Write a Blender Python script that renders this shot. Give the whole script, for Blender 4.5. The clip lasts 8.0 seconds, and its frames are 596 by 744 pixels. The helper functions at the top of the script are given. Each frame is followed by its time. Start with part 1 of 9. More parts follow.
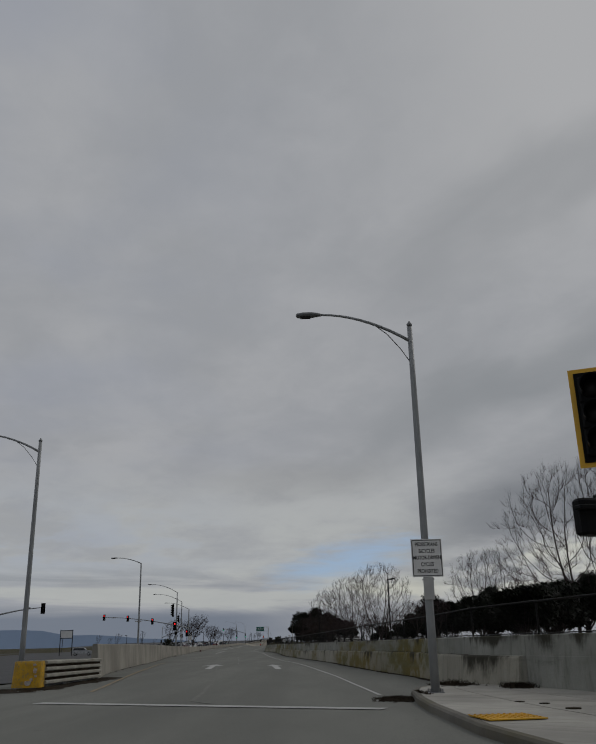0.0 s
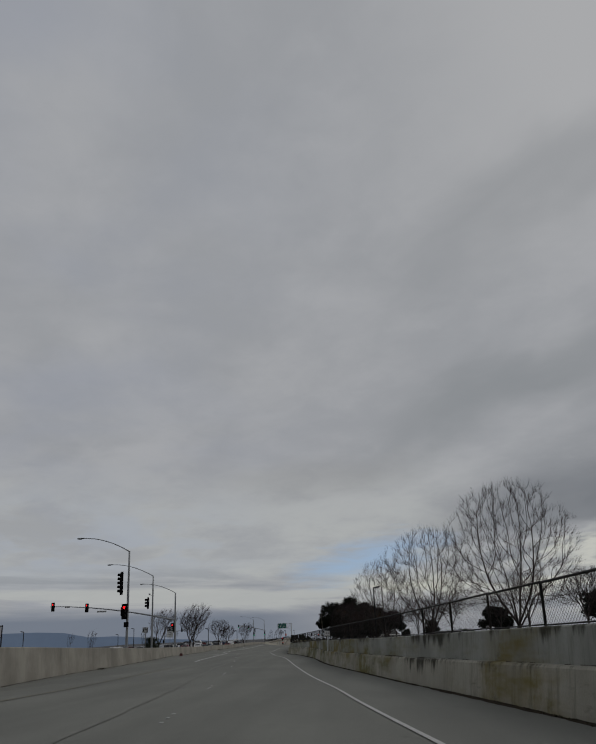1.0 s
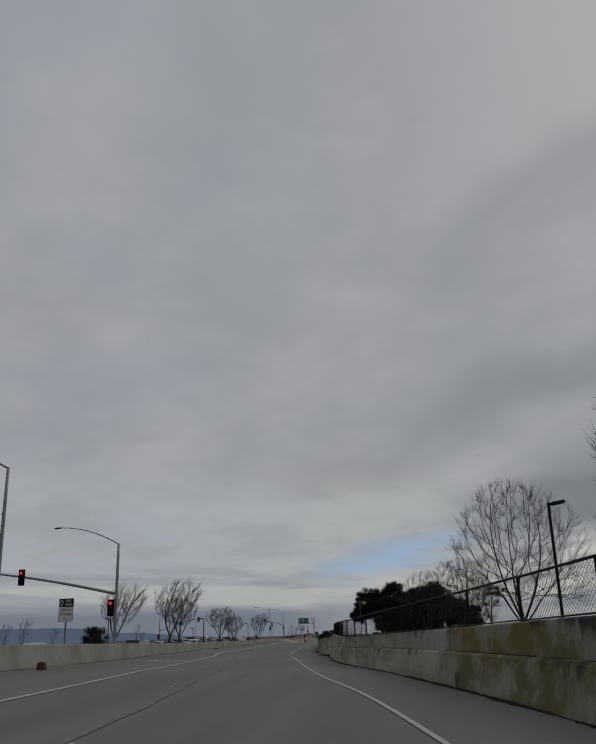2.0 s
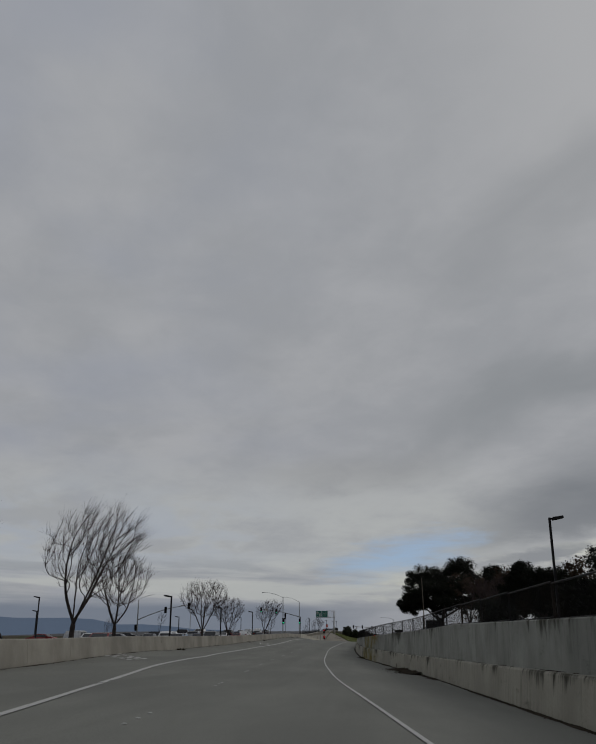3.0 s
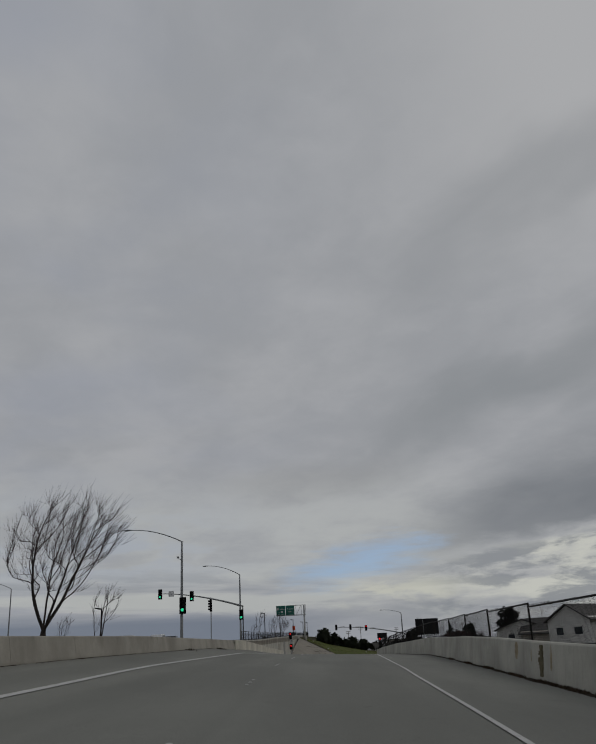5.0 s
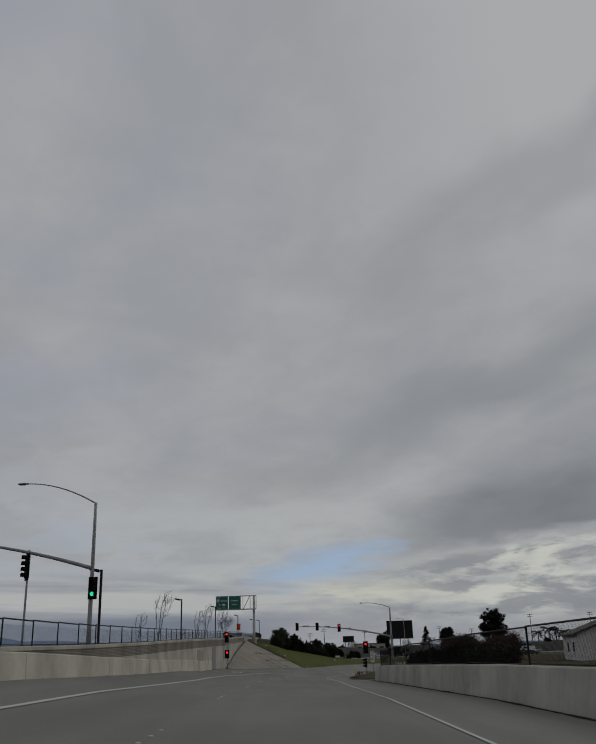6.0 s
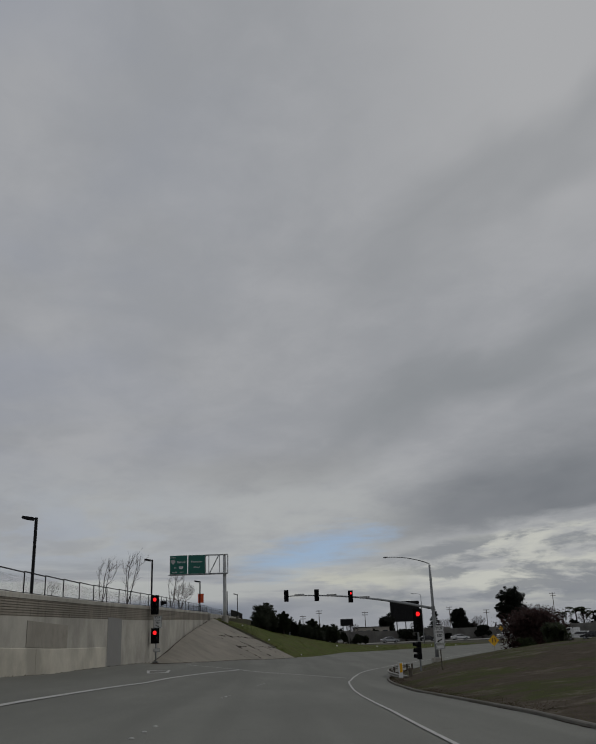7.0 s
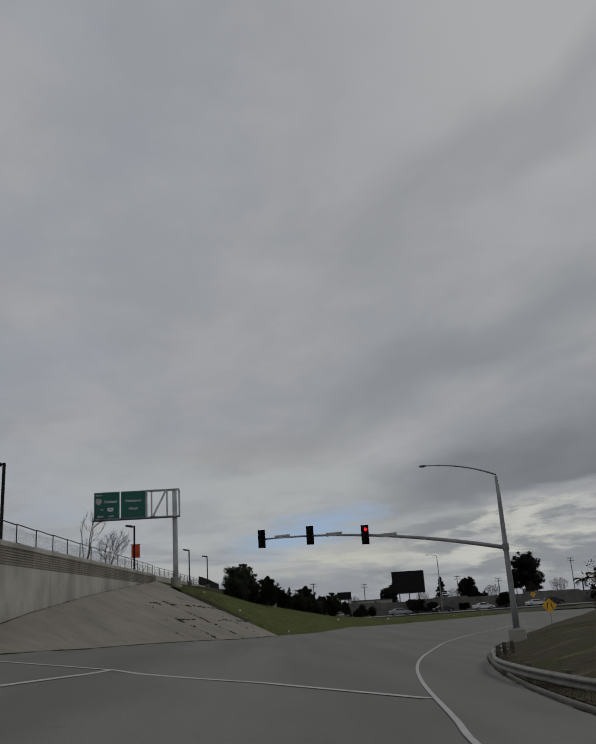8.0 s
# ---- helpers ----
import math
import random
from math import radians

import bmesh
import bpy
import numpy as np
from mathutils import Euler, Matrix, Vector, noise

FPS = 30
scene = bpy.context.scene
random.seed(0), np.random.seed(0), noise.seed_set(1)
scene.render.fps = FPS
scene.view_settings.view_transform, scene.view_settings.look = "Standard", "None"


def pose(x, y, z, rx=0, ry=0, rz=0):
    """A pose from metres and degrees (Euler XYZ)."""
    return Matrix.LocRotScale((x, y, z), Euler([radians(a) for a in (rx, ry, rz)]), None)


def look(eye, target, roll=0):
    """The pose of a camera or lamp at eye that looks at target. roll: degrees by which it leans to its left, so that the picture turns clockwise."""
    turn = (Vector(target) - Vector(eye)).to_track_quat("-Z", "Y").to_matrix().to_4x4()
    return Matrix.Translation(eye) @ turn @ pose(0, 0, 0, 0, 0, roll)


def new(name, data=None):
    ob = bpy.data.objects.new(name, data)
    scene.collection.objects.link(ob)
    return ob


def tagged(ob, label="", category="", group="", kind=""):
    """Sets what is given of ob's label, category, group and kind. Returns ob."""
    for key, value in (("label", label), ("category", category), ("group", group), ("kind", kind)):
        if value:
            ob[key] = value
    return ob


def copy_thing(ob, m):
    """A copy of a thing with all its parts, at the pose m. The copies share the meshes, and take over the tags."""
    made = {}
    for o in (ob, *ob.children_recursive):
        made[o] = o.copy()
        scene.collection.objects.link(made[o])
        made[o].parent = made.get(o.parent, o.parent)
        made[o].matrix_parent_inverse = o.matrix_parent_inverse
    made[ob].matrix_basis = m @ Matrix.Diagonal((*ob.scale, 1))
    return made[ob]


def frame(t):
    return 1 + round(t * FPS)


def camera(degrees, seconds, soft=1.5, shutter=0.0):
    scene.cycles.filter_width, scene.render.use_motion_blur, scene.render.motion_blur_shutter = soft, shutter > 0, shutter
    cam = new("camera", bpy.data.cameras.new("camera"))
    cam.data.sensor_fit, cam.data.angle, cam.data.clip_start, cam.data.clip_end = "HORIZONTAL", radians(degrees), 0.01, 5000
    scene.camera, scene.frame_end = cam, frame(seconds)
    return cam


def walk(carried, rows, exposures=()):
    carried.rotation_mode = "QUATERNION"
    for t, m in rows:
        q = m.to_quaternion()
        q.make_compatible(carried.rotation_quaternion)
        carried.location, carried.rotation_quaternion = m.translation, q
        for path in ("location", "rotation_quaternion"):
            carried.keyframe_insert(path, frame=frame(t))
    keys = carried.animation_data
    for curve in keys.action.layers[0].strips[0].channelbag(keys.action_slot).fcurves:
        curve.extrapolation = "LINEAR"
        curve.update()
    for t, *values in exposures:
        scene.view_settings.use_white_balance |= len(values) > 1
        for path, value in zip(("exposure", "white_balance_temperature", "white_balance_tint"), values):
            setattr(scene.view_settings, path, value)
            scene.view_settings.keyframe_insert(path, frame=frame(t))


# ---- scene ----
# ---------------------------------------------------------------- plan and camera
K = 0.6          # the plan is drawn in full-size metres and laid out at this scale

cam = camera(40.88, 8.0, soft=1.5)

# seconds, x, y, z, yaw, pitch, roll
PATH = [
    (0.0, 0.00, -0.00, 0.00, 0.09, 19.16, -1.27),
    (0.5, -1.12, 31.71, 0.11, 0.48, 19.09, -1.85),
    (1.0, -3.08, 63.18, 0.34, 1.36, 19.10, -2.13),
    (1.5, -5.32, 94.46, 0.39, 1.83, 19.11, -2.31),
    (2.0, -7.68, 124.90, 0.63, 2.84, 19.02, -1.54),
    (2.5, -10.63, 155.58, 1.13, 3.61, 18.72, -0.36),
    (3.0, -13.57, 186.82, 1.25, 4.11, 18.77, -0.05),
    (3.5, -15.93, 218.88, 1.12, 4.00, 18.79, -1.63),
    (4.0, -18.26, 250.69, 1.12, 3.07, 18.82, -2.96),
    (4.5, -19.27, 281.97, 1.42, 1.94, 19.13, -3.30),
    (5.0, -19.73, 313.76, 2.11, 0.68, 19.32, -2.74),
    (5.5, -19.64, 345.29, 2.78, -0.78, 19.31, -2.82),
    (6.0, -18.81, 375.96, 3.13, -1.80, 19.39, -1.80),
    (6.5, -18.06, 404.22, 3.05, -2.37, 19.24, -1.67),
    (7.0, -17.42, 429.28, 2.69, -2.41, 18.50, -2.11),
    (7.5, -16.63, 450.48, 2.33, -2.43, 17.71, -2.58),
    (8.0, -15.46, 467.80, 1.82, -3.16, 17.09, -3.65),
]


def camera_pose(x, y, z, yaw, pitch, roll):
    eye = Vector((x, y, z)) * K
    a, b = radians(yaw), radians(pitch)
    ahead = Vector((-math.sin(a) * math.cos(b), math.cos(a) * math.cos(b), math.sin(b)))
    return look(eye, eye + ahead, roll)


walk(cam, [(row[0], camera_pose(*row[1:])) for row in PATH])

# ---------------------------------------------------------------- world and light
SUN_AZ, SUN_EL = 60.0, 38.0     # degrees right of +y, degrees up


class Nodes:
    """Short hand for building a node tree."""

    def __init__(self, tree):
        self.tree = tree
        tree.nodes.clear()

    def add(self, kind, **props):
        node = self.tree.nodes.new(kind)
        for key, value in props.items():
            if key in node.inputs:
                continue
        return node

    def put(self, socket, value):
        if isinstance(value, (int, float)):
            socket.default_value = value
        elif isinstance(value, (tuple, list)):
            socket.default_value = value
        else:
            self.tree.links.new(value, socket)

    def math(self, op, a, b=0.0, clamp=False):
        node = self.tree.nodes.new("ShaderNodeMath")
        node.operation, node.use_clamp = op, clamp
        self.put(node.inputs[0], a)
        self.put(node.inputs[1], b)
        return node.outputs[0]

    def mix(self, f, a, b, blend="MIX"):
        node = self.tree.nodes.new("ShaderNodeMix")
        node.data_type, node.blend_type = "RGBA", blend
        self.put(node.inputs["Factor"], f)
        self.put(node.inputs[6], a)
        self.put(node.inputs[7], b)
        return node.outputs[2]

    def noise(self, vector, scale, detail=4.0, rough=0.55, distort=0.0):
        node = self.tree.nodes.new("ShaderNodeTexNoise")
        if vector is not None:
            self.put(node.inputs["Vector"], vector)
        for key, value in (("Scale", scale), ("Detail", detail), ("Roughness", rough), ("Distortion", distort)):
            node.inputs[key].default_value = value
        return node.outputs["Fac"]

    def step(self, value, low, high, a=0.0, b=1.0):
        node = self.tree.nodes.new("ShaderNodeMapRange")
        node.interpolation_type = "SMOOTHSTEP"
        self.put(node.inputs["Value"], value)
        for key, v in (("From Min", low), ("From Max", high), ("To Min", a), ("To Max", b)):
            node.inputs[key].default_value = v
        return node.outputs["Result"]

    def vec(self, x, y, z):
        node = self.tree.nodes.new("ShaderNodeCombineXYZ")
        for socket, v in zip(node.inputs, (x, y, z)):
            self.put(socket, v)
        return node.outputs[0]

    def split(self, vector):
        node = self.tree.nodes.new("ShaderNodeSeparateXYZ")
        self.put(node.inputs[0], vector)
        return node.outputs


def make_world():
    world = bpy.data.worlds.new("overcast_sky")
    scene.world = world
    world.use_nodes = True
    n = Nodes(world.node_tree)
    way = n.tree.nodes.new("ShaderNodeTexCoord").outputs["Generated"]
    x, y, z = n.split(way)
    up = n.math("MAXIMUM", z, 0.0)
    # the clear air above the cloud
    sky = n.tree.nodes.new("ShaderNodeTexSky")
    sky.sky_type, sky.sun_disc = "NISHITA", False
    sky.sun_elevation, sky.sun_rotation = radians(SUN_EL), radians(SUN_AZ)
    clear = n.mix(1.0, sky.outputs[0], (0.105, 0.115, 0.125, 1), "MULTIPLY")
    # the cloud deck: a curved layer, so that it closes up towards the horizon; its streets run up to the right
    azimuth = n.math("ARCTAN2", x, y)
    flat = n.math("ADD", up, 0.16)
    px, py = n.math("DIVIDE", x, flat), n.math("DIVIDE", y, flat)
    across = n.math("ADD", n.math("MULTIPLY", px, 0.93), n.math("MULTIPLY", py, 0.37))
    along = n.math("SUBTRACT", n.math("MULTIPLY", py, 0.93), n.math("MULTIPLY", px, 0.37))
    large = n.noise(n.vec(across, n.math("MULTIPLY", along, 0.55), 1.7), 1.5, 3.0, 0.5, 0.4)
    mid = n.noise(n.vec(across, n.math("MULTIPLY", along, 0.85), 0.35), 3.8, 4.0, 0.50, 0.3)
    fine = n.noise(n.vec(across, n.math("MULTIPLY", along, 0.8), 5.2), 13.0, 5.0, 0.6, 0.4)
    body = n.math("ADD", n.math("MULTIPLY", large, 0.42), n.math("ADD", n.math("MULTIPLY", mid, 0.42), n.math("MULTIPLY", fine, 0.16)))
    tone = n.step(body, 0.36, 0.64)
    grey = n.mix(tone, (0.303, 0.314, 0.334, 1), (0.362, 0.370, 0.388, 1))
    grey = n.mix(n.math("MULTIPLY", n.step(azimuth, 0.02, 0.40), n.step(z, 0.36, 0.56)), grey, (0.392, 0.397, 0.408, 1))
    # faint bluish thinning of the deck high on the side away from the sun
    thin = n.math("MULTIPLY", n.step(n.noise(n.vec(px, py, 9.1), 1.9, 3.0, 0.5), 0.38, 0.66), n.step(azimuth, -0.40, 0.12, 0.55, 0.0))
    grey = n.mix(thin, grey, (0.276, 0.298, 0.352, 1))
    # long darker streets on the sun's side, each with a ragged underside
    wisp = n.noise(n.vec(n.math("MULTIPLY", azimuth, 4.0), n.math("MULTIPLY", n.math("SUBTRACT", z, n.math("MULTIPLY", azimuth, 0.22)), 9.0), 1.1), 1.3, 3.5, 0.45, 0.25)
    tuft = n.math("MULTIPLY", n.math("SUBTRACT", wisp, 0.5), 0.17)

    def street(low, slope, thick, soft, start, depth, tint, under):
        height_ = n.math("ADD", n.math("SUBTRACT", n.math("SUBTRACT", z, low), n.math("MULTIPLY", azimuth, slope)), tuft)
        inside = n.math("MULTIPLY", n.step(height_, -soft, soft * 0.6), n.step(height_, thick * 0.4, thick * 1.7, 1.0, 0.0))
        inside = n.math("MULTIPLY", inside, n.math("MULTIPLY", n.step(azimuth, start, start + 0.22), depth))
        return n.mix(inside, under, tint)

    deck = street(0.36, 0.34, 0.06, 0.05, 0.02, 0.55, (0.252, 0.264, 0.280, 1), grey)
    deck = street(0.185, 0.31, 0.055, 0.035, -0.02, 0.68, (0.225, 0.240, 0.256, 1), deck)
    # a soft grey bar across the middle of the view
    bar = n.math("ADD", n.math("SUBTRACT", z, 0.203), n.math("MULTIPLY", tuft, 0.7))
    bar = n.math("MULTIPLY", n.math("MULTIPLY", n.step(bar, -0.03, 0.0), n.step(bar, 0.0, 0.035, 1.0, 0.0)), n.math("MULTIPLY", n.step(azimuth, -0.20, -0.05), n.step(azimuth, 0.05, 0.16, 1.0, 0.0)))
    deck = n.mix(n.math("MULTIPLY", bar, 0.6), deck, (0.262, 0.268, 0.278, 1))
    # paler and creamier towards the horizon ahead
    low = n.math("MULTIPLY", n.step(up, 0.05, 0.10), n.step(up, 0.13, 0.24, 1.0, 0.0))
    low = n.math("MULTIPLY", low, n.step(azimuth, 0.10, 0.24, 1.0, 0.25))
    pale = n.mix(n.math("MULTIPLY", low, n.step(body, 0.38, 0.60, 0.25, 0.8)), deck, (0.412, 0.428, 0.424, 1))
    # pale blue thin air low on the left
    haze = n.math("MULTIPLY", n.math("MULTIPLY", n.step(z, 0.07, 0.11), n.step(z, 0.13, 0.20, 1.0, 0.0)), n.step(azimuth, -0.25, 0.0, 0.6, 0.0))
    pale = n.mix(n.math("MULTIPLY", haze, n.step(mid, 0.42, 0.60)), pale, (0.330, 0.366, 0.430, 1))
    # the dark roll that climbs to the right, with a sharp foot and a soft back
    foot = n.math("SUBTRACT", 0.137, n.math("MULTIPLY", n.math("POWER", 2.718, n.math("DIVIDE", azimuth, -0.13)), 0.115))
    lump = n.noise(n.vec(n.math("MULTIPLY", azimuth, 5.0), n.math("MULTIPLY", z, 17.0), 4.2), 1.9, 6.0, 0.58, 0.2)
    rise = n.math("ADD", n.math("SUBTRACT", z, foot), n.math("MULTIPLY", n.math("SUBTRACT", lump, 0.5), 0.045))
    back = n.math("DIVIDE", rise, n.math("ADD", 0.045, n.math("MULTIPLY", n.math("MAXIMUM", azimuth, 0.0), 0.17)))
    side = n.step(azimuth, 0.05, 0.30)
    core = n.math("MULTIPLY", n.math("MULTIPLY", n.step(rise, -0.010, 0.012), n.step(back, 0.35, 1.25, 1.0, 0.0)), side)
    rolled = n.mix(n.math("MULTIPLY", core, n.step(wisp, 0.30, 0.62, 0.72, 1.0)), pale, (0.160, 0.173, 0.192, 1))
    # bright torn cloud under the roll, with small dark scraps in it
    patch = n.noise(n.vec(n.math("MULTIPLY", azimuth, 3.0), n.math("MULTIPLY", z, 13.0), 7.7), 3.0, 6.0, 0.58, 0.3)
    below = n.math("MULTIPLY", n.math("MULTIPLY", n.step(rise, -0.018, 0.0, 1.0, 0.0), n.step(z, 0.012, 0.045)), n.step(azimuth, 0.05, 0.17))
    rolled = n.mix(n.math("MULTIPLY", below, n.math("MULTIPLY", n.step(patch, 0.42, 0.60, 0.15, 0.95), n.step(azimuth, 0.10, 0.26, 0.45, 1.0))), rolled, (0.520, 0.525, 0.480, 1))
    scraps = n.noise(n.vec(n.math("MULTIPLY", azimuth, 4.5), n.math("MULTIPLY", z, 17.0), 3.3), 2.3, 6.0, 0.6, 0.3)
    rolled = n.mix(n.math("MULTIPLY", below, n.step(scraps, 0.45, 0.58, 0.0, 0.85)), rolled, (0.228, 0.242, 0.262, 1))
    # flat grey and pale bars along the horizon ahead and to the left
    bars = n.noise(n.vec(n.math("MULTIPLY", azimuth, 2.2), n.math("MULTIPLY", n.math("ADD", z, n.math("MULTIPLY", azimuth, 0.02)), 26.0), 7.7), 1.6, 6.0, 0.60, 0.5)
    belt = n.math("MULTIPLY", n.math("MULTIPLY", n.step(z, 0.036, 0.052), n.step(z, 0.078, 0.112, 1.0, 0.0)), n.step(azimuth, 0.08, 0.20, 1.0, 0.0))
    rolled = n.mix(n.math("MULTIPLY", belt, n.step(bars, 0.45, 0.62, 0.0, 0.6)), rolled, (0.455, 0.470, 0.450, 1))
    rolled = n.mix(n.math("MULTIPLY", belt, n.step(bars, 0.34, 0.50, 0.65, 0.0)), rolled, (0.255, 0.274, 0.300, 1))
    glow = n.math("MULTIPLY", n.math("MULTIPLY", n.step(z, 0.035, 0.058), n.step(z, 0.066, 0.088, 1.0, 0.0)), n.math("MULTIPLY", n.step(azimuth, 0.0, 0.06), n.step(azimuth, 0.12, 0.22, 1.0, 0.0)))
    rolled = n.mix(n.math("MULTIPLY", glow, n.step(lump, 0.42, 0.58, 0.75, 0.05)), rolled, (0.53, 0.53, 0.455, 1))
    # a blue-grey rain veil on the land to the left
    edge = n.math("ADD", z, n.math("MULTIPLY", n.math("SUBTRACT", bars, 0.5), 0.02))
    veil = n.math("MULTIPLY", n.step(edge, 0.036, 0.054, 1.0, 0.0), n.step(azimuth, -0.10, 0.06, 1.0, 0.25))
    veiled = n.mix(n.math("MULTIPLY", veil, 0.90), rolled, (0.150, 0.176, 0.222, 1))
    # the one torn opening with blue air behind it
    ox = n.math("DIVIDE", n.math("SUBTRACT", azimuth, 0.055), 0.088)
    oz = n.math("DIVIDE", n.math("SUBTRACT", n.math("SUBTRACT", z, 0.101), n.math("MULTIPLY", n.math("SUBTRACT", azimuth, 0.055), 0.20)), 0.025)
    far = n.math("SQRT", n.math("ADD", n.math("MULTIPLY", ox, ox), n.math("MULTIPLY", oz, oz)))
    torn = n.noise(n.vec(n.math("MULTIPLY", azimuth, 4.0), n.math("MULTIPLY", z, 26.0), 2.9), 2.4, 6.0, 0.62, 0.5)
    opening = n.step(n.math("ADD", far, n.math("MULTIPLY", n.math("SUBTRACT", torn, 0.5), 2.0)), 0.15, 1.30, 0.95, 0.0)
    blue = n.mix(0.75, clear, (0.225, 0.315, 0.480, 1))
    cloud = n.mix(opening, veiled, blue)
    ground = n.mix(n.step(z, -0.02, 0.0, 1.0, 0.0), cloud, (0.10, 0.105, 0.11, 1))
    back = n.tree.nodes.new("ShaderNodeBackground")
    n.put(back.inputs["Color"], ground)
    back.inputs["Strength"].default_value = 1.0
    out = n.tree.nodes.new("ShaderNodeOutputWorld")
    n.tree.links.new(back.outputs[0], out.inputs["Surface"])


make_world()

sun = new("sun", bpy.data.lights.new("sun", "SUN"))
sun.data.energy, sun.data.angle, sun.data.color = 0.5, radians(25), (1.0, 0.965, 0.92)
_a, _e = radians(SUN_AZ), radians(SUN_EL)
sun.matrix_world = look((0, 0, 60), Vector((0, 0, 60)) - Vector((math.sin(_a) * math.cos(_e), math.cos(_a) * math.cos(_e), math.sin(_e))))
scene.view_settings.exposure = 0.0

# ---------------------------------------------------------------- materials


def material(name, colour, rough=0.7, metal=0.0, vary=0.25, scale=3.0, grain=40.0, bump=0.2, second=None, spots=None, emit=None, island=0.0, gloss=0.5):
    """A plain surface with variation at two scales. second: a colour mixed in by broad stains; spots: (colour, low, high) for wear."""
    m = bpy.data.materials.new(name)
    m.use_nodes = True
    n = Nodes(m.node_tree)
    where = n.tree.nodes.new("ShaderNodeNewGeometry").outputs["Position"]
    broad = n.noise(where, scale, 4.0, 0.6)
    fine = n.noise(where, grain, 3.0, 0.6)
    c = (*colour, 1)
    dark = tuple(v * (1 - vary) for v in colour) + (1,)
    light = tuple(min(1.0, v * (1 + vary)) for v in colour) + (1,)
    base = n.mix(n.step(broad, 0.3, 0.7), dark, light)
    base = n.mix(n.step(fine, 0.35, 0.65, 0.0, 0.35), base, c)
    if second:
        base = n.mix(n.step(n.noise(where, scale * 0.35, 5.0, 0.65), 0.45, 0.68, 0.0, 0.8), base, (*second, 1))
    if spots:
        base = n.mix(n.step(n.noise(where, scale * 3.1, 6.0, 0.7), spots[1], spots[2]), base, (*spots[0], 1))
    if island:
        lot = n.tree.nodes.new("ShaderNodeObjectInfo").outputs["Random"]
        base = n.mix(island, base, n.mix(lot, dark, light))
    shader = n.tree.nodes.new("ShaderNodeBsdfPrincipled")
    n.put(shader.inputs["Base Color"], base)
    n.put(shader.inputs["Roughness"], n.step(broad, 0.2, 0.8, max(0.05, rough - 0.08), min(1.0, rough + 0.08)))
    shader.inputs["Metallic"].default_value = metal
    shader.inputs["Specular IOR Level"].default_value = gloss
    if emit:
        shader.inputs["Emission Color"].default_value = (*emit[0], 1)
        shader.inputs["Emission Strength"].default_value = emit[1]
    if bump:
        b = n.tree.nodes.new("ShaderNodeBump")
        b.inputs["Strength"].default_value, b.inputs["Distance"].default_value = bump, 0.02
        n.put(b.inputs["Height"], n.math("ADD", fine, broad))
        n.tree.links.new(b.outputs[0], shader.inputs["Normal"])
    out = n.tree.nodes.new("ShaderNodeOutputMaterial")
    n.tree.links.new(shader.outputs[0], out.inputs["Surface"])
    return m


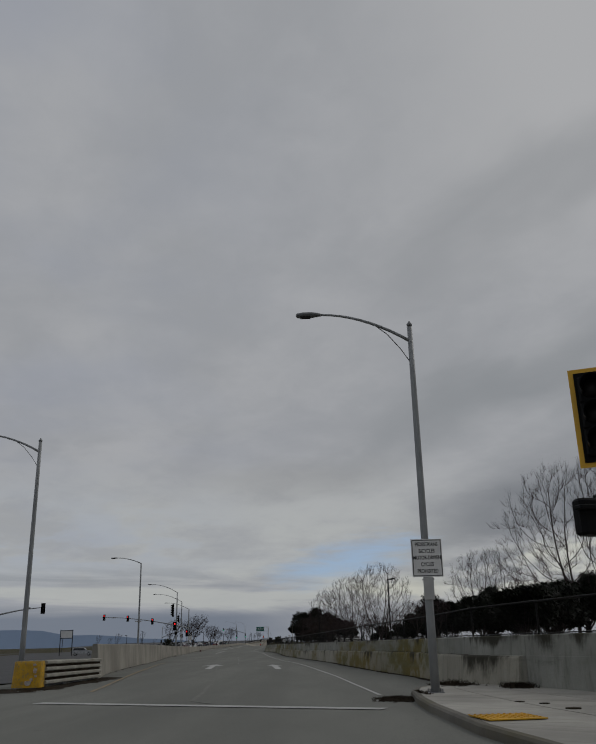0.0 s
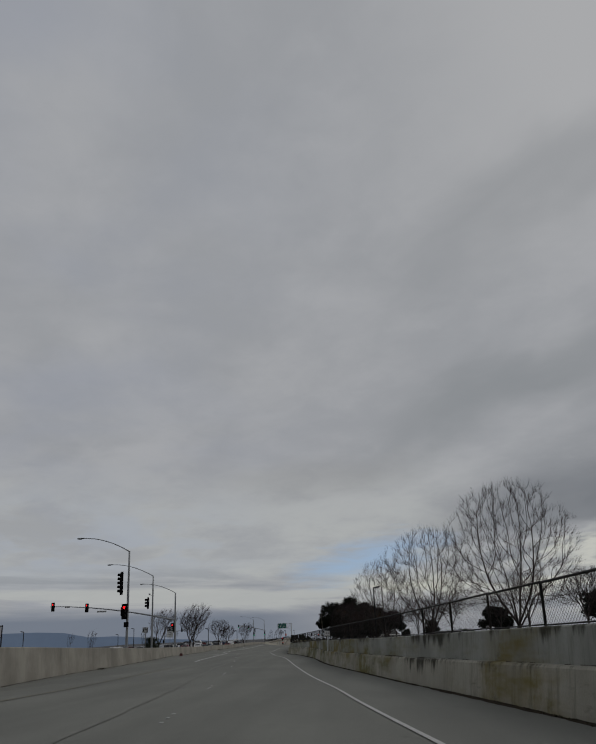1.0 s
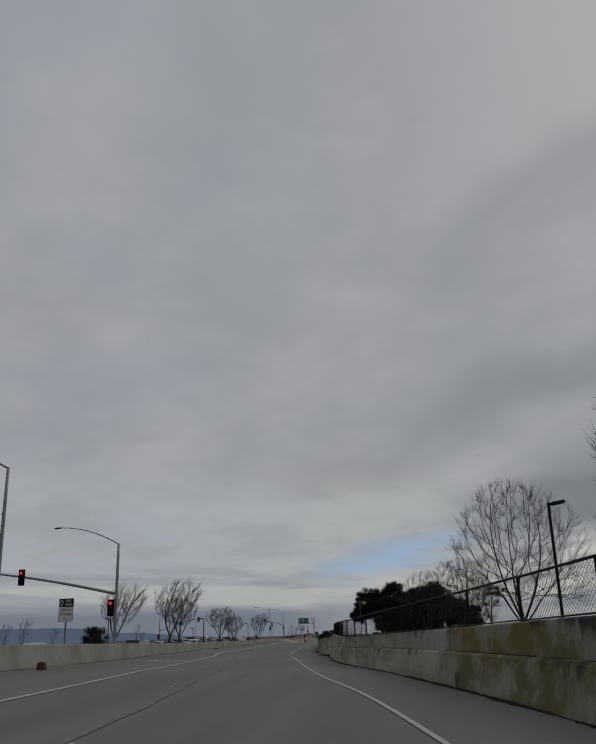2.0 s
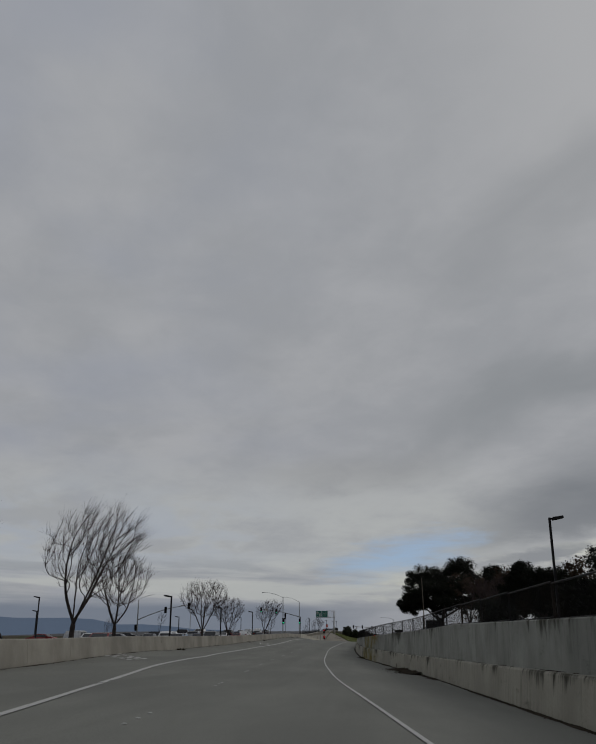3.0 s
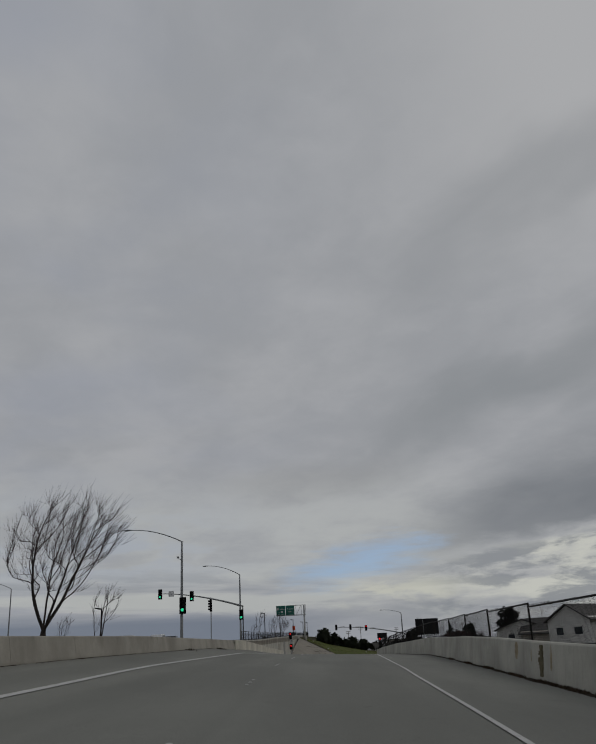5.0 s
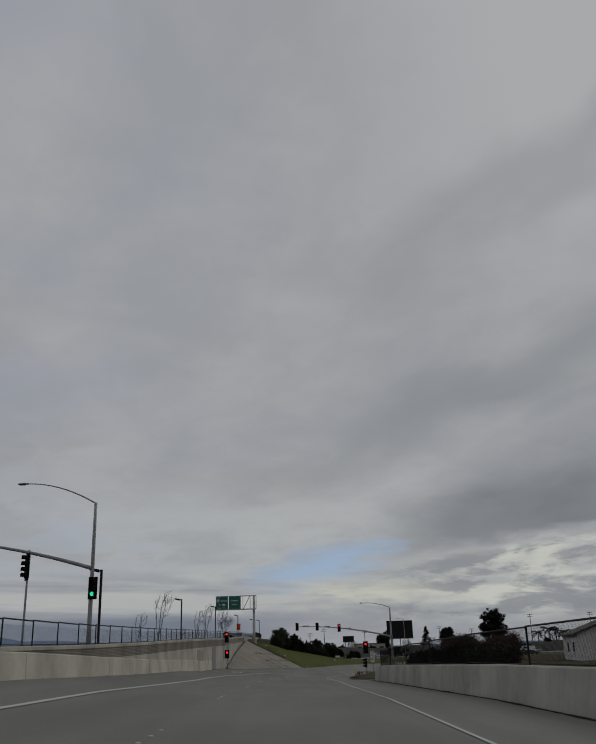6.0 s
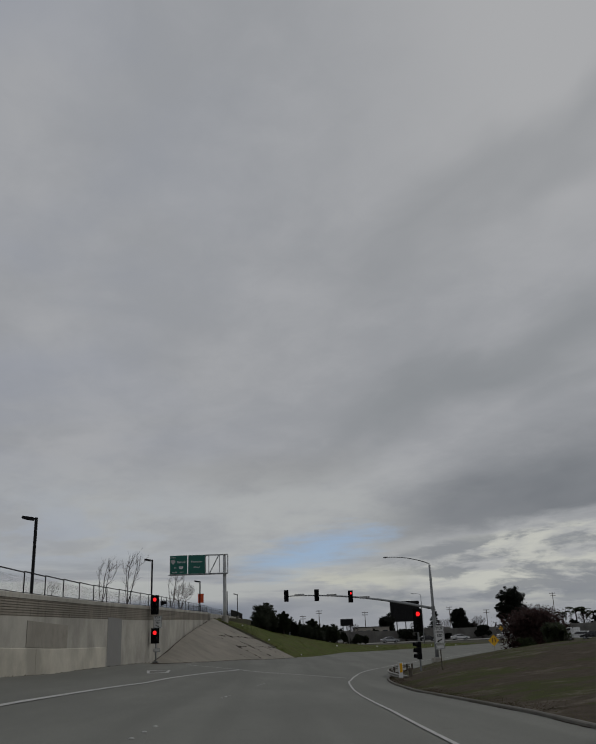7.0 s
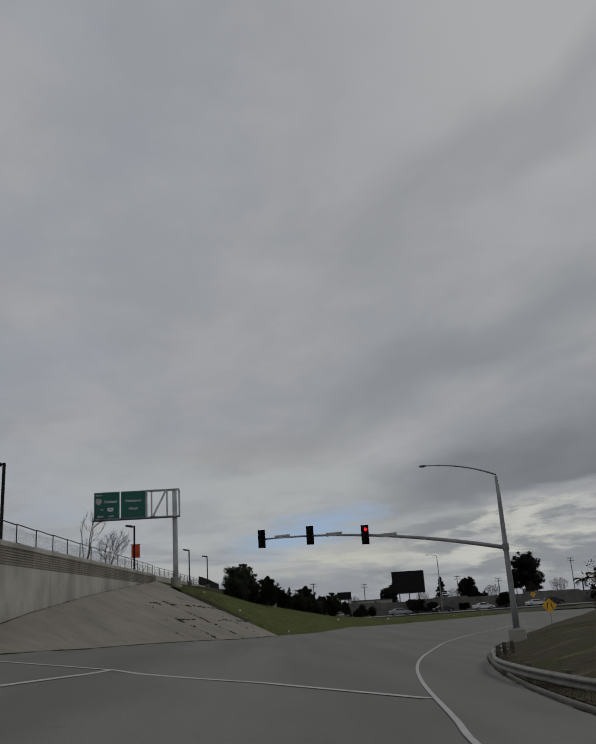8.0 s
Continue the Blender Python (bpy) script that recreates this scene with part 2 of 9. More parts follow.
def weathered_concrete(name, colour, streaks=0.55, moss=0.0, stain=(0.10, 0.095, 0.08), zones=(), drips=0.0, lower=None):
    """Cast concrete: broad patches, runs of dirt down the face, growths of moss. lower: the colour of the barrier below the ledge."""
    m = bpy.data.materials.new(name)
    m.use_nodes = True
    n = Nodes(m.node_tree)
    where = n.tree.nodes.new("ShaderNodeNewGeometry").outputs["Position"]
    x, y, z = n.split(where)
    broad = n.noise(where, 0.55, 5.0, 0.62)
    fine = n.noise(where, 30.0, 3.0, 0.65)
    light = tuple(v * 1.18 for v in colour) + (1,)
    dark = tuple(v * 0.70 for v in colour) + (1,)
    base = n.mix(n.step(broad, 0.3, 0.7), dark, light)
    if lower:
        foot = n.tree.nodes.new("ShaderNodeAttribute")
        foot.attribute_name = "foot"
        base = n.mix(foot.outputs["Fac"], base, n.mix(n.step(broad, 0.3, 0.7), tuple(v * 0.8 for v in lower) + (1,), tuple(v * 1.15 for v in lower) + (1,)))
    base = n.mix(n.step(fine, 0.3, 0.7, 0.0, 0.25), base, dark)
    along = n.math("ADD", x, y)
    runs = n.noise(n.vec(n.math("MULTIPLY", along, 2.2), n.math("MULTIPLY", z, 0.28), 0.0), 2.6, 5.0, 0.68)
    patch = n.noise(n.vec(n.math("MULTIPLY", along, 0.22), n.math("MULTIPLY", z, 0.7), 3.0), 1.3, 4.0, 0.6)
    run = n.math("MULTIPLY", n.step(runs, 0.48, 0.66), n.step(patch, 0.34, 0.58))
    base = n.mix(n.math("MULTIPLY", run, streaks), base, (*stain, 1))
    pale = n.step(n.noise(n.vec(n.math("MULTIPLY", along, 3.1), n.math("MULTIPLY", z, 0.4), 8.0), 2.0, 5.0, 0.6), 0.60, 0.74, 0.0, 0.5 * streaks)
    base = n.mix(pale, base, tuple(min(1, v * 1.5) for v in colour) + (1,))
    if moss:
        grown = n.noise(n.vec(n.math("MULTIPLY", along, 0.10), n.math("MULTIPLY", z, 0.5), 11.0), 1.5, 5.0, 0.62)
        for start, full, last, end, amount in zones:
            belt = n.math("MULTIPLY", n.step(y, start, full), n.step(y, last, end, 1.0, 0.0))
            grown = n.math("ADD", grown, n.math("MULTIPLY", belt, amount))
        cloudy = n.noise(n.vec(n.math("MULTIPLY", along, 0.8), n.math("MULTIPLY", z, 1.0), 6.0), 1.4, 6.0, 0.66)
        film = n.math("MULTIPLY", n.step(grown, 0.48, 0.68), n.step(cloudy, 0.38, 0.58, 0.30, 1.0))
        hue = n.noise(n.vec(n.math("MULTIPLY", along, 0.07), n.math("MULTIPLY", z, 0.4), 2.0), 1.7, 4.0, 0.6)
        growth = n.mix(n.step(n.math("ADD", hue, n.math("MULTIPLY", n.math("SUBTRACT", grown, 0.62), 0.5)), 0.44, 0.62), (0.108, 0.104, 0.040, 1), (0.142, 0.110, 0.022, 1))
        base = n.mix(n.math("MULTIPLY", film, moss), base, growth)
        damp = n.noise(n.vec(n.math("MULTIPLY", along, 0.5), n.math("MULTIPLY", z, 1.6), 5.0), 1.9, 6.0, 0.7)
        base = n.mix(n.math("MULTIPLY", n.step(damp, 0.58, 0.74), 0.55 * moss), base, (0.026, 0.026, 0.018, 1))
    if drips:   # black growth that runs down from the lips of the wall
        lip = n.tree.nodes.new("ShaderNodeAttribute")
        lip.attribute_name = "lip"
        lip = lip.outputs["Fac"]
        cols = n.noise(n.vec(along, n.math("MULTIPLY", z, 0.25), 20.0), 2.4, 5.0, 0.66)
        belts = n.noise(n.vec(n.math("MULTIPLY", along, 0.16), n.math("MULTIPLY", z, 0.1), 30.0), 1.3, 3.0, 0.55)
        total = n.math("ADD", n.math("ADD", n.math("MULTIPLY", cols, 0.7), n.math("MULTIPLY", belts, 0.95)), n.math("MULTIPLY", lip, 0.26))
        for start, whole, last, end, amount in ((14.6, 15.2, 16.4, 17.2, 0.10), (167.9, 168.1, 168.45, 168.8, 0.30)):   # two old leaks
            total = n.math("ADD", total, n.math("MULTIPLY", n.math("MULTIPLY", n.step(y, start, whole), n.step(y, last, end, 1.0, 0.0)), amount))
        base = n.mix(n.step(total, 1.06, 1.20, 0.0, drips), base, (0.030, 0.028, 0.019, 1))
        rim = n.math("ADD", n.math("MULTIPLY", cols, 0.5), n.math("ADD", n.math("MULTIPLY", lip, 0.42), n.math("MULTIPLY", belts, 0.22)))
        base = n.mix(n.step(rim, 0.76, 0.86, 0.0, 0.6 * drips), base, (0.055, 0.052, 0.036, 1))
    shader = n.tree.nodes.new("ShaderNodeBsdfPrincipled")
    n.put(shader.inputs["Base Color"], base)
    n.put(shader.inputs["Roughness"], n.step(broad, 0.2, 0.8, 0.82, 0.97))
    shader.inputs["Specular IOR Level"].default_value = 0.2
    b = n.tree.nodes.new("ShaderNodeBump")
    b.inputs["Strength"].default_value, b.inputs["Distance"].default_value = 0.35, 0.015
    n.put(b.inputs["Height"], n.math("ADD", fine, n.math("MULTIPLY", broad, 2.0)))
    n.tree.links.new(b.outputs[0], shader.inputs["Normal"])
    out = n.tree.nodes.new("ShaderNodeOutputMaterial")
    n.tree.links.new(shader.outputs[0], out.inputs["Surface"])
    return m


def bare_turf(name, soil, green, pale):
    """Trodden winter ground: soil, thin green patches, dry straw and pebbles."""
    m = bpy.data.materials.new(name)
    m.use_nodes = True
    n = Nodes(m.node_tree)
    where = n.tree.nodes.new("ShaderNodeNewGeometry").outputs["Position"]
    patch = n.noise(where, 0.36, 7.0, 0.68)
    clods = n.noise(where, 3.2, 6.0, 0.72)
    crumbs = n.noise(where, 26.0, 3.0, 0.7)
    base = n.mix(n.step(clods, 0.34, 0.68), tuple(v * 0.78 for v in soil) + (1,), tuple(v * 1.2 for v in soil) + (1,))
    base = n.mix(n.math("MULTIPLY", n.step(patch, 0.47, 0.57), n.step(clods, 0.32, 0.60, 0.30, 0.95)), base, (*green, 1))
    base = n.mix(n.math("MULTIPLY", n.step(n.noise(where, 0.5, 7.0, 0.74), 0.53, 0.66), 0.75), base, (*pale, 1))
    base = n.mix(n.step(crumbs, 0.60, 0.74, 0.0, 0.4), base, tuple(v * 1.3 for v in pale) + (1,))
    base = n.mix(n.step(crumbs, 0.26, 0.40, 0.5, 0.0), base, tuple(v * 0.6 for v in soil) + (1,))
    shader = n.tree.nodes.new("ShaderNodeBsdfPrincipled")
    n.put(shader.inputs["Base Color"], base)
    shader.inputs["Roughness"].default_value = 0.96
    shader.inputs["Specular IOR Level"].default_value = 0.05
    b = n.tree.nodes.new("ShaderNodeBump")
    b.inputs["Strength"].default_value, b.inputs["Distance"].default_value = 0.2, 0.012
    n.put(b.inputs["Height"], n.math("ADD", clods, n.math("MULTIPLY", crumbs, 0.4)))
    n.tree.links.new(b.outputs[0], shader.inputs["Normal"])
    out = n.tree.nodes.new("ShaderNodeOutputMaterial")
    n.tree.links.new(shader.outputs[0], out.inputs["Surface"])
    return m


def paving(name, colour, tyre=0.3):
    """Road surface: aggregate, broad wear along the lanes, oil and patches."""
    m = bpy.data.materials.new(name)
    m.use_nodes = True
    n = Nodes(m.node_tree)
    where = n.tree.nodes.new("ShaderNodeNewGeometry").outputs["Position"]
    x, y, z = n.split(where)
    broad = n.noise(n.vec(n.math("MULTIPLY", x, 1.0), n.math("MULTIPLY", y, 0.22), 0.0), 0.55, 5.0, 0.6)
    lanes = n.noise(n.vec(n.math("MULTIPLY", x, 1.0), n.math("MULTIPLY", y, 0.02), 0.0), 1.1, 3.0, 0.5)
    grit = n.noise(where, 70.0, 2.0, 0.7)
    blot = n.noise(where, 2.4, 6.0, 0.7)
    light = tuple(v * 1.17 for v in colour) + (1,)
    dark = tuple(v * 0.84 for v in colour) + (1,)
    base = n.mix(n.step(broad, 0.3, 0.7), dark, light)
    base = n.mix(n.step(lanes, 0.42, 0.65, 0.0, tyre), base, tuple(v * 0.62 for v in colour) + (1,))
    base = n.mix(n.step(grit, 0.38, 0.72, 0.0, 0.55), base, tuple(v * 0.55 for v in colour) + (1,))
    base = n.mix(n.step(blot, 0.62, 0.74, 0.0, 0.55), base, tuple(v * 0.5 for v in colour) + (1,))
    shader = n.tree.nodes.new("ShaderNodeBsdfPrincipled")
    n.put(shader.inputs["Base Color"], base)
    n.put(shader.inputs["Roughness"], n.step(broad, 0.2, 0.8, 0.78, 0.95))
    shader.inputs["Specular IOR Level"].default_value = 0.22
    b = n.tree.nodes.new("ShaderNodeBump")
    b.inputs["Strength"].default_value, b.inputs["Distance"].default_value = 0.4, 0.008
    n.put(b.inputs["Height"], grit)
    n.tree.links.new(b.outputs[0], shader.inputs["Normal"])
    out = n.tree.nodes.new("ShaderNodeOutputMaterial")
    n.tree.links.new(shader.outputs[0], out.inputs["Surface"])
    return m


def lit(name, colour, strength):
    return material(name, colour, 0.3, vary=0.05, bump=0, emit=(colour, strength))


ROAD = paving("worn_grey_road", (0.182, 0.185, 0.165))
ROAD_FAR = paving("freeway_surface", (0.22, 0.215, 0.195))
FRONT_ROAD = paving("frontage_asphalt", (0.085, 0.086, 0.088))
WALL_R = weathered_concrete("mossy_concrete", (0.275, 0.280, 0.250), 0.36, 0.95, (0.055, 0.052, 0.040),
                            ((17, 21, 36, 42, 0.15), (46.5, 48, 50.3, 51.2, 0.17), (60, 64, 78, 80, 0.12), (81.6, 82.6, 88.0, 88.9, 0.25),
                             (88.8, 92, 104, 112, 0.03), (110, 125, 156, 161, -0.16), (161.5, 162.5, 168.0, 168.3, 0.34), (168.4, 169, 180, 183, -0.14), (183, 184, 188, 190, 0.10)), 0.95, (0.335, 0.318, 0.262))
WALL_LOW = weathered_concrete("low_barrier_concrete", (0.40, 0.392, 0.345), 0.16, 0.18, (0.16, 0.145, 0.12))
WALL_L = weathered_concrete("barrier_concrete", (0.312, 0.295, 0.256), 0.05, 0.0, (0.18, 0.16, 0.125), (), 0.16)
WALL_C = weathered_concrete("retaining_concrete", (0.405, 0.390, 0.345), 0.10, 0.0, (0.26, 0.235, 0.20))
WALL_CREAM = weathered_concrete("cream_barrier_concrete", (0.50, 0.475, 0.405), 0.10, 0.0, (0.30, 0.27, 0.22))
BAND = weathered_concrete("ribbed_concrete", (0.255, 0.232, 0.195), 0.5, 0.0)
COPING = weathered_concrete("coping_concrete", (0.40, 0.385, 0.34), 0.35, 0.0)
SLOPE = material("slope_paving", (0.208, 0.192, 0.163), 0.92, vary=0.16, scale=0.55, grain=16, bump=0.15, second=(0.262, 0.240, 0.202), spots=((0.150, 0.138, 0.118), 0.50, 0.80), gloss=0.2)
STAIN_DARK = material("algae_stain", (0.062, 0.052, 0.026), 0.95, vary=0.5, scale=9.0, second=(0.15, 0.13, 0.085), gloss=0.1)
STAIN_RUST = material("rust_stain", (0.27, 0.225, 0.15), 0.95, vary=0.3, scale=9.0, second=(0.37, 0.355, 0.31), gloss=0.1)
PATCH = material("paint_over_patch", (0.205, 0.203, 0.195), 0.85, vary=0.08)
PATCH_PALE = material("paint_over_patch_pale", (0.262, 0.245, 0.208), 0.85, vary=0.14, scale=1.2, grain=12, spots=((0.225, 0.210, 0.178), 0.48, 0.70))
KERB = weathered_concrete("kerb_concrete", (0.160, 0.152, 0.134), 0.5, 0.35)
PAVE = weathered_concrete("sidewalk_concrete", (0.37, 0.358, 0.322), 0.3)
PAINT = material("worn_white_paint", (0.42, 0.42, 0.405), 0.7, vary=0.10, scale=4, spots=((0.24, 0.235, 0.22), 0.56, 0.66))
YELLOW_PAINT = material("worn_yellow_paint", (0.30, 0.205, 0.075), 0.7, vary=0.2, scale=4, spots=((0.16, 0.15, 0.13), 0.44, 0.58))
FADED_PAINT = material("faded_yellow_paint", (0.215, 0.185, 0.125), 0.8, vary=0.15, scale=3, spots=((0.17, 0.165, 0.145), 0.44, 0.56))
SEAL = material("crack_sealant", (0.136, 0.136, 0.120), 0.85, vary=0.2, scale=2.0, second=(0.165, 0.165, 0.147), spots=((0.172, 0.174, 0.155), 0.50, 0.58))
GRASS = material("mown_grass", (0.078, 0.096, 0.026), 0.9, gloss=0.05, vary=0.35, scale=1.2, grain=25, bump=0.6, second=(0.098, 0.080, 0.042), spots=((0.060, 0.052, 0.028), 0.52, 0.72))
DRY = bare_turf("thin_grass_and_dirt", (0.068, 0.055, 0.041), (0.050, 0.062, 0.016), (0.150, 0.130, 0.102))
TUFT = material("winter_grass_tufts", (0.085, 0.094, 0.036), 0.95, vary=0.4, scale=0.8, bump=0, gloss=0.05, second=(0.050, 0.048, 0.022))
EARTH = material("bare_ground", (0.075, 0.07, 0.05), 0.95, gloss=0.05, vary=0.3, scale=0.3, second=(0.07, 0.08, 0.04))
GALV = material("galvanised_steel", (0.27, 0.28, 0.285), 0.55, 0.35, 0.18, 2.0)
GALV_PALE = material("pale_galvanised_steel", (0.48, 0.49, 0.49), 0.6, 0.1, 0.12, 2.0)
GALV_DARK = material("dull_steel", (0.20, 0.205, 0.21), 0.55, 0.5, 0.2, 2.0)
BLACK = material("black_painted_metal", (0.010, 0.010, 0.011), 0.6, 0.0, 0.3, 3.0, gloss=0.2)
FENCE = material("black_fence_steel", (0.010, 0.010, 0.010), 0.65, 0.0, 0.4, 3.0, second=(0.022, 0.016, 0.012), gloss=0.15)
SCREEN = material("dark_fence_screen", (0.010, 0.011, 0.010), 0.9, 0.0, 0.5, 2.0, second=(0.018, 0.014, 0.012), gloss=0.05)
SIGNAL = material("signal_black", (0.005, 0.005, 0.0055), 0.65, 0.0, 0.2, 5.0, gloss=0.12)
LENS_OFF = material("unlit_lens", (0.008, 0.006, 0.006), 0.4, bump=0, gloss=0.2)
LENS_RED = lit("lit_red_lens", (1.0, 0.016, 0.018), 1.25)
LENS_GREEN = lit("lit_green_lens", (0.03, 0.75, 0.36), 0.9)
SIGNAL_YELLOW = material("yellow_backplate_border", (0.75, 0.42, 0.03), 0.5, vary=0.08)
SIGN_WHITE = material("sign_white", (0.68, 0.68, 0.67), 0.45, vary=0.06, bump=0)
SIGN_GREY = material("sign_back_grey", (0.42, 0.42, 0.41), 0.5, vary=0.1, bump=0)
SIGN_BLACK = material("sign_black", (0.015, 0.015, 0.016), 0.5, vary=0.1, bump=0)
SIGN_GREEN = material("sign_green", (0.003, 0.115, 0.085), 0.45, vary=0.08, bump=0)
SIGN_YELLOW = material("sign_yellow", (0.78, 0.42, 0.015), 0.45, vary=0.06, bump=0)
RED_CLOTH = material("red_banner_cloth", (0.62, 0.075, 0.018), 0.8, vary=0.2)
RED_BOX = material("dirty_red_plastic", (0.075, 0.016, 0.013), 0.6, vary=0.3)
CRASH = material("yellow_crash_cushion", (0.54, 0.31, 0.012), 0.6, vary=0.25, scale=5, spots=((0.26, 0.19, 0.07), 0.50, 0.66))
STICKER = material("torn_sticker", (0.42, 0.38, 0.33), 0.7, vary=0.3, scale=12, spots=((0.36, 0.16, 0.10), 0.52, 0.62))
FENDER = material("pale_worn_fender_steel", (0.33, 0.32, 0.28), 0.75, 0.0, 0.25, 2.5, second=(0.24, 0.225, 0.19), spots=((0.13, 0.10, 0.07), 0.60, 0.74), gloss=0.2)
GAP_BACKING = material("rusty_brown_web", (0.045, 0.033, 0.023), 0.9, vary=0.4, scale=4, gloss=0.1)
RAIL = material("weathered_guardrail", (0.24, 0.235, 0.21), 0.6, 0.35, 0.3, 4.0, spots=((0.14, 0.12, 0.09), 0.55, 0.7))
WOOD = material("weathered_post_wood", (0.10, 0.085, 0.065), 0.9, vary=0.3)
BARK = material("grey_brown_bark", (0.045, 0.037, 0.034), 0.95, vary=0.3, scale=6, gloss=0.15)
TWIG = material("winter_twigs", (0.050, 0.037, 0.038), 0.95, vary=0.25, scale=6, gloss=0.1)
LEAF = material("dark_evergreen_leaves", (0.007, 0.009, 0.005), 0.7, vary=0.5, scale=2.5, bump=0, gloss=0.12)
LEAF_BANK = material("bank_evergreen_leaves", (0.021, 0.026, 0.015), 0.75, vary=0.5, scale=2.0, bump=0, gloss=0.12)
LEAF_BANK2 = material("olive_bank_leaves", (0.026, 0.031, 0.017), 0.8, vary=0.5, scale=2.0, bump=0, gloss=0.12)
LEAF_MID = material("olive_leaves", (0.026, 0.034, 0.014), 0.7, vary=0.5, scale=2.5, bump=0, gloss=0.12)
LEAF_RED = material("reddish_shrub_leaves", (0.036, 0.017, 0.015), 0.75, vary=0.5, scale=3, bump=0, gloss=0.12)
LEAF_DEAD = material("brown_leaves", (0.034, 0.022, 0.014), 0.85, vary=0.5, scale=3, bump=0, gloss=0.12)
WEED = material("dark_weeds", (0.030, 0.028, 0.014), 0.95, vary=0.5, scale=4, bump=0, gloss=0.12)
SOIL_BROWN = material("dry_brown_litter", (0.062, 0.046, 0.033), 0.95, gloss=0.05, vary=0.5, scale=5)
DEBRIS = material("leaf_litter", (0.030, 0.024, 0.017), 0.95, gloss=0.05, vary=0.5, scale=5)
GLASS = material("car_glass", (0.012, 0.014, 0.017), 0.08, bump=0)
TYRE = material("tyre_rubber", (0.018, 0.018, 0.018), 0.85, bump=0)
HUB = material("wheel_metal", (0.30, 0.30, 0.31), 0.4, 0.6, bump=0)
TAIL = material("tail_lamp", (0.30, 0.012, 0.010), 0.3, bump=0)
HEAD = material("head_lamp", (0.55, 0.55, 0.55), 0.15, bump=0)
CAR_PAINT = [material("car_" + c, v, 0.28, 0.2, 0.03, bump=0) for c, v in (
    ("silver", (0.34, 0.35, 0.36)), ("white", (0.62, 0.62, 0.62)), ("black", (0.018, 0.018, 0.02)),
    ("grey", (0.12, 0.125, 0.13)), ("blue", (0.03, 0.05, 0.10)), ("red", (0.20, 0.02, 0.02)))]
STUCCO = material("pale_stucco", (0.60, 0.59, 0.56), 0.9, vary=0.1)
STUCCO_TAN = material("tan_stucco", (0.34, 0.31, 0.27), 0.9, vary=0.15)
ROOF = material("dark_shingle_roof", (0.055, 0.052, 0.050), 0.9, vary=0.3, scale=6)
RED_ROOF = material("red_canopy", (0.34, 0.03, 0.045), 0.7, vary=0.15)
WINDOW = material("window_glass", (0.025, 0.03, 0.035), 0.12, bump=0)
SOUNDWALL = weathered_concrete("sound_wall_block", (0.165, 0.160, 0.148), 0.4)
# haze on the far hills is put into the blue colour and a faint emission
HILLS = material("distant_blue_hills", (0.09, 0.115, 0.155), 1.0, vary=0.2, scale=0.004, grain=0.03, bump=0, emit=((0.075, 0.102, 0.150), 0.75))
TACTILE = material("yellow_tactile_paving", (0.56, 0.31, 0.02), 0.8, vary=0.15)

# ---------------------------------------------------------------- mesh tools


